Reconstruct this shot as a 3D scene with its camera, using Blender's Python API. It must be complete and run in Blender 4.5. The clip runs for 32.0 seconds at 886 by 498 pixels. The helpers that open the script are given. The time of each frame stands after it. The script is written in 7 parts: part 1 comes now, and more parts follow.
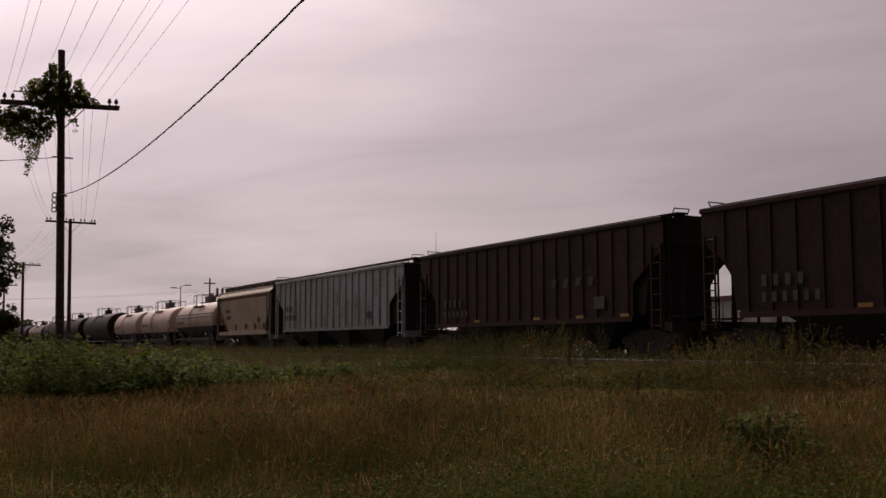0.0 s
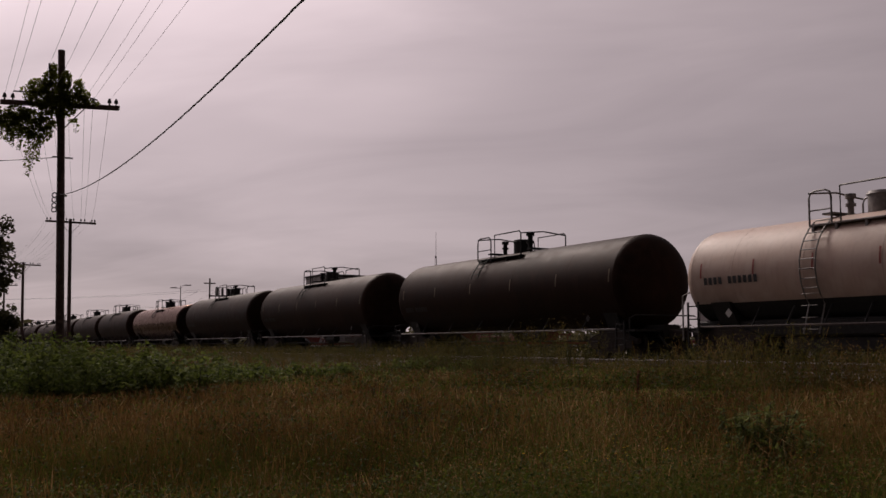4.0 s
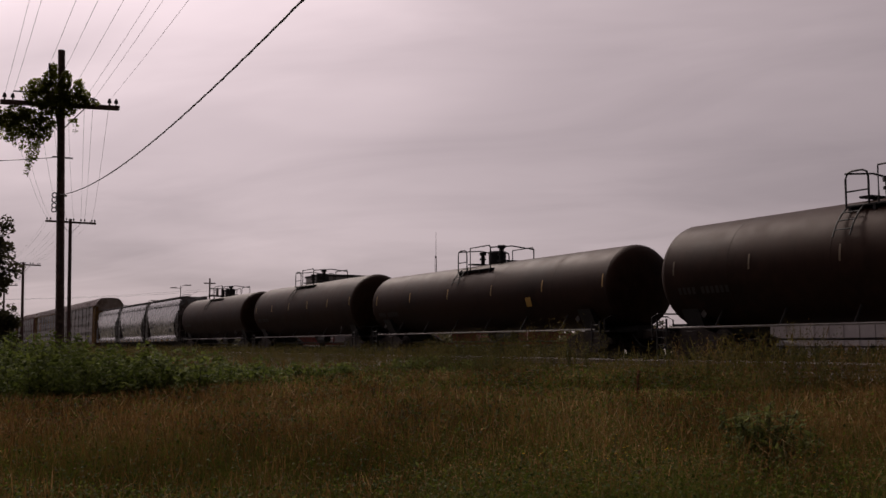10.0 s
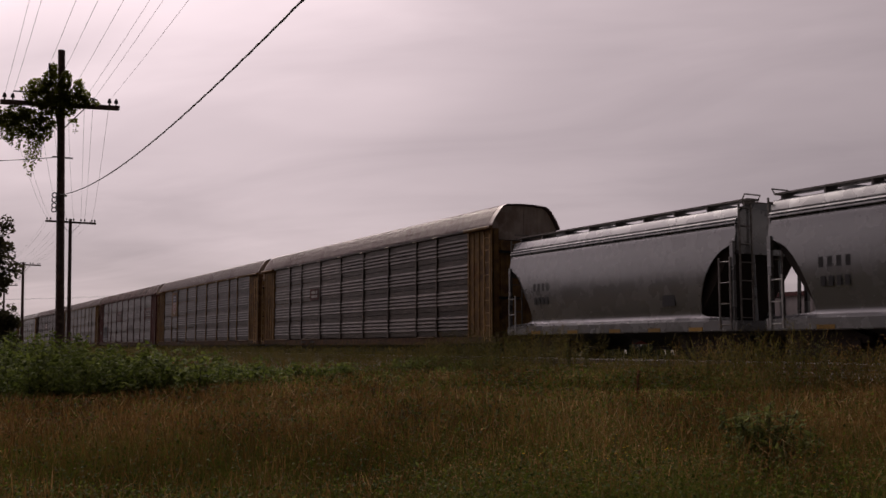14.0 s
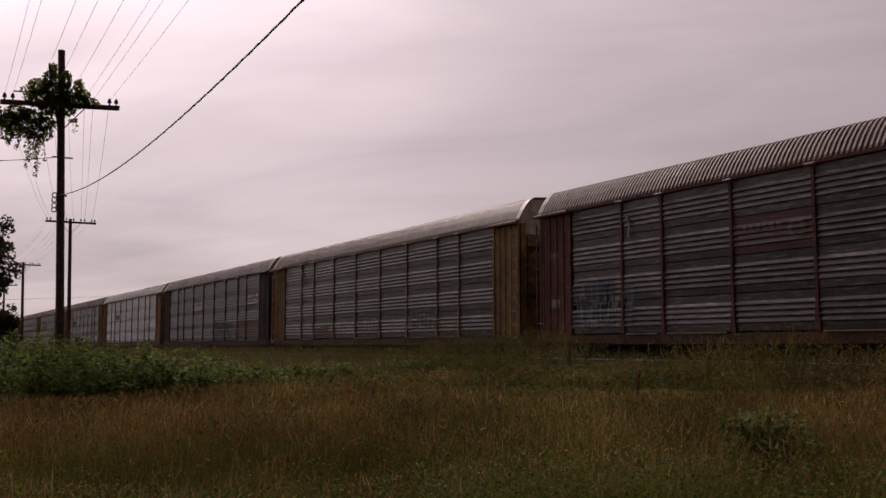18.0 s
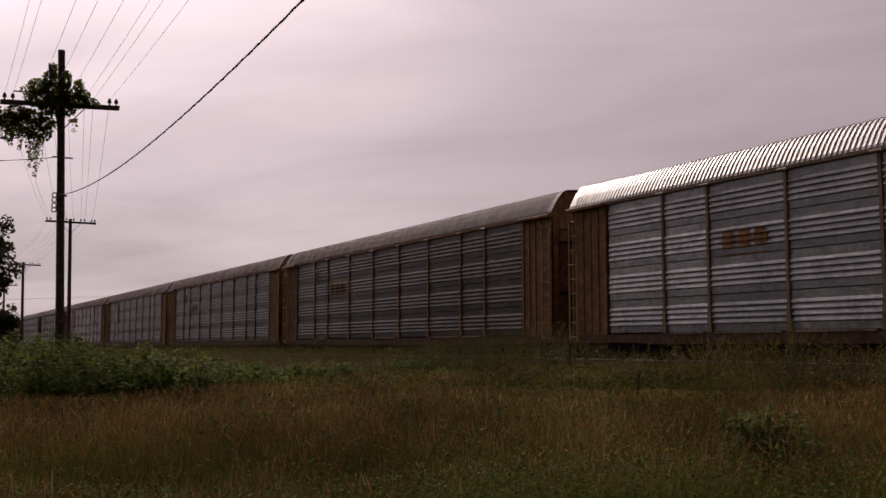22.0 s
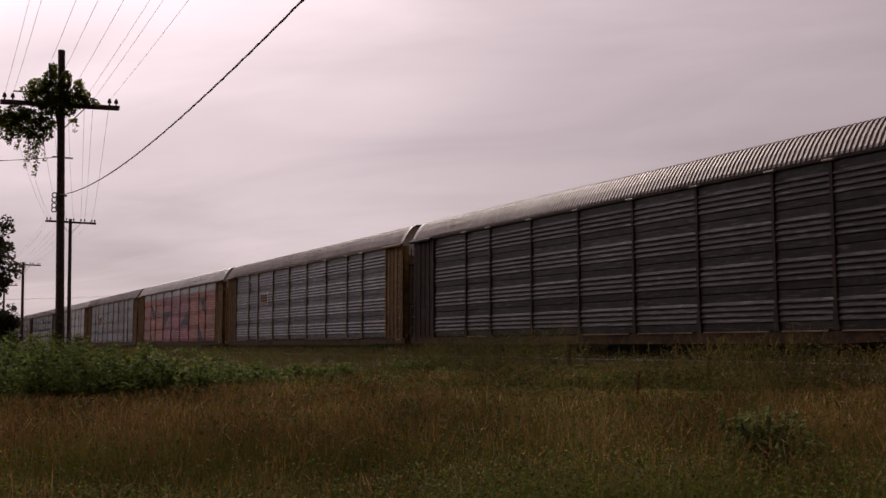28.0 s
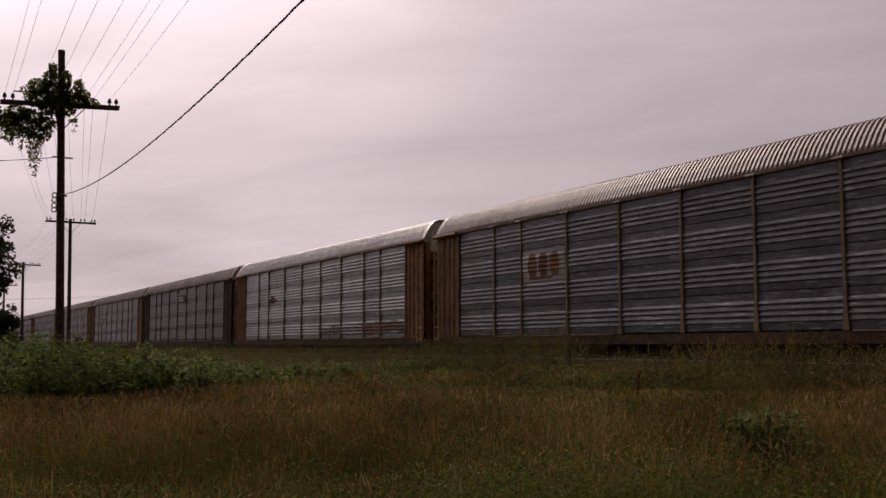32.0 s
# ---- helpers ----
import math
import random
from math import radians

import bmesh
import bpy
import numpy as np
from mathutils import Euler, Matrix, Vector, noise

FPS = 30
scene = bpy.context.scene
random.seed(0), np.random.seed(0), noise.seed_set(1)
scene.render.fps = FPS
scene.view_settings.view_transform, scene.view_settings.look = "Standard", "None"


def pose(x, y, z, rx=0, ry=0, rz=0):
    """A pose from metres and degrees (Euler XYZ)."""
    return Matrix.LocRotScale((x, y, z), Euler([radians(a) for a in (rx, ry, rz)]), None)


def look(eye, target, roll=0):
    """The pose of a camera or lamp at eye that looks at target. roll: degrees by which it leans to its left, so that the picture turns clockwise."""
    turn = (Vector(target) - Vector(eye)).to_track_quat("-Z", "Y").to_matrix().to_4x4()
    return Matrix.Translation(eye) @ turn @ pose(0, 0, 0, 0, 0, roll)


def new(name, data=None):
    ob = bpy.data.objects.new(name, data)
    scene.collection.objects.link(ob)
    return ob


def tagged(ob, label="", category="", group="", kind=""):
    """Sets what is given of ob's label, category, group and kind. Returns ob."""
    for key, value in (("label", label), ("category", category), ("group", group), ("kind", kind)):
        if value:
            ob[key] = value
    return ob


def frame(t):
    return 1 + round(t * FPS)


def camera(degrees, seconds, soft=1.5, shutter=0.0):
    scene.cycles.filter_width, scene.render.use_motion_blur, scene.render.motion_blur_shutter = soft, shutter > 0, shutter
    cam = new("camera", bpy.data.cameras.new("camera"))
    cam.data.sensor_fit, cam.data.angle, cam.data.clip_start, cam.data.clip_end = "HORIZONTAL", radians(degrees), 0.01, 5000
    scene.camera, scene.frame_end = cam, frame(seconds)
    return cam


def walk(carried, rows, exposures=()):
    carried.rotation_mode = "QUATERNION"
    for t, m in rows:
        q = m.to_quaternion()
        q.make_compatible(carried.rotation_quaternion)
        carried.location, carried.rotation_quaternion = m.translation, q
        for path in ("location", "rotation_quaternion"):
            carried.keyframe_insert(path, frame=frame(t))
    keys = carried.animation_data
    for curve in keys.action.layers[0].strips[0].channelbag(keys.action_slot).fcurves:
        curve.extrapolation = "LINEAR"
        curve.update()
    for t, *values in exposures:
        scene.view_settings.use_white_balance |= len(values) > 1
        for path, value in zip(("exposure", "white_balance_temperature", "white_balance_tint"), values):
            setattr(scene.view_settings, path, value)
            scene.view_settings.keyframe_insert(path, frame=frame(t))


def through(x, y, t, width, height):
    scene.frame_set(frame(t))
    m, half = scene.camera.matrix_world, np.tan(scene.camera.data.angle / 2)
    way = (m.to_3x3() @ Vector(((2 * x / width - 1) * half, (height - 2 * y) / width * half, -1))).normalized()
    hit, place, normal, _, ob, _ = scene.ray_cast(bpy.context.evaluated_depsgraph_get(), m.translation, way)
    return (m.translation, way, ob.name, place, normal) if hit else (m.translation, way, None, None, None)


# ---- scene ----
# Train on a straight track along X; the camera stands in the field beside it.
EYE = (0.0, 0.0, 1.5)
PITCH, TURN = 5.522, 28.517
cam = camera(47.613, 32.0, soft=1.5)
heading = Vector((-math.cos(radians(TURN)) * math.cos(radians(PITCH)), math.sin(radians(TURN)) * math.cos(radians(PITCH)), math.sin(radians(PITCH))))
STILL = look(EYE, Vector(EYE) + heading * 10)
walk(cam, [(0.0, STILL), (32.0, STILL)], [(0.0, 0.0), (1.0, -0.04), (2.0, -0.10), (3.0, -0.28), (6.0, -0.12), (7.0, -0.17), (8.0, -0.14), (9.0, -0.11), (10.0, -0.09), (13.0, -0.06), (14.0, 0.02), (17.0, 0.15), (20.0, 0.15), (22.0, 0.07), (23.0, 0.19), (24.0, 0.18), (28.0, 0.18), (32.0, 0.14)])

TRACK_Y, RAIL_Z, SPEED = 21.65, 1.06, 21.93

# ---- sky and sun ----
SUN_ELEV, SUN_TURN = 40.0, 176.0        # sun veiled by cloud, ahead of the camera over the far end of the train
world = bpy.data.worlds.new("overcast_sky")
scene.world = world
world.use_nodes = True


def sky_nodes():
    nt = world.node_tree
    nt.nodes.clear()
    n, lk = nt.nodes.new, nt.links.new
    out, bg = n("ShaderNodeOutputWorld"), n("ShaderNodeBackground")
    sky = n("ShaderNodeTexSky")
    sky.sky_type, sky.sun_disc = "NISHITA", False
    sky.sun_elevation, sky.sun_rotation = radians(SUN_ELEV), radians(90 - SUN_TURN)
    co, sep = n("ShaderNodeTexCoord"), n("ShaderNodeSeparateXYZ")
    lk(co.outputs["Generated"], sep.inputs[0])

    def m(op, a, b=None, c=None):
        k = n("ShaderNodeMath")
        k.operation = op
        for i, v in enumerate((a, b, c)):
            if v is None:
                continue
            if isinstance(v, (int, float)):
                k.inputs[i].default_value = v
            else:
                lk(v, k.inputs[i])
        return k.outputs[0]

    z = m("ADD", m("MAXIMUM", sep.outputs[2], 0.0), 0.16)
    u, v = m("DIVIDE", sep.outputs[0], z), m("DIVIDE", sep.outputs[1], z)
    comb = n("ShaderNodeCombineXYZ")
    # the cloud bands run across the view, rising a little to the right
    along, across = m("ADD", m("MULTIPLY", u, 0.75), m("MULTIPLY", v, 0.66)), m("SUBTRACT", m("MULTIPLY", v, 0.75), m("MULTIPLY", u, 0.66))
    lk(m("MULTIPLY", along, 0.50), comb.inputs[0])
    lk(m("MULTIPLY", across, 1.05), comb.inputs[1])
    big, small = n("ShaderNodeTexNoise"), n("ShaderNodeTexNoise")
    for tex, scale, detail, rough in ((big, 0.55, 5.0, 0.5), (small, 1.7, 4.0, 0.55)):
        tex.inputs["Scale"].default_value, tex.inputs["Detail"].default_value, tex.inputs["Roughness"].default_value = scale, detail, rough
        tex.inputs["Distortion"].default_value = 0.9
        lk(comb.outputs[0], tex.inputs["Vector"])
    cloud = m("ADD", m("MULTIPLY", big.outputs["Fac"], 0.70), m("MULTIPLY", small.outputs["Fac"], 0.30))
    ramp = n("ShaderNodeValToRGB")
    ramp.color_ramp.elements[0].position, ramp.color_ramp.elements[0].color = 0.36, (0.425, 0.343, 0.364, 1)
    ramp.color_ramp.elements[1].position, ramp.color_ramp.elements[1].color = 0.62, (0.655, 0.531, 0.555, 1)
    lk(cloud, ramp.inputs[0])
    # the veiled sun brightens the cloud around it
    sun_way = Vector((math.cos(radians(SUN_TURN)) * math.cos(radians(SUN_ELEV)), math.sin(radians(SUN_TURN)) * math.cos(radians(SUN_ELEV)), math.sin(radians(SUN_ELEV))))
    dot = n("ShaderNodeVectorMath")
    dot.operation = "DOT_PRODUCT"
    dot.inputs[1].default_value = sun_way
    lk(co.outputs["Generated"], dot.inputs[0])
    glow = m("MULTIPLY", m("POWER", m("MAXIMUM", dot.outputs["Value"], 0.0), 14.0), 3.6)
    low = m("MULTIPLY", m("POWER", m("SUBTRACT", 1.0, m("MAXIMUM", sep.outputs[2], 0.0)), 6.0), m("MULTIPLY", m("MAXIMUM", m("ADD", dot.outputs["Value"], 0.3), 0.0), 0.14))
    gain = m("ADD", m("ADD", glow, low), m("MINIMUM", m("MAXIMUM", m("MULTIPLY_ADD", dot.outputs["Value"], 0.84, 0.095), 0.08), 0.685))
    scale_node = n("ShaderNodeVectorMath")
    scale_node.operation = "SCALE"
    lk(ramp.outputs[0], scale_node.inputs[0])
    lk(gain, scale_node.inputs["Scale"])
    blue = n("ShaderNodeVectorMath")
    blue.operation = "SCALE"
    blue.inputs["Scale"].default_value = 0.004
    lk(sky.outputs[0], blue.inputs[0])
    add = n("ShaderNodeVectorMath")
    add.operation = "ADD"
    lk(scale_node.outputs[0], add.inputs[0])
    lk(blue.outputs[0], add.inputs[1])
    lk(add.outputs[0], bg.inputs["Color"])
    bg.inputs["Strength"].default_value = 1.0
    lk(bg.outputs[0], out.inputs[0])
    return sun_way


SUN_WAY = sky_nodes()
sun = new("sun", bpy.data.lights.new("sun", "SUN"))
sun.data.energy, sun.data.angle, sun.data.color = 2.7, radians(13), (1.0, 0.87, 0.79)
sun.matrix_world = look(SUN_WAY * 100, (0, 0, 0))


# ---- materials ----
def material(name, colour, rough=0.6, metal=0.0, dark=None, light=None, grain=8.0, patch=0.7, bump=0.02, streak=0.0, vary=0.12, spec=0.4, scuff=None, sheen=None):
    """A worn surface: patches and grain between a darker and a lighter tone, optional rain streaks, fine relief."""
    mt = bpy.data.materials.new(name)
    mt.use_nodes = True
    nt = mt.node_tree
    n, lk = nt.nodes.new, nt.links.new
    b = nt.nodes["Principled BSDF"]
    dark = dark or tuple(c * 0.55 for c in colour)
    light = light or tuple(min(1, c * 1.3 + 0.01) for c in colour)
    co = n("ShaderNodeTexCoord")
    vec = co.outputs["Object"]
    rnd = n("ShaderNodeObjectInfo")
    shift = n("ShaderNodeVectorMath")
    shift.operation = "ADD"
    mul = n("ShaderNodeMath")
    mul.operation, mul.inputs[1].default_value = "MULTIPLY", 37.0
    lk(rnd.outputs["Random"], mul.inputs[0])
    lk(vec, shift.inputs[0])
    lk(mul.outputs[0], shift.inputs[1])

    def tex(scale, detail, stretch=None):
        k = n("ShaderNodeTexNoise")
        k.inputs["Scale"].default_value, k.inputs["Detail"].default_value = scale, detail
        src = shift.outputs[0]
        if stretch:
            mp = n("ShaderNodeMapping")
            mp.inputs["Scale"].default_value = stretch
            lk(src, mp.inputs["Vector"])
            src = mp.outputs[0]
        lk(src, k.inputs["Vector"])
        return k.outputs["Fac"]

    def ramp(src, p0, p1):
        k = n("ShaderNodeMapRange")
        k.inputs["From Min"].default_value, k.inputs["From Max"].default_value = p0, p1
        lk(src, k.inputs["Value"])
        return k.outputs[0]

    def mix(f, a, c):
        k = n("ShaderNodeMix")
        k.data_type = "RGBA"
        for sock, val in ((k.inputs[0], f), (k.inputs[6], a), (k.inputs[7], c)):
            if isinstance(val, (float, int)):
                sock.default_value = val
            elif isinstance(val, tuple):
                sock.default_value = (*val, 1)
            else:
                lk(val, sock)
        return k.outputs[2]

    fine = tex(grain, 6.0)
    colour_out = mix(ramp(tex(patch, 5.0), 0.42, 0.66), colour, dark)
    colour_out = mix(ramp(fine, 0.45, 0.75), colour_out, light)
    if streak:
        s = ramp(tex(1.0, 4.0, (9.0, 9.0, 0.55)), 0.50, 0.72)
        k = n("ShaderNodeMath")
        k.operation, k.inputs[1].default_value = "MULTIPLY", streak
        lk(s, k.inputs[0])
        colour_out = mix(k.outputs[0], colour_out, dark)
    if scuff:
        # scratches and chalky wear that run along the length
        s = ramp(tex(1.0, 6.0, (1.7, 3.0, 26.0)), 0.55, 0.66)
        colour_out = mix(s, colour_out, scuff)
    if vary:
        hsv = n("ShaderNodeHueSaturation")
        rng = n("ShaderNodeMapRange")
        rng.inputs["To Min"].default_value, rng.inputs["To Max"].default_value = 1 - vary, 1 + vary
        lk(rnd.outputs["Random"], rng.inputs["Value"])
        lk(rng.outputs[0], hsv.inputs["Value"])
        lk(colour_out, hsv.inputs["Color"])
        colour_out = hsv.outputs[0]
    lk(colour_out, b.inputs["Base Color"])
    rr = n("ShaderNodeMapRange")
    rr.inputs["To Min"].default_value, rr.inputs["To Max"].default_value = max(0.03, rough - 0.1), min(1, rough + 0.14)
    lk(fine, rr.inputs["Value"])
    lk(rr.outputs[0], b.inputs["Roughness"])
    b.inputs["Metallic"].default_value = metal
    b.inputs["Specular IOR Level"].default_value = spec
    if sheen:
        b.inputs["Specular Tint"].default_value = (*sheen, 1)
    if bump:
        bp = n("ShaderNodeBump")
        bp.inputs["Strength"].default_value, bp.inputs["Distance"].default_value = 0.5, bump
        lk(fine, bp.inputs["Height"])
        lk(bp.outputs[0], b.inputs["Normal"])
    return mt


def leaf_material(name, tones, rough=0.75, through=0.42, patch=0.25):
    """Leaves and blades: each piece takes its own tone, and broad patches shift it."""
    mt = bpy.data.materials.new(name)
    mt.use_nodes = True
    nt = mt.node_tree
    n, lk = nt.nodes.new, nt.links.new
    b = nt.nodes["Principled BSDF"]
    geo, co, noise_tex, add, ramp = n("ShaderNodeNewGeometry"), n("ShaderNodeTexCoord"), n("ShaderNodeTexNoise"), n("ShaderNodeMath"), n("ShaderNodeValToRGB")
    noise_tex.inputs["Scale"].default_value, noise_tex.inputs["Detail"].default_value = patch, 3.0
    lk(co.outputs["Object"], noise_tex.inputs["Vector"])
    add.operation = "MULTIPLY_ADD"
    lk(geo.outputs["Random Per Island"], add.inputs[0])
    add.inputs[1].default_value = 0.55
    shift = n("ShaderNodeMath")
    shift.operation, shift.inputs[1].default_value, shift.inputs[2].default_value = "MULTIPLY_ADD", 1.6, -0.58
    lk(noise_tex.outputs["Fac"], shift.inputs[0])
    lk(shift.outputs[0], add.inputs[2])
    lk(add.outputs[0], ramp.inputs[0])
    els = ramp.color_ramp.elements
    while len(els) < len(tones):
        els.new(0.5)
    for i, tone in enumerate(tones):
        els[i].position, els[i].color = i / (len(tones) - 1), (*tone, 1)
    lk(ramp.outputs[0], b.inputs["Base Color"])
    b.inputs["Roughness"].default_value, b.inputs["Specular IOR Level"].default_value = rough, 0.06
    tr, mixer = n("ShaderNodeBsdfTranslucent"), n("ShaderNodeMixShader")
    lk(ramp.outputs[0], tr.inputs["Color"])
    mixer.inputs[0].default_value = through
    lk(b.outputs[0], mixer.inputs[1])
    lk(tr.outputs[0], mixer.inputs[2])
    lk(mixer.outputs[0], nt.nodes["Material Output"].inputs[0])
    return mt


# ---- mesh building ----
class Geo:
    """Collects vertices and faces of one mesh."""

    def __init__(self):
        self.v, self.f = [], []

    def add(self, verts, faces):
        o = len(self.v)
        self.v += verts
        self.f += [tuple(o + i for i in f) for f in faces]
        return self

    def box(self, x0, x1, y0, y1, z0, z1, c=0.0):
        """A box; c cuts its long edges along x."""
        if c:
            return self.prism([(y0, z0 + c), (y0 + c, z0), (y1 - c, z0), (y1, z0 + c), (y1, z1 - c), (y1 - c, z1), (y0 + c, z1), (y0, z1 - c)], x0, x1)
        return self.prism([(y0, z0), (y1, z0), (y1, z1), (y0, z1)], x0, x1)

    def prism(self, prof, x0, x1, axis="x"):
        n = len(prof)
        at = (lambda x, p: (x, p[0], p[1])) if axis == "x" else (lambda x, p: (p[0], x, p[1])) if axis == "y" else (lambda x, p: (p[0], p[1], x))
        vs = [at(x0, p) for p in prof] + [at(x1, p) for p in prof]
        fs = [(i, (i + 1) % n, n + (i + 1) % n, n + i) for i in range(n)]
        return self.add(vs, fs + [tuple(range(n - 1, -1, -1)), tuple(range(n, 2 * n))])

    def cyl(self, p, q, r, r2=None, n=8):
        p, q = Vector(p), Vector(q)
        r2 = r if r2 is None else r2
        rot = (q - p).to_track_quat("Z", "Y").to_matrix()
        ring = [rot @ Vector((math.cos(a), math.sin(a), 0)) for a in (2 * math.pi * i / n for i in range(n))]
        vs = [tuple(p + w * r) for w in ring] + [tuple(q + w * r2) for w in ring]
        fs = [(i, (i + 1) % n, n + (i + 1) % n, n + i) for i in range(n)]
        return self.add(vs, fs + [tuple(range(n - 1, -1, -1)), tuple(range(n, 2 * n))])

    def tube(self, pts, r, n=6):
        pts = [Vector(p) for p in pts]
        vs, fs = [], []
        for k, p in enumerate(pts):
            way = (pts[min(k + 1, len(pts) - 1)] - pts[max(k - 1, 0)]).normalized()
            side = way.orthogonal().normalized() if abs(way.z) > 0.95 else way.cross(Vector((0, 0, 1))).normalized()
            up2 = side.cross(way)
            vs += [tuple(p + (side * math.cos(a) + up2 * math.sin(a)) * r) for a in (2 * math.pi * i / n for i in range(n))]
        for k in range(len(pts) - 1):
            fs += [(k * n + i, k * n + (i + 1) % n, (k + 1) * n + (i + 1) % n, (k + 1) * n + i) for i in range(n)]
        o = (len(pts) - 1) * n
        return self.add(vs, fs + [tuple(range(n - 1, -1, -1)), tuple(range(o, o + n))])

    def turned(self, prof, cy, cz, n=40, cx=0.0):
        """Turned round an axis along x: prof is (x, radius)."""
        vs = [(cx + x, cy + r * math.cos(2 * math.pi * i / n), cz + r * math.sin(2 * math.pi * i / n)) for x, r in prof for i in range(n)]
        m = len(prof)
        fs = [(k * n + i, k * n + (i + 1) % n, (k + 1) * n + (i + 1) % n, (k + 1) * n + i) for k in range(m - 1) for i in range(n)]
        return self.add(vs, fs + [tuple(range(n - 1, -1, -1)), tuple(range((m - 1) * n, m * n))])

    def sheet(self, prof, lo, hi, out=0.0):
        """A sheet along profile (y, z); at each height it spans x from lo(z) to hi(z)."""
        vs = [p for y, z in prof for p in ((lo(z), y - out, z), (hi(z), y - out, z))]
        return self.add(vs, [(2 * i, 2 * i + 1, 2 * i + 3, 2 * i + 2) for i in range(len(prof) - 1)])

    def mesh(self, name, mat, smooth=0):
        me = bpy.data.meshes.new(name)
        me.from_pydata(self.v, [], self.f)
        me.materials.append(mat)
        if smooth:
            me.shade_smooth()
            me.set_sharp_from_angle(angle=radians(smooth))
        return me


def thing(name, label, category, group="", kind="", at=(0, 0, 0), turn=0.0):
    ob = new(name)
    ob.empty_display_size = 0.3
    ob.matrix_basis = pose(*at, 0, 0, turn)
    return tagged(ob, label, category, group, kind)


def part(name, geo, mat, parent, label="", smooth=0, at=None, turn=0.0):
    """Links one mesh under a thing or part. geo: a Geo, or a mesh to share, whose material this object overrides."""
    ob = new(name, geo.mesh(name, mat, smooth) if isinstance(geo, Geo) else geo)
    if not isinstance(geo, Geo) and mat:
        ob.material_slots[0].link = "OBJECT"
        ob.material_slots[0].material = mat
    ob.parent = parent
    if at:
        ob.matrix_basis = pose(*at, 0, 0, turn)
    return tagged(ob, label)


def single(name, geo, mat, label, category, group="", kind="", smooth=0):
    return tagged(new(name, geo.mesh(name, mat, smooth)), label, category, group, kind)


# ---- shared railway materials ----
BLACK_STEEL = material("black_steel", (0.010, 0.0085, 0.0078), 0.68, grain=14, bump=0.006)
RUSTY_IRON = material("rusty_iron", (0.022, 0.014, 0.011), 0.8, grain=20, bump=0.01)
WHEEL_STEEL = material("wheel_steel", (0.035, 0.028, 0.025), 0.55, 0.4)
WHITE_MARK = material("white_marking", (0.42, 0.40, 0.385), 0.6, bump=0, grain=25, vary=0.05)
DARK_MARK = material("dark_marking", (0.03, 0.03, 0.032), 0.6, bump=0, grain=25, vary=0.05)
YELLOW_MARK = material("yellow_reflector", (0.36, 0.21, 0.04), 0.5, bump=0, grain=25, vary=0.1)
RED_MARK = material("red_reflector", (0.25, 0.045, 0.035), 0.5, bump=0, grain=25, vary=0.1)

CARS = []          # (thing, place of its middle along the train at 0 s)


def wheelset_mesh():
    g = Geo()
    for s in (-1, 1):
        g2 = [(-0.07, 0.30), (-0.07, 0.46), (-0.03, 0.49), (-0.02, 0.43), (0.06, 0.42), (0.07, 0.30)]
        n = 22
        vs = [(r * math.cos(2 * math.pi * i / n), s * (0.74 + x), r * math.sin(2 * math.pi * i / n)) for x, r in g2 for i in range(n)]
        m = len(g2)
        fs = [(k * n + i, k * n + (i + 1) % n, (k + 1) * n + (i + 1) % n, (k + 1) * n + i) for k in range(m - 1) for i in range(n)]
        g.add(vs, fs + [tuple(range(n)), tuple(range((m - 1) * n, m * n))])
        g.cyl((0, s * 0.66, 0), (0, s * 0.86, 0), 0.14, n=12)
    g.cyl((0, -1.02, 0), (0, 1.02, 0), 0.085, n=10)
    return g.mesh("wheelset", WHEEL_STEEL, 40)


def bogie_mesh():
    g = Geo()
    side = [(-1.28, 0.52), (-1.28, 0.68), (-0.9, 0.80), (-0.45, 0.94), (0.45, 0.94), (0.9, 0.80), (1.28, 0.68), (1.28, 0.52), (0.98, 0.50), (0.62, 0.34), (0.45, 0.22), (-0.45, 0.22), (-0.62, 0.34), (-0.98, 0.50)]
    for y in (-1.08, 0.94):
        g.prism(side, y, y + 0.14, "y")
        for x in (-0.88, 0.88):
            g.box(x - 0.19, x + 0.19, y - 0.06, y + 0.2, 0.34, 0.62, 0.04)
        for x in (-0.22, 0.0, 0.22):
            g.cyl((x, y + 0.07, 0.3), (x, y + 0.07, 0.62), 0.085, n=10)
    g.box(-0.24, 0.24, -1.1, 1.1, 0.55, 0.92, 0.05)
    return g.mesh("bogie", RUSTY_IRON)


WHEELSET, BOGIE = wheelset_mesh(), bogie_mesh()


def running_gear(car, half, inset):
    """Two four-wheeled bogies and the couplers. half: from the middle to the coupling line."""
    for s in (-1, 1):
        b = part("bogie", BOGIE, None, car, at=(s * (half - inset), 0, 0))
        for x in (-0.88, 0.88):
            part("wheelset", WHEELSET, None, b, at=(x, 0, 0.46))
        g = Geo().box(min(s * (half - 0.95), s * (half - 0.28)), max(s * (half - 0.95), s * (half - 0.28)), -0.13, 0.13, 0.68, 0.98, 0.03)
        g.box(min(s * (half - 0.34), s * half), max(s * (half - 0.34), s * half), -0.19, 0.19, 0.70, 0.96, 0.06)
        part("coupler", g, RUSTY_IRON, car)
        hose = Geo().tube([(s * (half - 0.8), -0.45, 0.8), (s * (half - 0.5), -0.42, 0.5), (s * (half - 0.2), -0.36, 0.36), (s * half, -0.3, 0.42)], 0.03)
        part("air_hose", hose, BLACK_STEEL, car)


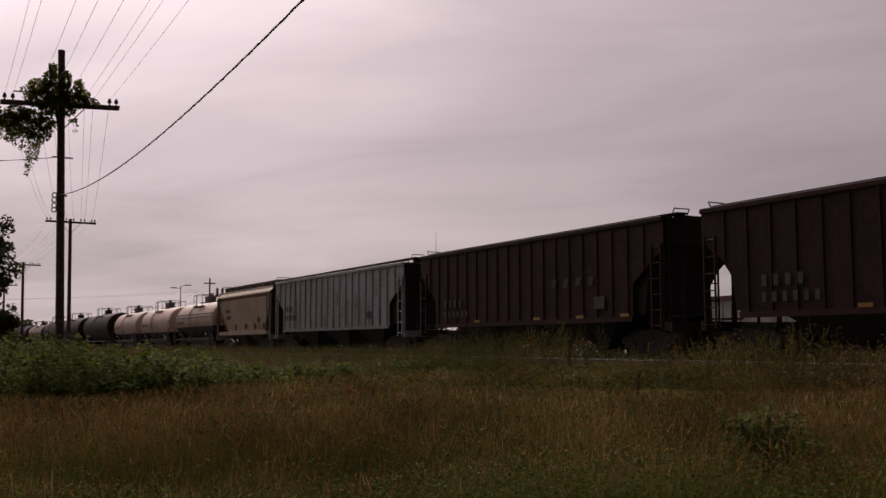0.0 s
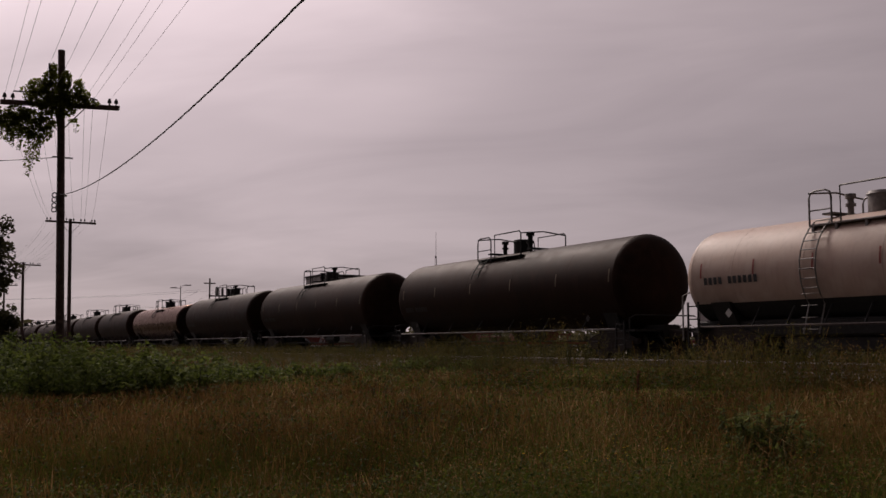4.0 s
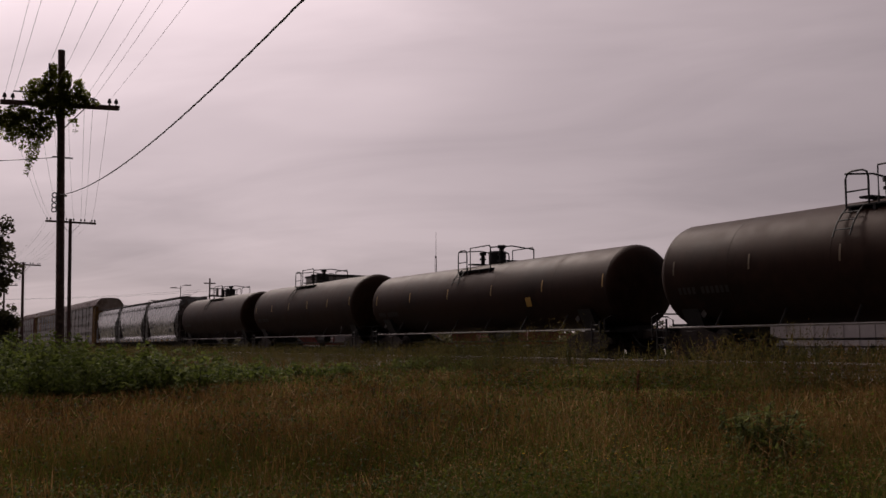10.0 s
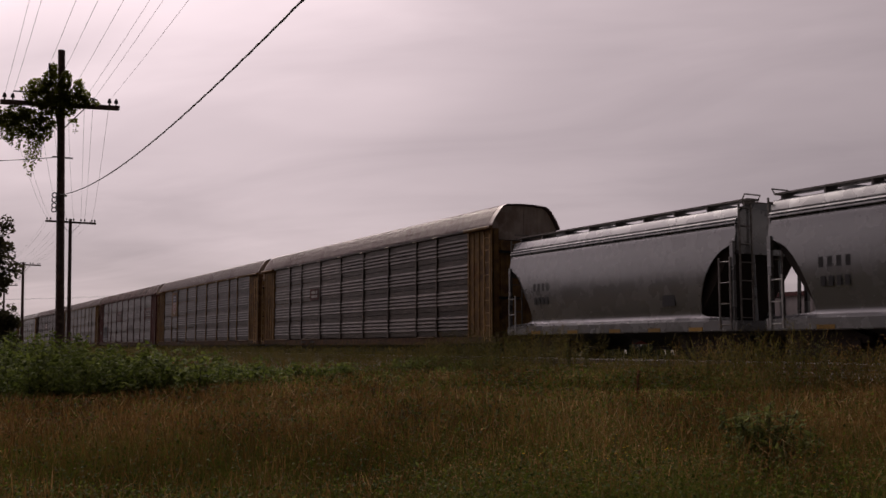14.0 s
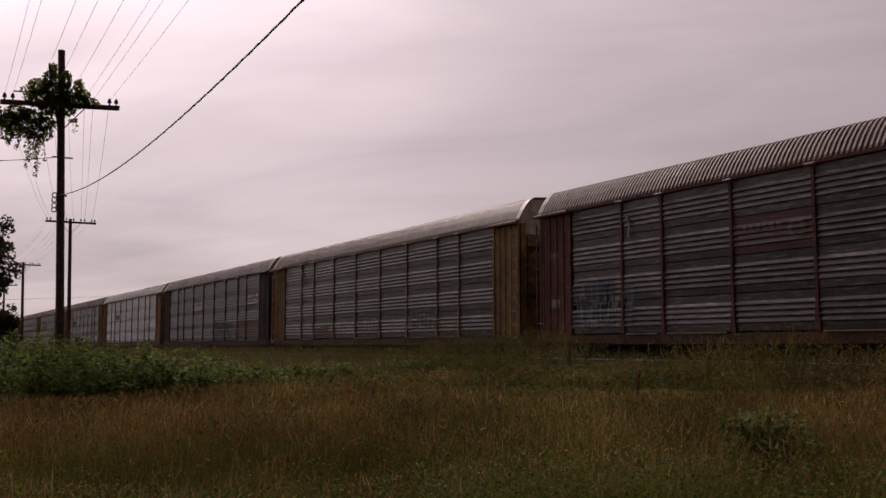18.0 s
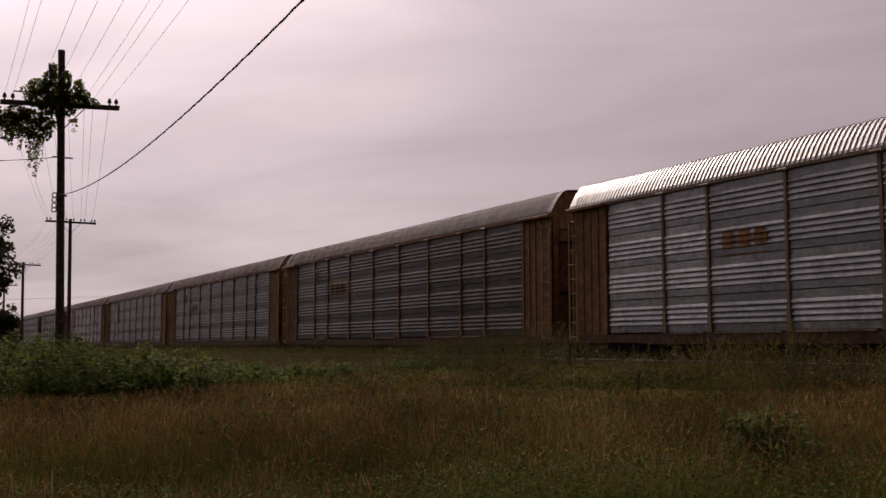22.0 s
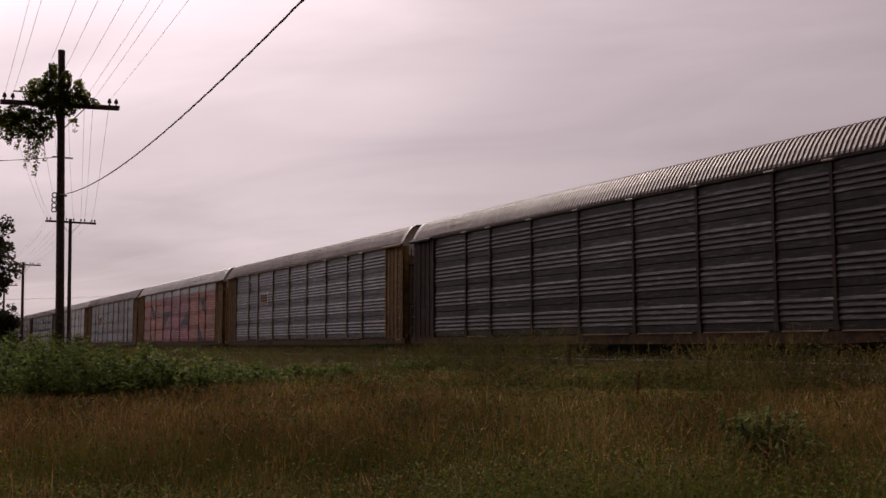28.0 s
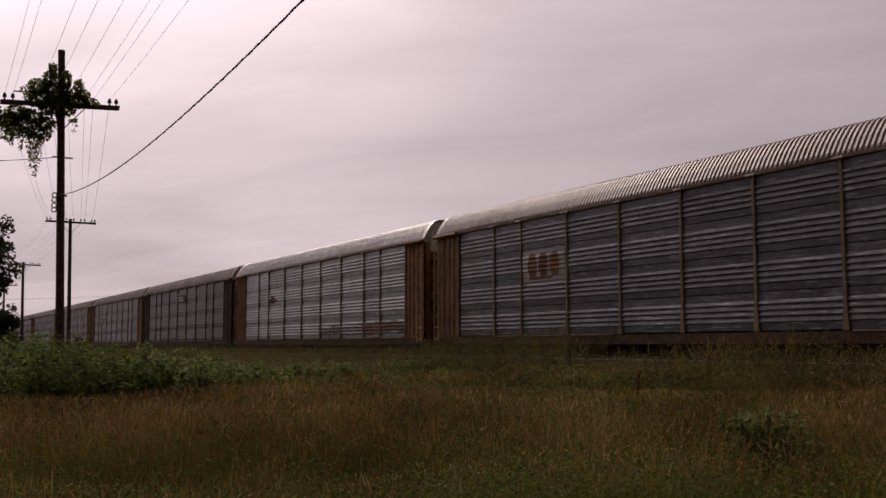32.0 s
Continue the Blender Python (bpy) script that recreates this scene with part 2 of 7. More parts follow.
def ladder(car, x, y, z0, z1, width, mat, axis="x", rungs=None, name="ladder"):
    g = Geo()
    rungs = rungs or max(2, int((z1 - z0) / 0.42))
    ends = [(x - width / 2, y), (x + width / 2, y)] if axis == "x" else [(x, y - width / 2), (x, y + width / 2)]
    for ex, ey in ends:
        g.box(ex - 0.025, ex + 0.025, ey - 0.02, ey + 0.02, z0, z1)
    for i in range(rungs):
        z = z0 + 0.12 + (z1 - z0 - 0.24) * i / max(1, rungs - 1)
        g.cyl((*ends[0], z), (*ends[1], z), 0.02, n=6)
    return part(name, g, mat, car)


def bars(car, x, y, z, count, size, mat, name="lettering", label="", gap=0.35, height=1.0):
    """Unreadable or withheld lettering: a row of plain bars on the near side."""
    me = Geo().box(0, size * 0.55, -0.006, 0.004, 0, size * height).mesh(name, mat)
    for i in range(count):
        part(name, me, None, car, label, at=(x + i * size * (1 + gap) * 0.75, y, z))


# ---- tank cars ----
def tank_car(u, style, length, radius, half, mid_z, placard=0.0, glossy=False, pl=1.6, off=0.0):
    white = style != "black"
    label = {"black": "black steel tank car with sooty weathered shell, rolling on the track",
             "white": "white tank car with black lower half and rusty stains",
             "striped": "cream white tank car with two dark stripes and black belly"}[style]
    car = thing("tank_car", label, "tank car", "cars of the freight train")
    CARS.append((car, u))
    a = length / 2
    head = 0.62
    prof = [(-a, 0.05)] + [(-a + head * (1 - math.cos(t)), radius * math.sin(t) ** 0.9) for t in (0.18, 0.4, 0.65, 0.9, 1.15, 1.38)] + [(-a + head, radius)]
    prof += [(x, radius) for x in np.linspace(-a + head + 0.02, a - head - 0.02, 9)] + [(-x, r) for x, r in reversed(prof[:8])]
    coat = TANK_WHITE if style == "white" else TANK_CREAM if white else TANK_GLOSS if glossy else TANK_BLACK
    shell = part("tank", Geo().turned(prof, 0, mid_z, 44), coat, car, smooth=35)
    # weld bands round the shell
    for x in (-a * 0.62, -a * 0.2, a * 0.2, a * 0.62, -a + head, a - head):
        part("weld_seam", Geo().turned([(x - 0.02, radius - 0.002), (x - 0.008, radius + 0.004), (x + 0.008, radius + 0.004), (x + 0.02, radius - 0.002)], 0, mid_z, 44), coat, shell, smooth=50)
    if white:
        n, edge = 24, -0.78 if style == "white" else -0.48
        rings = []
        for x, r in prof:
            if r + 0.008 > -edge + 0.01:
                ang = math.asin(edge / (r + 0.008))
                rings.append([(x + (0.008 if x > a - head else -0.008 if x < -a + head else 0.0), (r + 0.008) * math.cos(t), mid_z + (r + 0.008) * math.sin(t)) for t in (math.pi - ang + (math.pi + 2 * ang) * i / n for i in range(n + 1))])
        g2 = Geo().add([p for ring in rings for p in ring], [(k * (n + 1) + i, k * (n + 1) + i + 1, (k + 1) * (n + 1) + i + 1, (k + 1) * (n + 1) + i) for k in range(len(rings) - 1) for i in range(n)])
        part("belly_coating", g2, BLACK_STEEL, shell, "black painted lower half")
    # platform and rails round the manway
    top = mid_z + radius
    deck_z = mid_z + math.sqrt(radius ** 2 - 0.95 ** 2) + 0.06
    fit_mat = BLACK_STEEL if not white else RAIL_GREY
    g = Geo()
    for y0, y1 in ((-1.05, -0.55), (0.55, 1.05)):
        g.box(-pl, pl, y0, y1, deck_z, deck_z + 0.05, 0.01)
    for x0 in (-pl, pl - 0.35):
        g.box(x0, x0 + 0.35, -0.55, 0.55, top + 0.02, top + 0.07)
    plat = part("platform", g, fit_mat, car, at=(off, 0, 0))
    for x in (-pl + 0.1, -pl * 0.35, pl * 0.35, pl - 0.1):
        for s in (-1, 1):
            part("bracket", Geo().box(x - 0.04, x + 0.04, min(s * 0.6, s * 1.04), max(s * 0.6, s * 1.04), deck_z - 0.22, deck_z + 0.01), fit_mat, plat)
    h = deck_z + 0.90
    for s in (-1, 1):
        y = s * 1.03
        g = Geo()
        g.tube([(-pl, y, deck_z), (-pl, y, h - 0.18), (-pl + 0.06, y, h - 0.04), (-pl + 0.2, y, h), (-0.75, y, h), (-0.62, y, h - 0.06), (-0.58, y, h - 0.2), (-0.58, y, deck_z)], 0.026)
        g.tube([(-0.3, y, deck_z), (-0.3, y, h + 0.05), (pl - 0.1, y, h + 0.05), (pl, y, h - 0.05), (pl, y, deck_z)], 0.026)
        g.tube([(-pl, y, h - 0.5), (-0.58, y, h - 0.5)], 0.02)
        part("handrail", g, fit_mat, plat)
    for x in (-pl, pl):
        part("handrail", Geo().tube([(x, -1.03, h - 0.04), (x, 0, h + 0.06), (x, 1.03, h - 0.04)], 0.026), fit_mat, plat)
    g = Geo().cyl((0.15, 0, top - 0.1), (0.15, 0, top + 0.42), 0.36, n=20)
    g.cyl((0.15, 0, top + 0.42), (0.15, 0, top + 0.50), 0.40, 0.36, n=20)
    part("manway", g, fit_mat if not white else RAIL_GREY, car, smooth=35, at=(off, 0, 0))
    for x, r, hh in ((pl * 0.62, 0.13, 0.58), (-pl * 0.52, 0.11, 0.40)):
        g = Geo().cyl((x, -0.2, top - 0.1), (x, -0.2, top + hh), r * 0.75, n=12)
        g.cyl((x, -0.2, top + hh), (x, -0.2, top + hh + 0.12), r * 1.25, n=12).cyl((x, -0.2, top + hh * 0.5), (x, -0.2, top + hh * 0.5 + 0.07), r * 1.2, n=12)
        part("valve", g, fit_mat, car, smooth=35, at=(off, 0, 0))
    # side ladder up to the platform, bent round the shell
    for x0 in (-1.25, -0.75):
        pts = []
        for i in range(9 if white else 4):
            t = radians((218 if white else 160.5) - i * 11.5)
            pts.append((x0, (radius + 0.10) * math.cos(t), mid_z + (radius + 0.10) * math.sin(t)))
        part("ladder_rail", Geo().tube(([(x0, -radius - 0.02, 0.75)] if white else []) + pts, 0.022), fit_mat, car, at=(off, 0, 0))
    for i in range(9 if white else 4):
        t = radians((200 if white else 154) - i * 9.5)
        p = ((radius + 0.10) * math.cos(t), mid_z + (radius + 0.10) * math.sin(t))
        part("rung", Geo().cyl((-1.25, *p), (-0.75, *p), 0.018, n=6), fit_mat, car, at=(off, 0, 0))
    for z in np.arange(0.86, mid_z - 0.55, 0.30) if white else ():
        part("rung", Geo().cyl((-1.25, -radius - 0.06, z), (-0.75, -radius - 0.06, z), 0.011, n=6), fit_mat, car, at=(off, 0, 0))
    # sills, bolster saddles, running pipe
    for s in (-1, 1):
        g = Geo().box(min(s * (a - 2.9), s * (half - 0.7)), max(s * (a - 2.9), s * (half - 0.7)), -0.34, 0.34, 0.72, 1.12, 0.04)
        part("stub_sill", g, BLACK_STEEL, car)
        g = Geo().prism([(-1.3, mid_z - 0.75), (-0.9, 0.92), (0.9, 0.92), (1.3, mid_z - 0.75)], min(s * (half - 2.7), s * (half - 2.0)), max(s * (half - 2.7), s * (half - 2.0)))
        part("bolster", g, BLACK_STEEL, car)
        hr = 2.0 if white else 1.42
        g = Geo().tube([(s * (half - 1.0), -1.45, 0.6), (s * (half - 1.0), -1.45, hr - 0.1), (s * (half - 1.0), -1.2, hr), (s * (half - 1.0), 1.2, hr), (s * (half - 1.0), 1.45, hr - 0.1), (s * (half - 1.0), 1.45, 0.6)], 0.025)
        part("end_rail", g, fit_mat, car)
        ladder(car, s * (half - 1.45), -1.47, 0.35, 1.7 if white else 1.25, 0.42, BLACK_STEEL, rungs=4)
        g = Geo().box(min(s * (half - 1.75), s * (half - 0.75)), max(s * (half - 1.75), s * (half - 0.75)), -1.45, 1.45, 0.90, 0.96)
        part("end_platform", g, BLACK_STEEL, car)
    if white:
        # sill, with a low black box added where there is only shade
        part("centre_sill", Geo().box(-half + 1.0, half - 1.0, -0.9, 0.9, 0.70, 1.16, 0.05).box(-half + 4.2, half - 4.2, -0.8, 0.8, 0.30, 0.699, 0.05), BLACK_STEEL, car)
    g = Geo().tube([(-half + 1.6, -1.40, 0.98), (half - 1.6, -1.40, 0.98)], 0.035)
    part("side_rail", g, LADDER_DULL if white else RAIL_GREY, car)
    for x in np.linspace(-half + 3.6, half - 3.6, 6):
        part("hanger", Geo().cyl((x, -1.38, 0.96), (x, -1.0, mid_z - radius * 0.62), 0.03, n=6), BLACK_STEEL, car)
    g = Geo().cyl((1.3, -0.62, 0.82), (2.4, -0.62, 0.82), 0.19, n=14)
    part("brake_cylinder", g, BLACK_STEEL, car, smooth=40)
    part("brake_pipe", Geo().tube([(-half + 1.0, -0.55, 0.62), (half - 1.0, -0.55, 0.62)], 0.035).tube([(-half + 3.5, -0.3, 0.42), (half - 3.5, -0.3, 0.42)], 0.025), BLACK_STEEL, car)
    g = Geo().cyl((0.1, 0, mid_z - radius + 0.06), (0.1, 0, mid_z - radius - 0.40), 0.52, 0.24, n=14).cyl((0.1, 0, mid_z - radius - 0.40), (0.1, 0, mid_z - radius - 0.58), 0.17, n=12)
    part("bottom_outlet", g, BLACK_STEEL, car)
    # reflective strips and lettering
    yy = lambda z: -math.sqrt(max(0.01, (radius + 0.012) ** 2 - (z - mid_z) ** 2))
    rng = random.Random(int(-u * 10))
    strips = rng.random() < 0.6 or white
    strip_mat = YELLOW_MARK if rng.random() < 0.5 else DULL_YELLOW
    if strips:
        for x in np.linspace(-a + 1.0, a - 0.8, 6):
            z0 = mid_z - 0.05
            g = Geo().sheet([(yy(z), z) for z in np.linspace(z0, z0 + 0.42, 4)], lambda z: x, lambda z: x + 0.06, 0.004)
            part("reflector", g, RED_MARK if white else strip_mat, car)
    def block(x, z, count, size, mat, label=""):
        me = Geo().sheet([(yy(q), q) for q in np.linspace(z, z + size, 4)], lambda q: 0.0, lambda q: size * 0.62, 0.006).mesh("lettering", mat)
        for i in range(count):
            part("lettering", me, None, car, label, at=(x + i * size * 0.95 + (0.18 if i >= 4 else 0), 0, 0))
    block(-a + 1.15, mid_z - 0.62 if not white else mid_z - 0.25, 10, 0.20, DARK_MARK if white else FAINT_MARK, "row of car number bars")
    if placard:
        g = Geo().sheet([(yy(z), z) for z in np.linspace(mid_z - 0.55, mid_z - 0.22, 4)], lambda z: 4.3, lambda z: 4.3 + placard, 0.006)
        part("placard", g, YELLOW_MARK, car, "yellow placard")
    for s in (-1, 1):
        g = Geo().prism([(0.0, -0.13), (0.13, 0), (0, 0.13), (-0.13, 0)], -1.42, -1.41, "y")
        part("hazard_placard", g, WHITE_MARK if white else FAINT_MARK, car, at=(s * (a - 2.1), 0, 1.35))
    if style == "striped":
        for z in (mid_z + 0.18, mid_z + 0.42):
            g = Geo().sheet([(yy(q), q) for q in np.linspace(z, z + 0.07, 3)], lambda q: -a + head, lambda q: a - head, 0.005)
            part("stripe", g, DARK_MARK, shell, "thin dark stripe")
        block(0.6, mid_z + 0.72, 5, 0.34, RUST_MARK, "row of brown spray-painted marks")
    if style == "white":
        g = Geo().cyl((a - 2.3, -1.15, 1.12), (a - 1.3, -1.15, 1.12), 0.2, n=14)
        part("air_reservoir", g, RAIL_GREY, car, "pale grey cylinder", smooth=40)
    running_gear(car, half, 2.35)
    return car


TANK_BLACK = material("tank_black", (0.0240, 0.0125, 0.0086), 0.58, 0.0, dark=(0.0112, 0.0070, 0.0053), light=(0.030, 0.0160, 0.0112), grain=2.2, patch=0.3, bump=0.003, streak=0.3, spec=0.085, sheen=(1.0, 0.58, 0.44))
TANK_GLOSS = material("tank_black_glossy", (0.0125, 0.0088, 0.0073), 0.27, 0.35, dark=(0.0085, 0.0061, 0.0052), light=(0.017, 0.012, 0.010), grain=2.2, patch=0.5, bump=0.002, streak=0.3, spec=0.07, sheen=(1.0, 0.62, 0.48))
TANK_WHITE = material("tank_white", (0.46, 0.330, 0.268), 0.55, dark=(0.36, 0.262, 0.212), light=(0.51, 0.395, 0.34), grain=1.6, patch=0.35, bump=0.003, streak=0.45)
TANK_CREAM = material("tank_cream", (0.42, 0.282, 0.210), 0.48, dark=(0.32, 0.20, 0.135), light=(0.46, 0.36, 0.30), grain=1.6, patch=0.35, bump=0.002, streak=0.3, spec=0.45)
RAIL_GREY = material("railing_grey", (0.20, 0.18, 0.17), 0.55, 0.2)
DIM_MARK = material("faded_marking", (0.075, 0.068, 0.064), 0.7, bump=0, grain=30)
FAINT_MARK = material("sooty_marking", (0.021, 0.016, 0.014), 0.7, bump=0, grain=30)
DULL_YELLOW = material("sooty_reflector", (0.13, 0.088, 0.045), 0.6, bump=0, grain=25, vary=0.2)
RUST_SHADE_BAND = material("rust_shade_band", (0.24, 0.125, 0.060), 0.75, grain=4, streak=0.5)
RUST_MARK = material("brown_marking", (0.20, 0.09, 0.06), 0.7, bump=0, grain=20)


# ---- covered hoppers ----
def hopper_car(u, style, half, body, eave, low, wide=1.48):
    """A covered hopper. body: half length of the side sheet; low, eave: heights of its lower and upper edge."""
    label, mat, trim = {
        "maroon": ("dark maroon covered hopper car with vertical ribs and faded white lettering", HOPPER_MAROON, HOPPER_MAROON),
        "grey": ("pale grey ribbed covered hopper car streaked with dirt", HOPPER_GREY, HOPPER_GREY),
        "tan": ("short tan covered hopper car with slanting end cutouts", HOPPER_TAN, HOPPER_TAN),
        "silver": ("short silver grey covered hopper car with rounded sides", HOPPER_SILVER, HOPPER_SILVER)}[style]
    car = thing("hopper_car", label, "hopper car", "cars of the freight train")
    CARS.append((car, u))
    ribbed, rounded = style in ("maroon", "grey"), style == "silver"
    if ribbed:
        prof = [(-wide, low), (-wide, low + 0.01)] + [(-wide, z) for z in np.linspace(low + 0.3, eave, 9)]
    elif rounded:
        prof = [(-wide + 0.02, low), (-wide - 0.02, low + 0.03), (-wide - 0.02, low + 0.30), (-wide + 0.10, low + 0.37), (-wide + 0.14, low + 0.44)] + [(-wide + 0.16 - 0.17 * math.sin(math.pi * k), low + 0.44 + (eave - low - 0.44) * k) for k in np.linspace(0.03, 0.97, 12)] + [(-wide + 0.19, eave - 0.02), (-wide + 0.09, eave), (-wide + 0.10, eave + 0.045), (-wide + 0.18, eave + 0.06), (-wide + 0.13, eave + 0.10), (-wide + 0.15, eave + 0.14), (-wide + 0.23, eave + 0.15), (-wide + 0.20, eave + 0.20), (-wide + 0.252, eave + 0.33), (-wide + 0.322, eave + 0.45)]
    else:
        prof = [(-wide + 0.04, low), (-wide + 0.04, low + 0.24), (-wide + 0.30, low + 0.26)] + [(-wide + 0.30 - 0.28 * min(1, k * 1.18), low + 0.26 + (eave - low - 0.26) * k) for k in np.linspace(0.05, 0.78, 8)] + [(-wide + 0.06, eave - 0.60), (-wide + 0.10, eave - 0.52), (-wide - 0.01, eave - 0.30), (-wide + 0.01, eave - 0.23), (-wide + 0.30, eave + 0.06)]
    cut_top, cut_low, depth = {"maroon": (0.70, 0.36, 1.45), "grey": (0.73, 0.38, 1.50), "tan": (0.86, 0.10, 1.75), "silver": (0.80, 0.125, 1.45)}[style]
    zt, zl = low + (eave - low) * cut_top, low + (eave - low) * cut_low

    def reach(z):
        if z >= zt:
            return body
        if ribbed:
            return body - depth * min(1.0, (zt - z) / (zt - zl))
        if rounded:
            if z <= zl:
                return body
            k = (z - zl) / (zt - zl)
            return body - depth * math.sqrt(max(0.0, 1 - k ** 1.7)) * min(1.0, 0.75 + k * 4.0)
        if z <= low + 0.25:
            return body
        return body - depth * min(1.0, (zt - z) / (zt - zl))

    fine = []
    for (y0, z0), (y1, z1) in zip(prof, prof[1:]):
        steps = max(1, int(abs(z1 - z0) / 0.09))
        fine += [(y0 + (y1 - y0) * i / steps, z0 + (z1 - z0) * i / steps) for i in range(steps)]
    fine.append(prof[-1])
    for s in (1, -1):
        p = [(y * s, z) for y, z in fine]
        g = Geo().sheet(p, lambda z: -reach(z), reach)
        g.sheet([(y - s * -0.04, z) for y, z in p], lambda z: -reach(z), reach)
        side = part("side_sheet", g, mat, car, smooth=30)
        if ribbed:
            n = 19 if style == "maroon" else 20
            for i in range(n):
                x = -body + 0.9 + (2 * body - 1.8) * i / (n - 1)
                zb = low if abs(x) < body - depth else zl + (abs(x) - (body - depth)) / depth * (zt - zl)
                y0, y1 = sorted((s * -(wide + 0.002), s * -(wide + 0.05)))
                part("rib", Geo().box(x - 0.035, x + 0.035, y0, y1, zb + 0.03, eave - 0.03), mat, side)
            y0, y1 = sorted((s * -(wide + 0.002), s * -(wide + 0.06)))
            part("lower_rail", Geo().box(-body + depth, body - depth, y0, y1, low - 0.10, low + 0.06), mat, side)
    # top chord, roof and running boards
    ye = -prof[-1][0]
    side_top, eave = eave, prof[-1][1]
    zb = eave + {'maroon': 0.14, 'grey': 0.22, 'tan': 0.36, 'silver': 0.20}[style]
    peak = 0.06 if ribbed else 0.16
    g = Geo().prism([(-ye, eave - 0.02), (-ye, eave + 0.02), (-ye * 0.45, eave + peak * 0.8), (0, eave + peak), (ye * 0.45, eave + peak * 0.8), (ye, eave + 0.02), (ye, eave - 0.02)], -body, body)
    part("roof", g, mat, car, smooth=35)
    for s in (-1, 1) if not rounded else ():
        part("top_chord", Geo().box(-body, body, min(s * ye, s * (ye + 0.07)), max(s * ye, s * (ye + 0.07)), eave - 0.1, eave + 0.05, 0.015), mat, car)
    for y in (-0.78, 0.78):
        part("running_board", Geo().box(-body - 0.12, body + 0.12, y - 0.22, y + 0.22, zb, zb + 0.05), HOPPER_MAROON if ribbed else RAIL_GREY, car)
    for x in np.linspace(-body + 0.1, body - 0.1, 9):
        part("board_support", Geo().box(x - 0.03, x + 0.03, -0.95, 0.95, eave - 0.02, zb), HOPPER_MAROON if ribbed else RAIL_GREY, car)
    for x in np.linspace(-body * 0.72, body * 0.72, 4):
        part("hatch", Geo().cyl((x, 0, eave + 0.02), (x, 0, eave + peak + 0.10), 0.38, 0.36, n=16), mat, car, smooth=40)
    for s in (-1, 1):
        part("grab_iron", Geo().tube([(s * body, -1.1, zb), (s * (body + 0.1), -1.1, zb + 0.16), (s * (body + 0.1), -0.5, zb + 0.16), (s * body, -0.5, zb)], 0.022), RAIL_GREY, car)
    # inner box with sloping ends, and outlets below
    w2 = wide - (0.36 if style == "tan" else 0.18)
    zin = low + 0.12
    deep = depth * 0.66 if ribbed else depth + (0.15 if rounded else 0.4)
    half_box = [(body - 0.05, (side_top if rounded else eave) - 0.02), (body - 0.05, zt + 0.12), (body - deep, zl), (body - deep - 0.15, zin)]
    g = Geo().prism([(-x, z) for x, z in half_box] + half_box[::-1], -w2, w2, "y")
    # dark iron: end grime, and the bays' shade put into the colour
    part("slope_sheet", g, RUSTY_IRON, car)
    for s in (-1, 1) if rounded else ():
        w3 = wide - 0.12
        g = Geo().prism([(-w3, zt - 0.25), (-w3, side_top), (-w3 + 0.10, side_top + 0.2), (-w3 + 0.30, eave - 0.02), (w3 - 0.30, eave - 0.02), (w3 - 0.10, side_top + 0.2), (w3, side_top), (w3, zt - 0.25)], *sorted((s * (body - 0.045), s * (body - 0.01))))
        part("end_panel", g, mat, car, "flat silver grey end sheet")
    if style == "tan":
        for s in (-1, 1):
            # rusty band; its brown also paints the shade below the flared eave
            part("top_band", Geo().sheet([(s * (wide - 0.098), side_top - 0.51), (s * (wide + 0.012), side_top - 0.295)], lambda z: -body, lambda z: body, s * -0.006), RUST_SHADE_BAND, car, "rusty brown band under the eave, also painting its shade")
    n = 3 if ribbed else 2
    span = (2 * body - 4.6) / n
    for i in range(n):
        x = -body + 2.3 + span * (i + 0.5)
        g = Geo()
        a, b = span * 0.48, 0.32
        vs = [(x - a, -w2, low + 0.14), (x + a, -w2, low + 0.14), (x + a, w2, low + 0.14), (x - a, w2, low + 0.14), (x - b, -0.55, 0.42), (x + b, -0.55, 0.42), (x + b, 0.55, 0.42), (x - b, 0.55, 0.42)]
        g.add(vs, [(0, 1, 5, 4), (1, 2, 6, 5), (2, 3, 7, 6), (3, 0, 4, 7), (0, 3, 2, 1), (4, 5, 6, 7)])
        chute = part("chute", g, BLACK_STEEL, car)
        part("outlet_gate", Geo().box(x - 0.4, x + 0.4, -0.62, 0.62, 0.32, 0.44, 0.03), BLACK_STEEL, chute)
    # end frames
    for s in (-1, 1):
        x0, x1 = sorted((s * (body - 0.12), s * (half - 0.55)))
        part("end_sill", Geo().box(x0 - 0.02, x1 + 0.02, -wide, wide, 0.86, 1.14, 0.03), mat, car)
        part("centre_sill", Geo().box(*sorted((s * (body - 3.2), s * (half - 0.7))), -0.3, 0.3, 0.70, 1.1, 0.03), BLACK_STEEL, car)
        for y in (-wide + 0.05, wide - 0.05):
            part("end_post", Geo().box(*sorted((s * (body - 0.02), s * (body - 0.14))), y - 0.05, y + 0.05, 1.0, zt + 0.1), mat, car)
        for y in (-0.5, 0.5):
            part("end_strut", Geo().cyl((s * (body - 0.15), y, 1.1), (s * (body - 0.25), y, eave - 0.7), 0.05, n=6), mat, car)
        lm = LADDER_PALE if style in ("grey", "silver") else LADDER_DULL if style == "tan" else HOPPER_MAROON
        ladder(car, s * (body - 0.32), -wide - 0.03, low + 0.06 if rounded else 0.92, zt - (0.35 if s > 0 else 0.95) if rounded else zt + 0.15, 0.42, lm if s < 0 or not rounded else RAIL_GREY)
        ladder(car, s * (body + 0.06), -wide + 0.42, 1.1, eave + 0.1, 0.46, RAIL_GREY if rounded else RUSTY_IRON, axis="y")
    y = -wide - (0.012 if ribbed else -0.005)
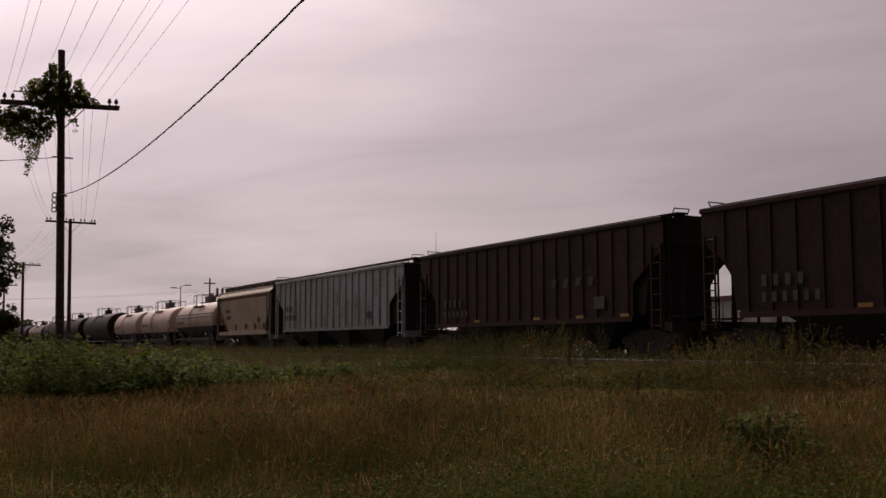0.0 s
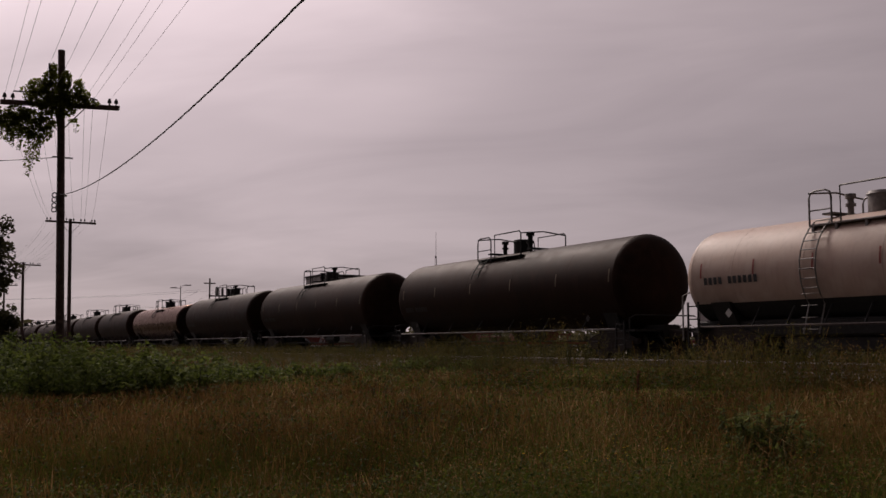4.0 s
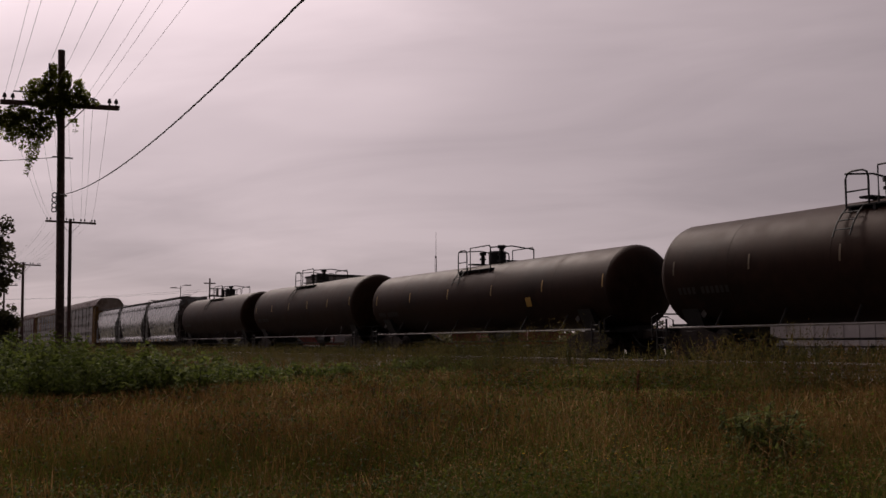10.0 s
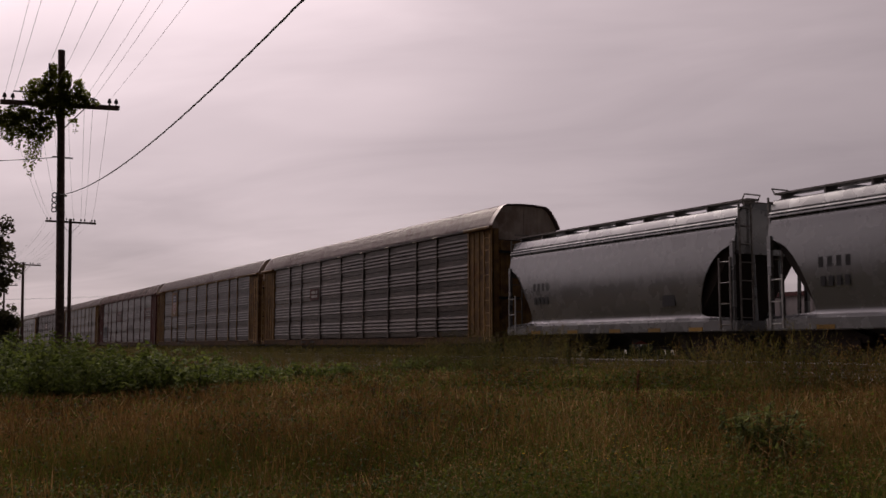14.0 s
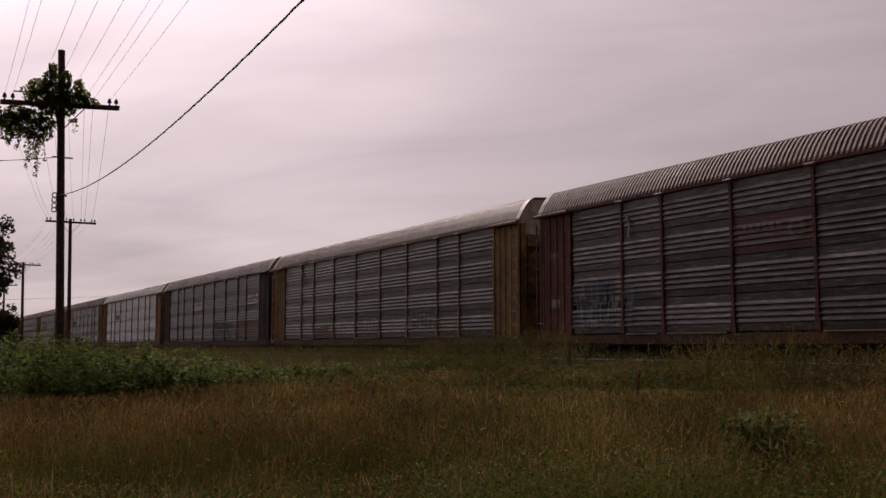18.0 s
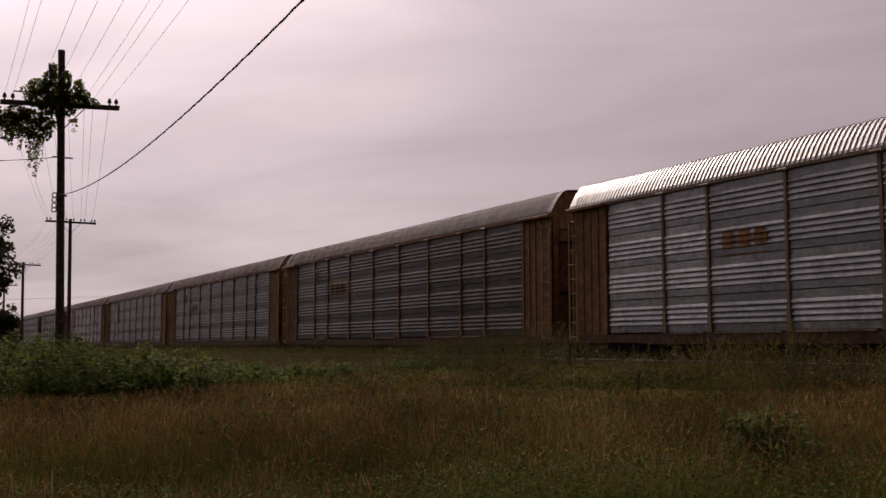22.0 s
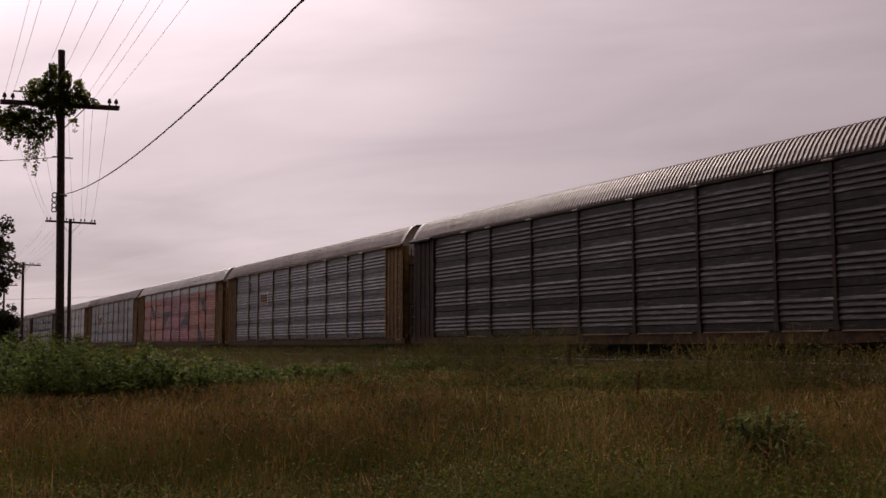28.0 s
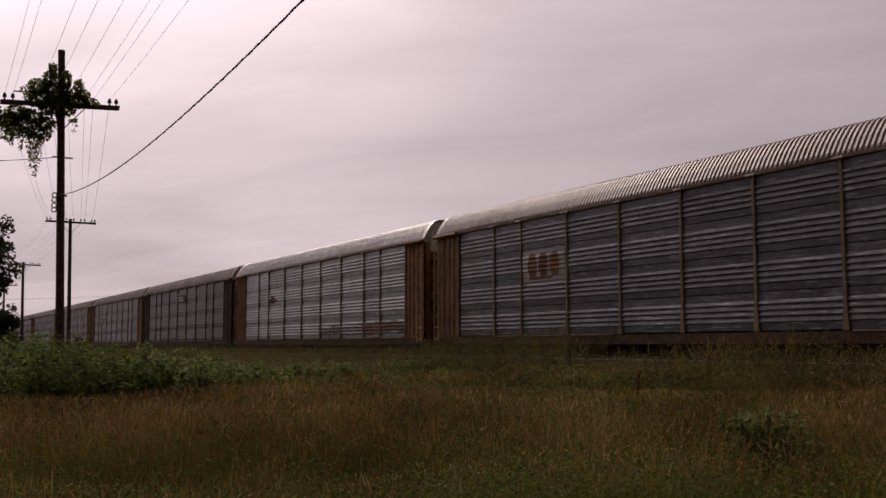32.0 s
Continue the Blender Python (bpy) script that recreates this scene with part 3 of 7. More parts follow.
    if style == "maroon":
        mk = DIM_MARK
        for i in range(4):
            g = Geo().prism([(0, 0), (0.26, 0), (0.37, 0.30), (0.11, 0.30)], y - 0.07, y - 0.08, "y")
            part("lettering", g, mk, car, at=(2.15 + i * 0.70, 0, low + 1.14))
        bars(car, -body + 2.3, y - 0.066, low + 0.72, 4, 0.30, mk, gap=0.8)
        bars(car, -body + 2.3, y - 0.066, low + 0.30, 6, 0.26, mk, gap=0.8)
        for x in (-3.2, 1.0, 3.6, body - 2.0):
            part("reflector", Geo().box(x, x + 0.42, y - 0.068, y - 0.06, low + 0.06, low + 0.16), YELLOW_MARK, car)
        part("data_panel", Geo().box(4.6, 5.15, y - 0.068, y - 0.06, low + 0.35, low + 0.75), DIM_MARK, car)
    elif style == "grey":
        rust = random.Random(5)
        for x in (-5.2, -3.7, -0.8, 0.9, 2.3, 3.4, 4.9, 6.2):
            z1 = rust.uniform(low + 0.5, eave - 0.3)
            part("rust_streak", Geo().box(x, x + rust.uniform(0.04, 0.10), y - 0.004, y + 0.006, max(low + 0.05, z1 - rust.uniform(0.5, 1.6)), z1), RUST_MARK, car, "vertical rust streak")
        bars(car, -body + 1.9, y - 0.066, low + 1.05, 4, 0.30, DARK_MARK, gap=0.5)
        bars(car, -body + 1.9, y - 0.066, low + 0.55, 6, 0.30, DARK_MARK, gap=0.5)
        part("data_panel", Geo().box(body - 3.9, body - 3.4, y - 0.068, y - 0.06, low + 0.4, low + 0.75), DARK_MARK, car)
        for x in (-2.6, 0.4, 2.5):
            part("reflector", Geo().box(x, x + 0.09, y - 0.078, y - 0.07, low + 0.05, low + 0.55), RUST_MARK, car)
    else:
        bars(car, -body + 1.7, y + (0.14 if style == "tan" else 0.02) - 0.03, low + 1.55, 4, 0.27, DARK_MARK, gap=0.35)
        bars(car, -body + 1.75, y + (0.16 if style == "tan" else 0.02) - 0.03, low + 1.08, 4 if rounded else 5, 0.25, DARK_MARK, gap=0.3)
        part("data_panel", Geo().box(body - 3.0, body - 2.45, y + (0.2 if style == "tan" else 0.06) - (0.012 if style == "tan" else 0.03), y + (0.2 if style == "tan" else 0.06), low + 0.78, low + 1.12), DARK_MARK, car, "black data stencil panel")
        for x in (-4.2, -2.0, 0.3, 2.2, 4.0):
            if rounded:
                part("reflector", Geo().box(x, x + 0.55, y - 0.042, y - 0.015, low + 0.02, low + 0.13), YELLOW_MARK, car)
            else:
                part("reflector", Geo().box(x, x + 0.07, y + 0.15, y + 0.24, low + 0.36, low + 0.72), RUST_MARK, car)
    running_gear(car, half, 2.1)
    return car


HOPPER_MAROON = material("hopper_maroon", (0.040, 0.0135, 0.0115), 0.8, dark=(0.022, 0.008, 0.007), light=(0.062, 0.024, 0.020), grain=5, streak=0.6)
HOPPER_GREY = material("hopper_grey", (0.30, 0.310, 0.325), 0.6, dark=(0.185, 0.165, 0.150), light=(0.36, 0.375, 0.395), grain=6, patch=0.5, streak=0.75)
HOPPER_TAN = material("hopper_tan", (0.40, 0.325, 0.22), 0.6, dark=(0.30, 0.225, 0.14), light=(0.50, 0.41, 0.31), grain=3, patch=0.4, streak=0.5)
HOPPER_SILVER = material("hopper_silver", (0.275, 0.275, 0.28), 0.25, 0.55, dark=(0.25, 0.248, 0.25), light=(0.30, 0.30, 0.305), grain=2, patch=0.4, bump=0.002, streak=0.2, spec=0.6)
LADDER_YELLOW = material("ladder_yellow", (0.36, 0.22, 0.08), 0.6)
LADDER_DULL = material("ladder_dull", (0.075, 0.055, 0.05), 0.7)
LADDER_PALE = material("ladder_pale", (0.40, 0.39, 0.38), 0.5)


# ---- enclosed car carriers ----
PANEL_Z0, PANEL_Z1, ROWS = 0.84, 5.00, 4
CORNER_W = 1.91
COLUMNS = [2.68, 1.90, 2.87, 2.87, 2.87, 2.87, 2.87, 1.90, 2.68]
BODY = sum(COLUMNS) / 2 + CORNER_W         # half length over the end corners
HALF = 14.3
SIDE_Y = -1.50


def ridge_profile(h):
    """Profile (y, z) of a ribbed side panel of height h: four pressed ridges with flat bands below and above."""
    pts = [(0.0, 0.0)]
    n = 4
    pitch = 0.158
    for i in range(n):
        z = h * 0.19 + i * pitch
        pts += [(0.0, z), (-0.036, z + 0.022), (-0.040, z + 0.034), (-0.034, z + 0.056), (-0.016, z + 0.094), (0.0, z + 0.126)]
    return pts + [(0.0, h)]


ROW_H = (PANEL_Z1 - PANEL_Z0) / ROWS
RIDGES = ridge_profile(ROW_H - 0.03)


def panel_mesh(w):
    g = Geo().prism(RIDGES + [(0.03, ROW_H - 0.03), (0.03, 0.0)], -w / 2, w / 2)
    return g.mesh("panel", BLACK_STEEL)


def roof_section():
    near = [(-1.57, 5.09), (-1.55, 5.17), (-1.38, 5.47), (-1.18, 5.74), (-1.06, 5.86), (-0.88, 5.94), (-0.3, 5.98)]
    return near + [(-y, z) for y, z in reversed(near)]


def roof_mesh():
    sec = roof_section()
    n = len(sec)
    pitch, lift = 0.166, 0.030
    xs = []
    x = -BODY + 0.12
    while x < BODY - 0.12 - pitch:
        xs += [(x, 0), (x + pitch * 0.30, 0), (x + pitch * 0.42, lift), (x + pitch * 0.84, lift)]
        x += pitch
    xs.append((x, 0))
    vs, fs = [], []
    for x, d in xs:
        for y, z in sec:
            r = math.hypot(y, z - 4.4)
            vs.append((x, y + d * y / r, z + d * (z - 4.4) / r))
    for k in range(len(xs) - 1):
        fs += [(k * n + i, k * n + i + 1, (k + 1) * n + i + 1, (k + 1) * n + i) for i in range(n - 1)]
    g = Geo().add(vs, fs)
    return g.mesh("roof", BLACK_STEEL)


def roof_end_mesh(s):
    sec = [(y * 1.012, 4.4 + (z - 4.4) * 1.02) for y, z in roof_section()]
    x0, x1 = sorted((s * (BODY - 0.16), s * (BODY + 0.08)))
    inner = [(y * 0.985, z - 0.04) for y, z in reversed(sec)]
    g = Geo().prism(sec + inner, x0, x1)
    return g.mesh("roof_end", BLACK_STEEL)


def end_wall_mesh(s, z0, z1):
    """The folding end doors: two leaves with pressed seams, in one leaf pair up to z1."""
    x = s * (BODY - 0.10)
    sec = [(y, z) for y, z in roof_section() if z <= z1] if z1 > 4.95 else []
    g = Geo()
    if z1 <= 4.95:
        for y0, y1 in ((-1.47, -0.02), (0.02, 1.47)):
            g.box(min(x, x - s * 0.06), max(x, x - s * 0.06), y0, y1, z0, z1)
        for y in (-1.1, -0.55, 0.55, 1.1):
            g.cyl((x, y, z0 + 0.1), (x, y, z1 - 0.1), 0.045, n=8)
    else:
        prof = [(-1.47, z0)] + [(y * 0.97, z - 0.03) for y, z in roof_section()] + [(1.47, z0)]
        g.prism(prof, min(x, x - s * 0.06), max(x, x - s * 0.06))
        g.box(min(x, x + s * 0.02), max(x, x + s * 0.02), -0.03, 0.03, z0, 5.85)
    return g.mesh("end_door", BLACK_STEEL)


PANELS = {w: panel_mesh(w - 0.10) for w in sorted(set(COLUMNS))}
ROOF = roof_mesh()
ROOF_ENDS = {s: roof_end_mesh(s) for s in (-1, 1)}
END_LOW = {s: end_wall_mesh(s, 1.0, 4.55) for s in (-1, 1)}
END_TOP = {s: end_wall_mesh(s, 4.58, 5.9) for s in (-1, 1)}
POST = Geo().prism([(-0.06, 0.0), (0.06, 0.0), (0.06, 0.30), (0.05, 0.6), (0.05, 4.19), (-0.05, 4.19), (-0.05, 0.6), (-0.06, 0.3)], -0.056, 0.02, "y").mesh("post", BLACK_STEEL)
FLARE = Geo().prism([(-0.10, 0.0), (0.10, 0.0), (0.052, 0.7), (-0.052, 0.7)], -0.063, -0.0565, "y").mesh("gusset", BLACK_STEEL)
CAR_SILL = Geo().prism([(-BODY - 0.25, 0.55), (-BODY + 3.4, 0.54), (-BODY + 4.4, 0.50), (BODY - 4.4, 0.50), (BODY - 3.4, 0.54), (BODY + 0.25, 0.55), (BODY + 0.25, 0.80), (-BODY - 0.25, 0.80)], SIDE_Y - 0.06, SIDE_Y + 0.10, "y").mesh("side_sill", BLACK_STEEL)
FLOOR_BOX = Geo().box(-BODY - 0.2, BODY + 0.2, -1.38, 1.38, 0.45, 0.82).box(-BODY + 4.6, BODY - 4.6, -0.75, 0.75, 0.12, 0.449).mesh("deck", BLACK_STEEL)
BACK_SIDE = Geo().box(-BODY + 0.1, BODY - 0.1, 1.44, 1.52, 0.8, 5.08).mesh("far_side", BLACK_STEEL)
TOP_RAIL = Geo().box(-BODY + 0.2, BODY - 0.2, SIDE_Y - 0.09, SIDE_Y + 0.04, 5.00, 5.10, 0.02).mesh("top_rail", BLACK_STEEL)
CORNER = {s: Geo().box(*sorted((s * BODY, s * (BODY - CORNER_W + 0.10))), SIDE_Y - 0.03, SIDE_Y + 0.03, 0.8, 4.95, 0.01).mesh("corner_panel", BLACK_STEEL) for s in (-1, 1)}
CORNER_POST = {s: Geo().box(*sorted((s * BODY, s * (BODY - 0.10))), SIDE_Y - 0.06, SIDE_Y + 0.25, 0.8, 4.99, 0.02).mesh("corner_post", BLACK_STEEL) for s in (-1, 1)}
DOOR_POST = {s: Geo().box(*sorted((s * (BODY - CORNER_W + 0.16), s * (BODY - CORNER_W + 0.03))), SIDE_Y - 0.07, SIDE_Y + 0.03, 0.8, 5.00, 0.02).mesh("door_post", BLACK_STEEL) for s in (-1, 1)}
BATTEN = Geo().box(-0.03, 0.03, SIDE_Y - 0.062, SIDE_Y - 0.031, 0.86, 4.93, 0.01).mesh("batten", BLACK_STEEL)
POST_CLIP = Geo().box(-0.17, 0.17, -0.17, -0.091, 4.165, 4.215, 0.01).mesh("clip", BLACK_STEEL)
EAVE_LEDGE = {s: Geo().box(*sorted((s * (BODY - CORNER_W + 0.02), s * (BODY + 0.10))), SIDE_Y - 0.26, SIDE_Y - 0.092, 4.96, 5.07, 0.02).mesh("eave_ledge", BLACK_STEEL) for s in (-1, 1)}
TOE = {w: Geo().box(-w / 2 + 0.22, w / 2 - 0.22, -0.105, -0.062, -0.035, 0.0).mesh("toe_strip", BLACK_STEEL) for w in sorted(set(COLUMNS))}
HINGE = Geo().box(-0.05, 0.05, -0.6, 0.6, -0.05, 0.05, 0.02).mesh("latch_bar", BLACK_STEEL)


def sheet_on_panels(z0, z1, lo, hi, out=0.012):
    """Paint laid over the ridges between heights z0 and z1, from lo(z) to hi(z) along the car."""
    g = Geo()
    for r in range(ROWS):
        zb = PANEL_Z0 + r * ROW_H
        prof = [(SIDE_Y + y, zb + z) for y, z in RIDGES]
        fine = []
        for (ya, za), (yb, zc) in zip(prof, prof[1:]):
            k = max(1, int((zc - za) / 0.04))
            fine += [(ya + (yb - ya) * i / k, za + (zc - za) * i / k) for i in range(k)]
        fine = [p for p in fine + [prof[-1]] if z0 <= p[1] <= z1]
        if len(fine) > 1:
            g.sheet(fine, lo, hi, out)
    return g


def column_x(i):
    """Left edge of panel column i."""
    return -BODY + CORNER_W + sum(COLUMNS[:i])


def scrawl(car, rng, x0, x1, z0, z1, mat, name="graffiti", label="faded spray-painted letters"):
    """Illegible spray paint: overlapping strokes that follow the ridges."""
    g, fill = Geo(), Geo()
    x = x0
    while x < x1:
        w = rng.uniform(0.25, 0.5)
        zb, zt = z0 + rng.uniform(0, 0.15), z1 - rng.uniform(0, 0.25)
        kind = rng.randrange(4)
        t = rng.uniform(0.06, 0.12)
        lean = rng.uniform(-0.3, 0.3)
        for k in ((0.0, 1.0) if kind != 1 else (0.0,)):
            xa = x + k * w
            sub = sheet_on_panels(zb, zt, lambda z: xa + lean * (z - zb), lambda z: xa + lean * (z - zb) + t)
            g.add(sub.v, sub.f)
        for zc in ((zb, zt - t) if kind in (0, 2) else (0.5 * (zb + zt),)):
            sub = sheet_on_panels(zc, zc + t * 1.4, lambda z: x + lean * (z - zb), lambda z: x + w + t + lean * (z - zb), 0.016)
            g.add(sub.v, sub.f)
        sub = sheet_on_panels(zb + 0.04, zt - 0.03, lambda z: x + lean * (z - zb) - 0.08, lambda z: x + w + t + lean * (z - zb) + 0.10, 0.009)
        fill.add(sub.v, sub.f)
        x += w + rng.uniform(0.12, 0.3)
    if g.v:
        part(name, g, mat, car, label)
        part("graffiti_fill", fill, SPRAY_FILL_WARM if mat is SPRAY_PINK else SPRAY_FILL, car, "dull sprayed fill of the letters")


def shield_placard(car, x, z, lower=True):
    """A yellow plate with a blue and striped shield, its lettering as plain bars."""
    part("placard_plate", Geo().box(x - 0.95, x + 0.95, SIDE_Y - 0.075, SIDE_Y - 0.05, z, z + 1.95), RACK_YELLOW, car, "yellow painted placard plate")
    y = SIDE_Y - 0.079
    pts = [(-0.52, 1.2), (-0.52, 0.55), (-0.40, 0.30), (0, 0.14), (0.40, 0.30), (0.52, 0.55), (0.52, 1.2)]
    part("shield_field", Geo().prism([(x + a, z + b) for a, b in pts], y, y + 0.003, "y"), WHITE_MARK, car)
    for i in range(5):
        xx = x - 0.40 + i * 0.20
        zb = z + 0.24 + abs(xx - x) * 0.36
        part("shield_stripe", Geo().box(xx - 0.045, xx + 0.045, y - 0.004, y - 0.001, zb, z + 1.18), RED_MARK, car)
    top = [(-0.56, 1.16), (0.56, 1.16), (0.58, 1.55), (0.45, 1.75), (0.2, 1.70), (0, 1.80), (-0.2, 1.70), (-0.45, 1.75), (-0.58, 1.55)]
    part("shield_head", Geo().prism([(x + a, z + b) for a, b in top], y - 0.004, y, "y"), MARK_BLUE, car, "dark blue shield head")
    for k in (1.50, 1.28):
        part("lettering", Geo().box(x - 0.38, x + 0.38, y - 0.008, y - 0.005, z + k, z + k + 0.13), WHITE_MARK, car)


def small_placard(car, x, z, w, h, plate, mark):
    y = SIDE_Y - 0.056
    part("placard_plate", Geo().box(x, x + w, y - 0.012, y, z, z + h), plate, car, "small painted placard")
    part("placard_mark", Geo().box(x + w * 0.15, x + w * 0.62, y - 0.017, y - 0.013, z + h * 0.55, z + h * 0.8).box(x + w * 0.15, x + w * 0.85, y - 0.017, y - 0.013, z + h * 0.2, z + h * 0.42).cyl((x + w * 0.76, y - 0.013, z + h * 0.66), (x + w * 0.76, y - 0.018, z + h * 0.66), h * 0.17, n=14), mark, car)


def painted_placard(car, x, z, w, h, field, mark):
    """A placard painted over the ridges, its emblem as a plain blob."""
    if field:
        part("placard_field", sheet_on_panels(z, z + h, lambda q: x, lambda q: x + w, 0.012), field, car, "white painted placard field")
        part("underline", sheet_on_panels(z + 0.03, z + 0.15, lambda q: x + w * 0.15, lambda q: x + w * 0.72, 0.017), mark, car)
    else:
        part("underline", sheet_on_panels(z - 0.12, z + 0.02, lambda q: x, lambda q: x + w, 0.012), mark, car)
    m = z + h * 0.5
    round_half = lambda q, r: w * r * math.sqrt(max(0.02, 1 - ((q - m) / (h * 0.42)) ** 2))
    for k in (0.24, 0.50, 0.76) if field else (0.16, 0.50, 0.84):
        part("emblem", sheet_on_panels(m - h * 0.36, m + h * 0.38, lambda q: x + w * k - round_half(q, 0.115 if field else 0.145), lambda q: x + w * k + round_half(q, 0.115 if field else 0.145), 0.017), mark, car, "brown and yellow emblem shape")


def swoosh_emblem(car, x, z, w, mark, back):
    """A plain emblem painted on one panel: a hook-shaped ring with two bars running off it."""
    h, cx, r = ROW_H, x + w * 0.80, 0.30
    m = z + h * 0.52
    disc = lambda q, k: k * math.sqrt(max(0.0, 1 - ((q - m) / k) ** 2))
    part("emblem_ring", sheet_on_panels(m - r, m + r, lambda q: cx - disc(q, r), lambda q: cx + disc(q, r), 0.012), mark, car, "pale hook-shaped emblem")
    part("emblem_core", sheet_on_panels(m - r * 0.5, m + r * 0.5, lambda q: cx - disc(q, r * 0.5), lambda q: cx + disc(q, r * 0.5) + 0.0, 0.016), back, car)
    part("emblem_bar", sheet_on_panels(m - r, m - r * 0.62, lambda q: x + w * 0.10, lambda q: cx, 0.013), mark, car)
    part("emblem_bar", sheet_on_panels(m - r * 0.42, m - r * 0.10, lambda q: x + w * 0.10, lambda q: cx - r * 0.6, 0.013), mark, car)
    for i in range(6):
        xa = x + w * (0.14 + 0.085 * i)
        part("lettering", sheet_on_panels(m + r * 0.15, m + r * 0.85, lambda q: xa, lambda q: xa + w * 0.055, 0.013), mark, car)


def carrier_car(u, spec):
    frame_mat, panel_mat, roof_mat, cap_mat, sill_mat, label = spec["frame"], spec["panel"], spec["roof"], spec["cap"], spec["sill"], spec["label"]
    car = thing("car_carrier", label, "autorack", "cars of the freight train")
    CARS.append((car, u))
    x = -BODY + CORNER_W
    rng = random.Random(int(-u))
    boards = spec.get("boards", {})
    for i, w in enumerate(COLUMNS):
        pm = spec["columns"][i] if "columns" in spec else panel_mat
        for r in range(ROWS):
            part("panel", PANELS[w], boards.get((i, r), pm), car, at=(x + w / 2, SIDE_Y + rng.uniform(-0.006, 0.006), PANEL_Z0 + r * ROW_H + 0.015))
        if rng.random() < spec.get("toe", 0.55):
            part("toe_strip", TOE[w], TOE_PALE, car, "pale scuffed strip along the sill", at=(x + w / 2, SIDE_Y, PANEL_Z0 - 0.005))
        if i:
            p = part("post", POST, spec.get("post", frame_mat), car, at=(x, SIDE_Y, PANEL_Z0 - 0.02))
            part("gusset", FLARE, spec.get("post", frame_mat), p)
            part("clip", POST_CLIP, CAP_TAN, p, "pale worn clip")
        x += w
    part("roof", ROOF, roof_mat, car)
    part("top_rail", TOP_RAIL, spec.get("post", frame_mat), car)
    part("side_sill", CAR_SILL, sill_mat, car)
    part("side_sill", CAR_SILL, sill_mat, car, at=(0, 2.96, 0))
    part("deck", FLOOR_BOX, BLACK_STEEL, car)
    part("far_side", BACK_SIDE, panel_mat, car)
    for s in (-1, 1):
        part("roof_end", ROOF_ENDS[s], roof_mat, car)
        part("end_door", END_LOW[s], spec.get("door", frame_mat), car)
        part("end_door", END_TOP[s], cap_mat, car)
        corner = part("corner_panel", CORNER[s], frame_mat, car)
        part("corner_post", CORNER_POST[s], frame_mat, corner)
        part("door_post", DOOR_POST[s], frame_mat, corner)
        part("eave_ledge", EAVE_LEDGE[s], frame_mat, corner)
        for d in (0.62, 1.02, 1.42):
            part("batten", BATTEN, frame_mat, corner, at=(s * (BODY - d), 0, 0))
        for z in (2.3, 4.1):
            part("latch_bar", HINGE, BLACK_STEEL, car, at=(s * (BODY - 0.06), -0.9, z))
        ladder(car, s * (BODY - 0.20), SIDE_Y - 0.17, 0.62, 4.75, 0.42, LADDER_YELLOW if frame_mat in (RACK_YELLOW, RACK_RUST) else frame_mat)
        part("end_sill", Geo().box(*sorted((s * (BODY + 0.0), s * (BODY + 0.3))), -1.45, 1.45, 0.55, 0.98, 0.03), sill_mat, car)
    for s, x0, x1, z0, z1, m2 in spec.get("graffiti", ()):
        scrawl(car, random.Random(s), x0, x1, z0, z1, m2)
    if "shield" in spec:
        shield_placard(car, *spec["shield"])
    for p in spec.get("painted", ()):
        painted_placard(car, *p)
    for i, mark, back in spec.get("emblems", ()):
        swoosh_emblem(car, column_x(i), PANEL_Z0 + 2 * ROW_H, COLUMNS[i], mark, back)
    for p in spec.get("placards", ()):
        small_placard(car, *p)
    if "columns" in spec:
        for i, w in enumerate(COLUMNS):
            x0 = column_x(i)
            arch = lambda z: max(0.06, (z - 4.42) * -0.2 + 0.10 + 0.5 * max(0.0, z - 4.80))
            part("bare_strip", sheet_on_panels(4.52, 4.97, lambda z: x0 + arch(z), lambda z: x0 + w - arch(z), 0.013), PANEL_SILVER, car, "unpainted silver strip below the eave")
    for z0, z1, lo, hi, m2 in spec.get("murals", ()):
        part("mural_shape", sheet_on_panels(z0, z1, lo, hi, 0.014), m2, car, "dark blue painted triangle")
    part("brake_gear", Geo().box(-2.5, -1.2, -0.8, -0.3, 0.22, 0.46, 0.05).cyl((1.0, -0.6, 0.32), (2.2, -0.6, 0.32), 0.17, n=12).tube([(-11, -0.5, 0.3), (11, -0.5, 0.3)], 0.03), BLACK_STEEL, car)
    mark = spec.get("mark", RACK_RUST)
    bars(car, BODY - 1.55, SIDE_Y - 0.034, 3.4, 3, 0.2, mark)
    bars(car, BODY - 1.55, SIDE_Y - 0.034, 3.1, 4, 0.17, mark)
    bars(car, -BODY + 0.65, SIDE_Y - 0.034, 3.5, 3, 0.17, mark)
    part("data_plate", Geo().box(-BODY + 0.7, -BODY + 1.2, SIDE_Y - 0.042, SIDE_Y - 0.031, 1.75, 2.05), mark, car)
    for x in (column_x(2) + 0.2, column_x(2) + 1.6):
        bars(car, x, SIDE_Y - 0.066, 0.60, 5, 0.13, DIM_MARK)
    if spec.get("hook"):
        # a small white chalk hook on the first panel column
        x0, z0, k = column_x(1) + 0.30, 4.25, Geo()
        k.tube([(x0 - 0.12, SIDE_Y - 0.075, z0 + 0.34), (x0 + 0.1, SIDE_Y - 0.075, z0 + 0.18), (x0 + 0.16, SIDE_Y - 0.075, z0 - 0.05), (x0 + 0.10, SIDE_Y - 0.075, z0 - 0.42)], 0.035, 5)
        part("chalk_hook", k, SPRAY_PALE, car, "white chalk hook mark")
    running_gear(car, HALF, 3.05)
    return car


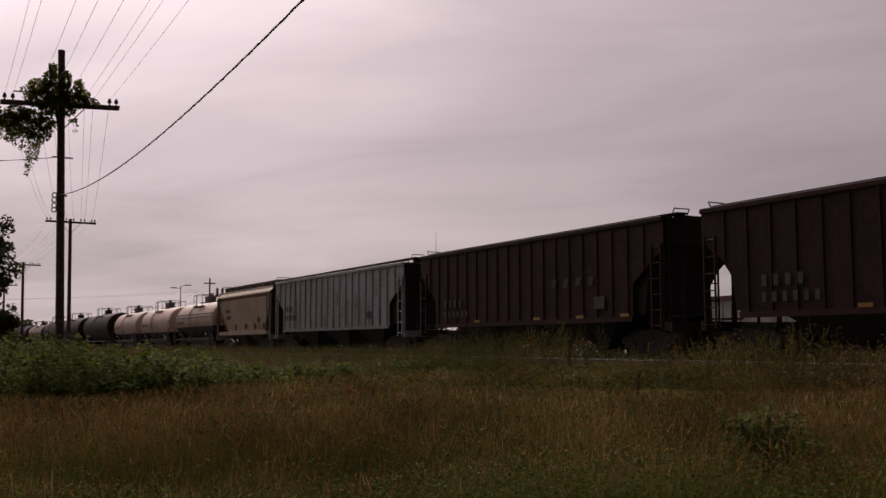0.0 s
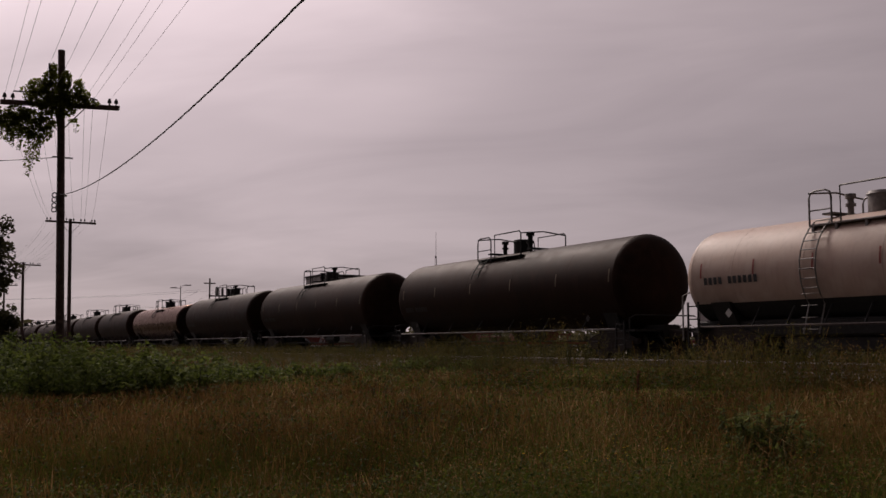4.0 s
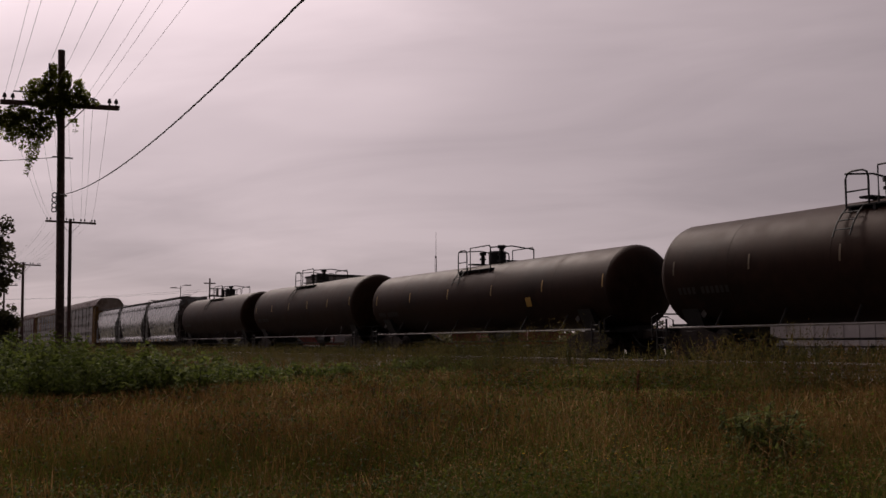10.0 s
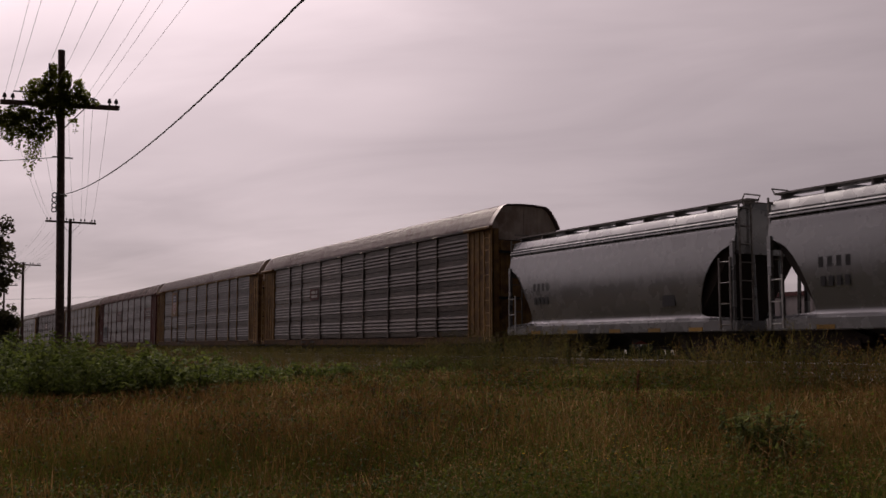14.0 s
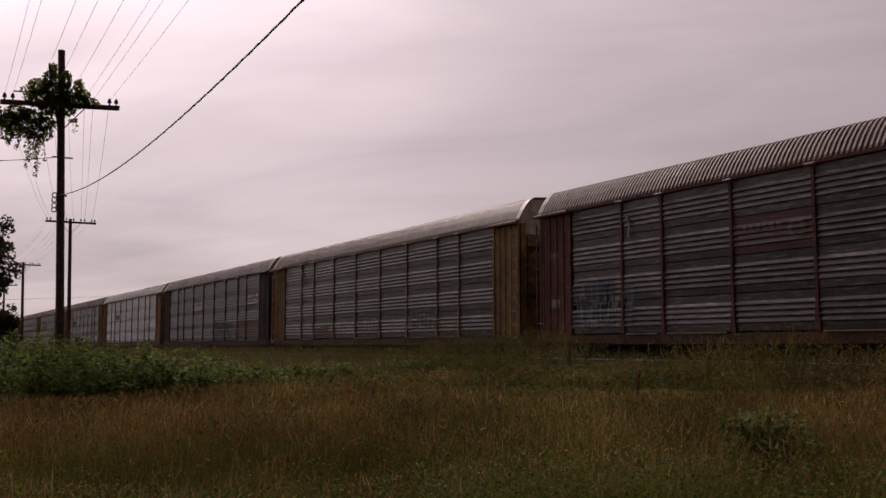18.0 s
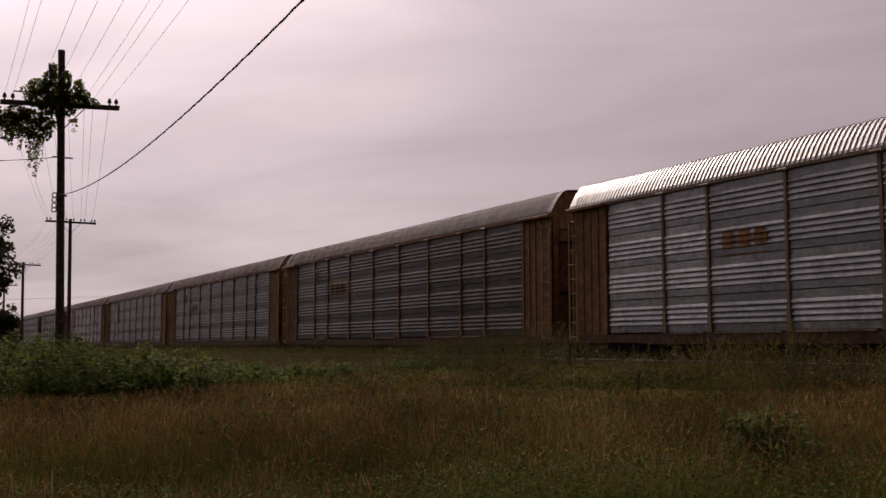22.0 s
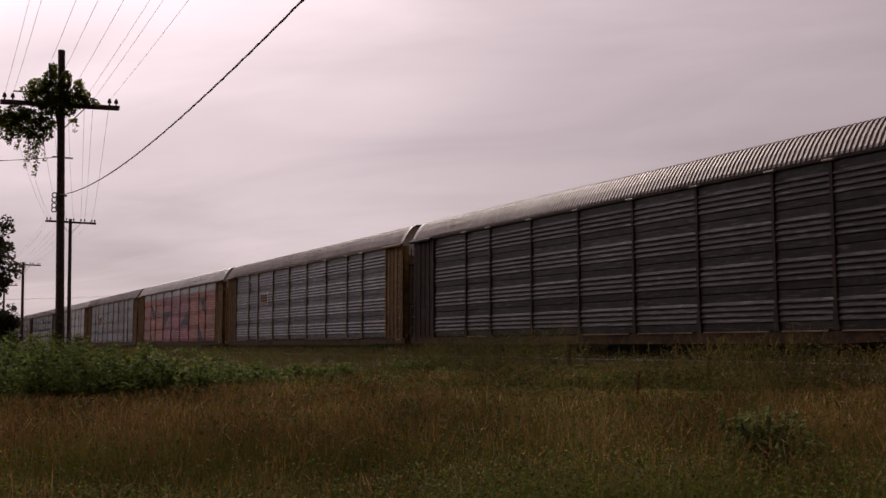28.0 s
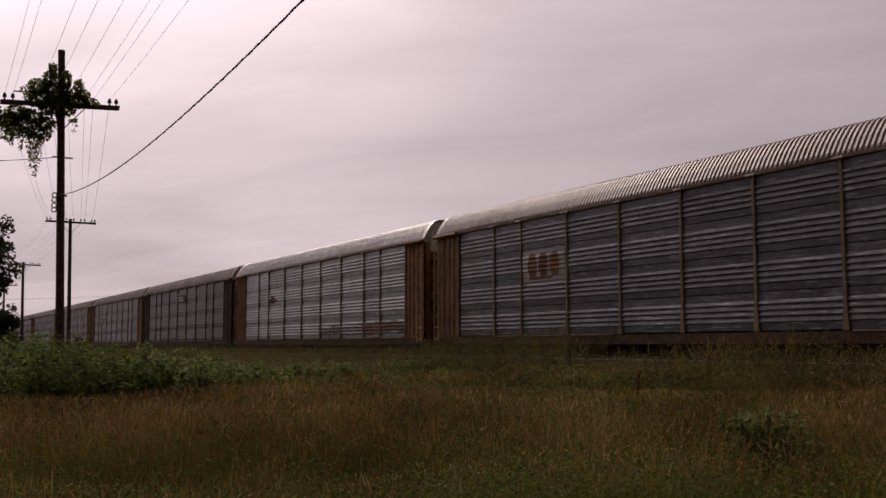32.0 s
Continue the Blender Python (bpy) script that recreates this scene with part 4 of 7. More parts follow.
def panel_paint(name, c, rough=0.42, metal=0.55, dirt=0.5, wear=2.3):
    return material(name, tuple(k * 0.56 for k in c), rough, metal, dark=tuple(k * 0.36 for k in c), light=tuple(min(1, k * 0.78) for k in c), grain=5.0, patch=0.8, bump=0.002, streak=dirt, vary=0.22, spec=0.45 if c[0] > 0.1 else 0.28, scuff=tuple(k * (0.5 * wear + 0.28) for k in c))


RACK_YELLOW = material("rack_yellow", (0.205, 0.110, 0.030), 0.65, dark=(0.085, 0.042, 0.018), light=(0.30, 0.175, 0.055), grain=4, patch=0.8, streak=0.6)
RACK_POST = material("rack_post_yellow", (0.225, 0.155, 0.090), 0.7, dark=(0.12, 0.078, 0.044), light=(0.30, 0.215, 0.13), grain=4, patch=0.8, streak=0.6)
RACK_RUST = material("rack_rusty_yellow", (0.20, 0.090, 0.032), 0.75, dark=(0.11, 0.05, 0.025), light=(0.34, 0.18, 0.06), grain=4, patch=0.8, streak=0.7)
RACK_MAROON = material("rack_maroon", (0.12, 0.035, 0.028), 0.7, dark=(0.06, 0.02, 0.018), light=(0.18, 0.07, 0.055), grain=4, streak=0.6)
RACK_BROWN = material("rack_brown", (0.050, 0.030, 0.025), 0.7, dark=(0.026, 0.018, 0.016), light=(0.085, 0.055, 0.045), grain=4, streak=0.6)
SILL_BROWN = material("sill_brown", (0.075, 0.037, 0.017), 0.8, dark=(0.035, 0.019, 0.011), light=(0.13, 0.070, 0.026), grain=5, patch=1.2)
SILL_DARK = material("sill_dark", (0.035, 0.026, 0.022), 0.8, grain=5)
ROOF_GALV = material("roof_galvanised", (0.150, 0.110, 0.107), 0.52, 0.3, dark=(0.100, 0.064, 0.061), light=(0.205, 0.165, 0.160), grain=3, patch=0.4, bump=0.003)
ROOF_RUST = material("roof_rusty", (0.092, 0.041, 0.039), 0.65, 0.05, dark=(0.050, 0.020, 0.019), light=(0.190, 0.120, 0.115), grain=1.6, patch=0.7, bump=0.004)
ROOF_BRIGHT = material("roof_bright", (0.34, 0.315, 0.31), 0.40, 0.5, dark=(0.28, 0.25, 0.24), light=(0.50, 0.48, 0.465), grain=3, patch=0.4, bump=0.002)
TOE_PALE = material("toe_strip_pale", (0.33, 0.24, 0.17), 0.6, dark=(0.14, 0.08, 0.05), light=(0.45, 0.38, 0.32), grain=3, patch=1.5)
CAP_WHITE = material("cap_white", (0.42, 0.385, 0.36), 0.55, dark=(0.26, 0.21, 0.18), light=(0.52, 0.50, 0.48), grain=3, streak=0.5)
CAP_TAN = material("cap_tan", (0.34, 0.28, 0.24), 0.6, dark=(0.20, 0.14, 0.11), grain=3, streak=0.5)
PANEL_GREY = panel_paint("panel_weathered_grey", (0.118, 0.105, 0.098))
PANEL_DARK = panel_paint("panel_dark_grey", (0.086, 0.073, 0.067))
PANEL_TAN = panel_paint("panel_tan_grey", (0.104, 0.084, 0.070))
PANEL_BLUE = panel_paint("panel_blue_grey", (0.165, 0.164, 0.170))
PANEL_SILVER = panel_paint("panel_silver", (0.41, 0.415, 0.41), 0.40, 0.75, 0.25, 1.0)
PANEL_BROWN = panel_paint("panel_brown", (0.064, 0.051, 0.047), 0.40, 0.5)
PANEL_DIM = panel_paint("panel_dim_grey", (0.088, 0.079, 0.077), 0.42, 0.5)
PANEL_PINKISH = panel_paint("panel_pinkish_grey", (0.17, 0.13, 0.117))
PAINT_ORANGE = panel_paint("mural_orange", (0.50, 0.16, 0.10), 0.5, 0.1, 0.4)
PAINT_PINK = panel_paint("mural_pink", (0.44, 0.125, 0.17), 0.5, 0.1, 0.4)
PAINT_DUSK = material("mural_dusk", (0.27, 0.11, 0.10), 0.7, grain=5, streak=0.5)
PAINT_NAVY = material("mural_navy", (0.042, 0.044, 0.066), 0.6, bump=0, grain=10)
MARK_BLUE = material("shield_blue", (0.045, 0.06, 0.11), 0.6, bump=0, grain=12)
PANEL_WINE = panel_paint("panel_wine", (0.115, 0.042, 0.040), 0.5, 0.2)
PANEL_OCHRE = panel_paint("panel_ochre", (0.21, 0.120, 0.045), 0.5, 0.2)
SPRAY_DIM = material("spray_dim", (0.15, 0.125, 0.12), 0.7, bump=0, grain=9, patch=2.5)
SPRAY_PALE = material("spray_pale", (0.25, 0.235, 0.225), 0.7, bump=0, dark=(0.11, 0.10, 0.095), grain=9, patch=2.5)
SPRAY_PINK = material("spray_pink", (0.22, 0.10, 0.085), 0.7, bump=0, grain=9, patch=2.5)
SPRAY_FILL = material("spray_fill_grey", (0.105, 0.098, 0.096), 0.7, bump=0, grain=7, patch=2.0)
SPRAY_FILL_WARM = material("spray_fill_warm", (0.125, 0.088, 0.052), 0.7, bump=0, dark=(0.10, 0.045, 0.035), grain=7, patch=1.2)
SPRAY_BLUE = material("spray_blue", (0.13, 0.16, 0.20), 0.7, bump=0, grain=9, patch=2.5)

LAB_Y = "enclosed car carrier with yellow ends and weathered grey ribbed panels"


def consist():
    """The cars from the front of the train to its end; u is the place of a car's middle at 0 s."""
    hopper_car(-13.1, "maroon", 9.15, 8.5, 4.30, 1.30)
    hopper_car(-31.2, "maroon", 8.8, 7.95, 4.30, 1.30)
    hopper_car(-49.6, "grey", 9.4, 8.75, 4.22, 1.36)
    hopper_car(-65.2, "tan", 6.3, 5.75, 4.08, 1.18)
    for u, st in ((-78.0, "striped"), (-91.3, "white"), (-104.6, "white")):
        tank_car(u, st, 11.8, 1.40, 6.6, 2.42, pl=1.28, off=0.05)
    usual = dict(length=16.7, radius=1.56, half=9.45, mid_z=2.55)
    slim = dict(radius=1.38, mid_z=2.43)
    for u, extra in ((-121.1, {}), (-140.9, {}), (-159.45, dict(length=16.8, pl=1.4)), (-179.5, dict(radius=1.43, mid_z=2.47, length=18.3, pl=1.2, off=0.6, glossy=True)), (-198.6, {}), (-216.4, dict(radius=1.58)), (-234.7, dict(pl=1.25, off=-0.3, placard=0.7)), (-254.6, dict(slim, length=19.4, half=10.1, pl=1.3, placard=0.35)), (-273.8, dict(pl=1.45, off=-0.2)), (-292.3, {})):
        tank_car(u, "black", **{**usual, **extra})
    for u in (-307.6, -320.4, -333.2):
        hopper_car(u, "silver", 6.4, 5.8, 3.84, 0.84)

    slack = {1: -0.10, 2: 0.01, 3: -0.02, 4: -0.10, 5: 0.12, 6: 0.02, 7: 0.05, 8: 0.10, 9: 0.02, 10: -0.20, 11: -0.47, 12: -0.30, 13: -0.30, 14: -0.20, 15: -0.15, 16: -0.15}
    b = lambda k: -339.3 - 28.6 * (k - 0.5) + slack.get(k, 0.0)
    Y = dict(post=RACK_POST, frame=RACK_YELLOW, panel=PANEL_GREY, roof=ROOF_GALV, cap=CAP_TAN, sill=SILL_BROWN, label=LAB_Y)
    carrier_car(b(1), {**Y, "panel": PANEL_TAN, "post": PANEL_TAN, "placards": [(column_x(3) - 1.4, 2.95, 1.3, 0.62, RACK_MAROON, WHITE_MARK)], "label": "enclosed car carrier with yellow ends and tan weathered ribbed panels"})
    carrier_car(b(2), {**Y, "panel": PANEL_DARK, "post": RACK_YELLOW, "roof": ROOF_GALV, "shield": (column_x(1) + 1.0, 2.86), "label": "enclosed car carrier with yellow posts and a striped shield placard"})
    carrier_car(b(3), {**Y, "hook": True, "mark": SPRAY_PALE, "frame": RACK_MAROON, "post": RACK_MAROON, "panel": PANEL_GREY, "roof": ROOF_RUST, "cap": CAP_WHITE, "sill": SILL_BROWN, "graffiti": [(3, column_x(0) + 0.1, column_x(1) + 0.4, 0.95, 2.6, SPRAY_BLUE), (4, column_x(0), column_x(1), 1.0, 2.1, SPRAY_PALE), (21, column_x(4) + 1.9, column_x(6), 1.9, 2.5, SPRAY_DIM)], "boards": {(3, 2): PANEL_WINE, (8, 2): PANEL_WINE}, "emblems": [(3, SPRAY_DIM, PANEL_WINE), (8, SPRAY_PALE, PANEL_WINE)], "label": "enclosed car carrier with maroon ends, rusty roof and spray paint"})
    carrier_car(b(4), {**Y, "hook": True, "cap": CAP_WHITE, "graffiti": [(5, column_x(2), column_x(3), 0.95, 1.55, SPRAY_PINK), (6, column_x(4) + 1.2, column_x(4) + 2.2, 1.0, 1.8, SPRAY_PALE), (7, column_x(6), column_x(7), 1.2, 1.9, SPRAY_PALE)]})
    carrier_car(b(5), {**Y, "mark": DIM_MARK, "frame": RACK_BROWN, "post": RACK_BROWN, "panel": PANEL_BROWN, "roof": ROOF_GALV, "cap": CAP_WHITE, "sill": SILL_DARK, "boards": {(3, 2): PANEL_WINE, (8, 2): PANEL_WINE}, "emblems": [(3, CAP_WHITE, PANEL_WINE), (8, CAP_WHITE, PANEL_WINE)], "graffiti": [(8, column_x(4) + 2.4, column_x(6) + 2.6, 0.95, 2.1, SPRAY_PALE), (22, column_x(5) + 0.3, column_x(6) + 1.0, 0.95, 2.3, SPRAY_BLUE), (9, column_x(7), column_x(8) + 2.5, 1.05, 2.3, SPRAY_PINK)], "label": "dark brown enclosed car carrier with pale emblem plates and spray paint"})
    carrier_car(b(6), {**Y, "frame": RACK_RUST, "panel": PANEL_SILVER, "roof": ROOF_BRIGHT, "cap": CAP_WHITE, "painted": [(column_x(2) + 0.5, 2.98, 1.75, 0.75, None, RACK_RUST)], "label": "enclosed car carrier with bright silver ribbed panels and brown ends"})
    carrier_car(b(7), {**Y, "hook": True, "panel": PANEL_DARK, "frame": RACK_RUST, "post": RACK_RUST, "roof": ROOF_RUST, "cap": RACK_RUST, "boards": {(2, 2): PANEL_OCHRE}, "painted": [(column_x(2) + 0.35, 2.98, 2.0, 0.8, None, SILL_BROWN)], "label": "enclosed car carrier with rusty yellow ends and dark grey panels"})
    carrier_car(b(8), {**Y, "hook": True, "panel": PANEL_DARK, "post": RACK_RUST, "roof": ROOF_RUST, "cap": CAP_WHITE, "painted": [(column_x(2) + 0.4, 2.98, 1.8, 0.7, None, RACK_BROWN)]})
    carrier_car(b(9), {**Y, "hook": True, "panel": PANEL_DARK, "roof": ROOF_RUST, "cap": CAP_WHITE, "shield": (column_x(1) + 1.0, 2.86), "graffiti": [(11, column_x(4) + 0.5, column_x(5), 0.95, 1.5, SPRAY_PALE)], "label": "enclosed car carrier with yellow ends and a pale shield placard"})
    carrier_car(b(10), {**Y, "hook": True, "panel": PANEL_PINKISH, "roof": ROOF_RUST, "cap": CAP_TAN, "shield": (column_x(1) + 1.0, 2.86), "murals": [(0.9, 4.2, lambda z: column_x(1) - 1.5 + (z - 0.9) * 0.18, lambda z: column_x(1) - 0.2 - (z - 0.9) * 0.12, SPRAY_PALE)], "graffiti": [(12, column_x(1) - 1.4, column_x(3), 0.95, 1.7, SPRAY_PALE)], "label": "enclosed car carrier with pinkish weathered panels and a shield placard"})
    carrier_car(b(11), {**Y, "mark": DIM_MARK, "frame": RACK_BROWN, "panel": PANEL_DIM, "post": RACK_BROWN, "roof": ROOF_GALV, "cap": CAP_WHITE, "sill": SILL_BROWN, "label": "enclosed car carrier with dark brown ends and posts"})
    carrier_car(b(12), {**Y, "hook": True, "panel": PANEL_BLUE, "roof": ROOF_GALV, "cap": CAP_WHITE, "painted": [(column_x(2) + 0.3, 2.95, 1.7, 0.85, WHITE_MARK, RACK_RUST)], "label": "enclosed car carrier with yellow ends, blue-grey panels and white placard"})
    c1, c3, c6, c7 = column_x(1), column_x(3), column_x(6), column_x(7)
    tri = [(2.75, 4.0, lambda z: c1 + 0.1 + (4.0 - z) * 0.6, lambda z: c1 + 1.9 - max(0.0, z - 3.2) * 1.5, PAINT_NAVY),
           (0.86, 1.85, lambda z: c1 + 0.06, lambda z: c1 + 0.06 + (1.85 - z) * 0.6, PAINT_NAVY),
           (1.87, 3.31, lambda z: c3 + 0.08, lambda z: c3 + 0.08 + (z - 1.87) * 1.9, PAINT_NAVY),
           (2.08, 3.28, lambda z: c6 - 0.1 - (3.28 - z) * 2.25, lambda z: c6 - 0.08, PAINT_NAVY),
           (2.60, 4.10, lambda z: c7 + 0.2 + max(0.0, 4.0 - z) * 1.2, lambda z: c7 + 1.92, PAINT_NAVY),
           (0.86, 2.07, lambda z: c7 + 0.06, lambda z: c7 + 0.06 + (2.07 - z) * 1.2, PAINT_NAVY)]
    cols = [PAINT_ORANGE, PAINT_ORANGE, PAINT_ORANGE, PAINT_PINK, PAINT_PINK, PAINT_PINK, PAINT_ORANGE, PAINT_ORANGE, PAINT_ORANGE]
    carrier_car(b(13), {**Y, "panel": PANEL_BLUE, "columns": cols, "murals": tri, "post": PAINT_DUSK, "roof": ROOF_BRIGHT, "cap": CAP_WHITE, "label": "enclosed car carrier spray-painted orange and pink with dark triangles"})
    carrier_car(b(14), {**Y, "panel": PANEL_BLUE, "roof": ROOF_GALV, "cap": CAP_WHITE, "painted": [(column_x(2) + 0.12, 2.75, 2.65, 1.15, WHITE_MARK, RACK_RUST)], "label": "enclosed car carrier with blue-grey panels and a white and yellow placard"})
    carrier_car(b(15), {**Y, "frame": RACK_RUST, "panel": PANEL_SILVER, "roof": ROOF_BRIGHT, "cap": CAP_WHITE, "graffiti": [(13, column_x(2), column_x(2) + 1.6, 2.9, 3.5, SPRAY_PINK), (14, column_x(5), column_x(7), 0.9, 1.6, SPRAY_PALE), (15, column_x(7), column_x(8) + 2.5, 0.95, 1.7, SPRAY_PINK)], "label": "enclosed car carrier with silver panels and pink spray paint"})
    carrier_car(b(16), {**Y, "mark": DIM_MARK, "frame": RACK_BROWN, "post": RACK_BROWN, "panel": PANEL_BROWN, "sill": SILL_DARK, "roof": ROOF_GALV, "placards": [(column_x(4), 3.9, 2.4, 0.6, RACK_BROWN, WHITE_MARK)], "graffiti": [(16, column_x(2), column_x(3) + 2, 0.9, 1.3, SPRAY_PALE)], "label": "dark brown enclosed car carrier with pale markings"})
    for k, pm in ((17, PANEL_GREY), (18, PANEL_TAN), (19, PANEL_GREY), (20, PANEL_BLUE)):
        carrier_car(b(k), {**Y, "panel": pm, "painted": [(column_x(2) + 0.3, 3.0, 1.7, 0.7, WHITE_MARK, RACK_RUST)]})


consist()


# ---- ground and track ----
SOIL = material("field_soil", (0.055, 0.042, 0.022), 0.95, dark=(0.03, 0.028, 0.012), light=(0.09, 0.07, 0.035), grain=6, patch=0.3, bump=0.03, vary=0)
GRAVEL = material("ballast_gravel", (0.16, 0.145, 0.135), 0.9, dark=(0.08, 0.07, 0.065), light=(0.27, 0.25, 0.24), grain=22, patch=1.0, bump=0.03, vary=0.1)
LOT = material("gravel_lot", (0.085, 0.073, 0.065), 0.9, dark=(0.055, 0.047, 0.040), light=(0.13, 0.115, 0.105), grain=5, patch=0.2, bump=0.02, vary=0)
RAIL_STEEL = material("rail_steel", (0.20, 0.16, 0.14), 0.5, 0.4)
RAIL_TOP = material("rail_head", (0.46, 0.44, 0.42), 0.30, 0.9, bump=0)
SLEEPER = material("sleeper_wood", (0.06, 0.045, 0.035), 0.9)


def ground_height(x, y):
    """Flat field, rising to the railway bank; level yard behind it."""
    if y < 12:
        z = 0.0
    elif y < 19.0:
        k = (y - 12) / 7.0
        z = 0.62 * k * k * (3 - 2 * k)
    elif y < 30:
        z = 0.62
    else:
        z = 0.62 + 0.20 * min(1, (y - 30) / 4)
    return z + (0.05 * math.sin(x * 0.7 + y * 0.4) * math.sin(y * 0.9 - x * 0.23) if y < 18 else 0.0)


def ground():
    xs = [-2500, -1200, -600, -300, -180] + list(np.arange(-140, 30, 1.6)) + [60, 150, 400, 1200, 2500]
    ys = [-2500, -1000, -300, -100, -40, -20] + list(np.arange(-10, 36, 1.2)) + [45, 60, 90, 150, 300, 700, 1500, 2500]
    vs = [(x, y, ground_height(x, y)) for y in ys for x in xs]
    n = len(xs)
    fs = [(j * n + i, j * n + i + 1, (j + 1) * n + i + 1, (j + 1) * n + i) for j in range(len(ys) - 1) for i in range(n - 1)]
    single("ground", Geo().add(vs, fs), SOIL, "brown field soil under tall grass", "ground", kind="structure", smooth=60)
    single("yard", Geo().box(-400, 60, 31.5, 300, 0.70, 0.86), LOT, "pale gravel yard behind the railway", "yard", kind="structure")
    bed = [(TRACK_Y - 3.1, 0.55), (TRACK_Y - 1.75, 0.86), (TRACK_Y + 1.75, 0.86), (TRACK_Y + 3.1, 0.55)]
    single("ballast_bed", Geo().prism(bed, -900, 780), GRAVEL, "grey crushed stone ballast bed", "track bed", kind="structure")
    for s in (-1, 1):
        y = TRACK_Y + s * 0.755
        r = thing("rail", "worn steel rail with a shiny head", "rail", "rails of the track", "structure")
        part("rail_web", Geo().prism([(y - 0.07, 0.89), (y + 0.07, 0.89), (y + 0.07, 0.905), (y + 0.012, 0.92), (y + 0.012, 1.0), (y + 0.036, 1.02), (y + 0.036, 1.045), (y - 0.036, 1.045), (y - 0.036, 1.02), (y - 0.012, 1.0), (y - 0.012, 0.92), (y - 0.07, 0.905)], -900, 780), RAIL_STEEL, r)
        part("rail_head", Geo().prism([(y - 0.034, 1.046), (y + 0.034, 1.046), (y + 0.030, RAIL_Z), (y - 0.030, RAIL_Z)], -900, 780), RAIL_TOP, r, "polished rail head")
    tie = Geo().box(-0.115, 0.115, -1.3, 1.3, -0.1, 0.03).mesh("sleeper", SLEEPER)
    track = thing("sleepers", "dark creosoted wooden sleepers under the rails", "sleepers", kind="structure")
    for i in range(150):
        part("sleeper", tie, None, track, at=(8 - i * 0.55, TRACK_Y, 0.865))


ground()


# ---- pole line ----
POLE_WOOD = material("pole_wood", (0.085, 0.050, 0.047), 0.9, dark=(0.044, 0.026, 0.024), light=(0.14, 0.092, 0.082), grain=9, streak=0.7, bump=0.01)
WIRE = material("wire_dark", (0.05, 0.045, 0.045), 0.5, bump=0)
WIRE_PALE = material("wire_weathered", (0.26, 0.22, 0.22), 0.55, bump=0)
GLASS_DARK = material("insulator", (0.05, 0.045, 0.04), 0.3, bump=0)
# x, y, height, thickness, how far the top leans off the foot, how far the arm sits below the top
POLES = [(-28.65, 3.65, 9.58, 0.096, 0.30, 1.55), (-67.1, 9.45, 9.56, 0.105, 0.20, 0.22), (-102.1, 10.3, 9.4, 0.12, 0.2, 0.25), (-139.0, 11.9, 9.5, 0.12, 0.1, 0.25), (14.6, 1.9, 9.5, 0.14, 0.0, 1.40)]
PINS = [-1.40, -1.20, -0.62, -0.25, 0.18, 0.62, 0.85, 1.28, 1.46]


TILT = 0.055           # the overgrown arm of the first pole hangs askew


def pole(x, y, top, r, lean, arm):
    p = thing("utility_pole", "dark weathered wooden utility pole with one crossarm", "utility pole", "poles of the wire line", at=(x, y, 0))
    part("shaft", Geo().cyl((lean * 0.48, lean * 0.88, -0.5), (0, 0, top), r * 1.25, r * 0.95, n=16), POLE_WOOD, p, smooth=40)
    z = top - arm
    k = TILT if (x, y) == POLES[0][:2] else 0.0
    bar = Geo().box(0.10, 0.21, -1.50, 1.55, z - 0.07, z + 0.05, 0.012)
    bar.v = [(a, b, c + b * k) for a, b, c in bar.v]
    part("crossarm", bar, POLE_WOOD, p)
    for s in (-1, 1):
        part("brace", Geo().cyl((0.16, s * 0.02, z - 0.75), (0.16, s * 0.62, z - 0.05), 0.016, n=5), POLE_WOOD, p)
    for w in PINS:
        part("insulator", Geo().cyl((0.155, w, z + 0.05 + w * k), (0.155, w, z + 0.13 + w * k), 0.02, n=8).cyl((0.155, w, z + 0.12 + w * k), (0.155, w, z + 0.19 + w * k), 0.055, 0.05, n=10).cyl((0.155, w, z + 0.19 + w * k), (0.155, w, z + 0.24 + w * k), 0.045, 0.025, n=10), GLASS_DARK, p, smooth=40)
    return p


for spot in POLES:
    pole(*spot)


def span(a, b, sag, r, mat, name, label, n=24):
    a, b = Vector(a), Vector(b)
    pts = [a.lerp(b, i / n) - Vector((0, 0, 4 * sag * (i / n) * (1 - i / n))) for i in range(n + 1)]
    return single(name, Geo().tube(pts, r, 5), mat, label, "wire", "wires of the pole line")


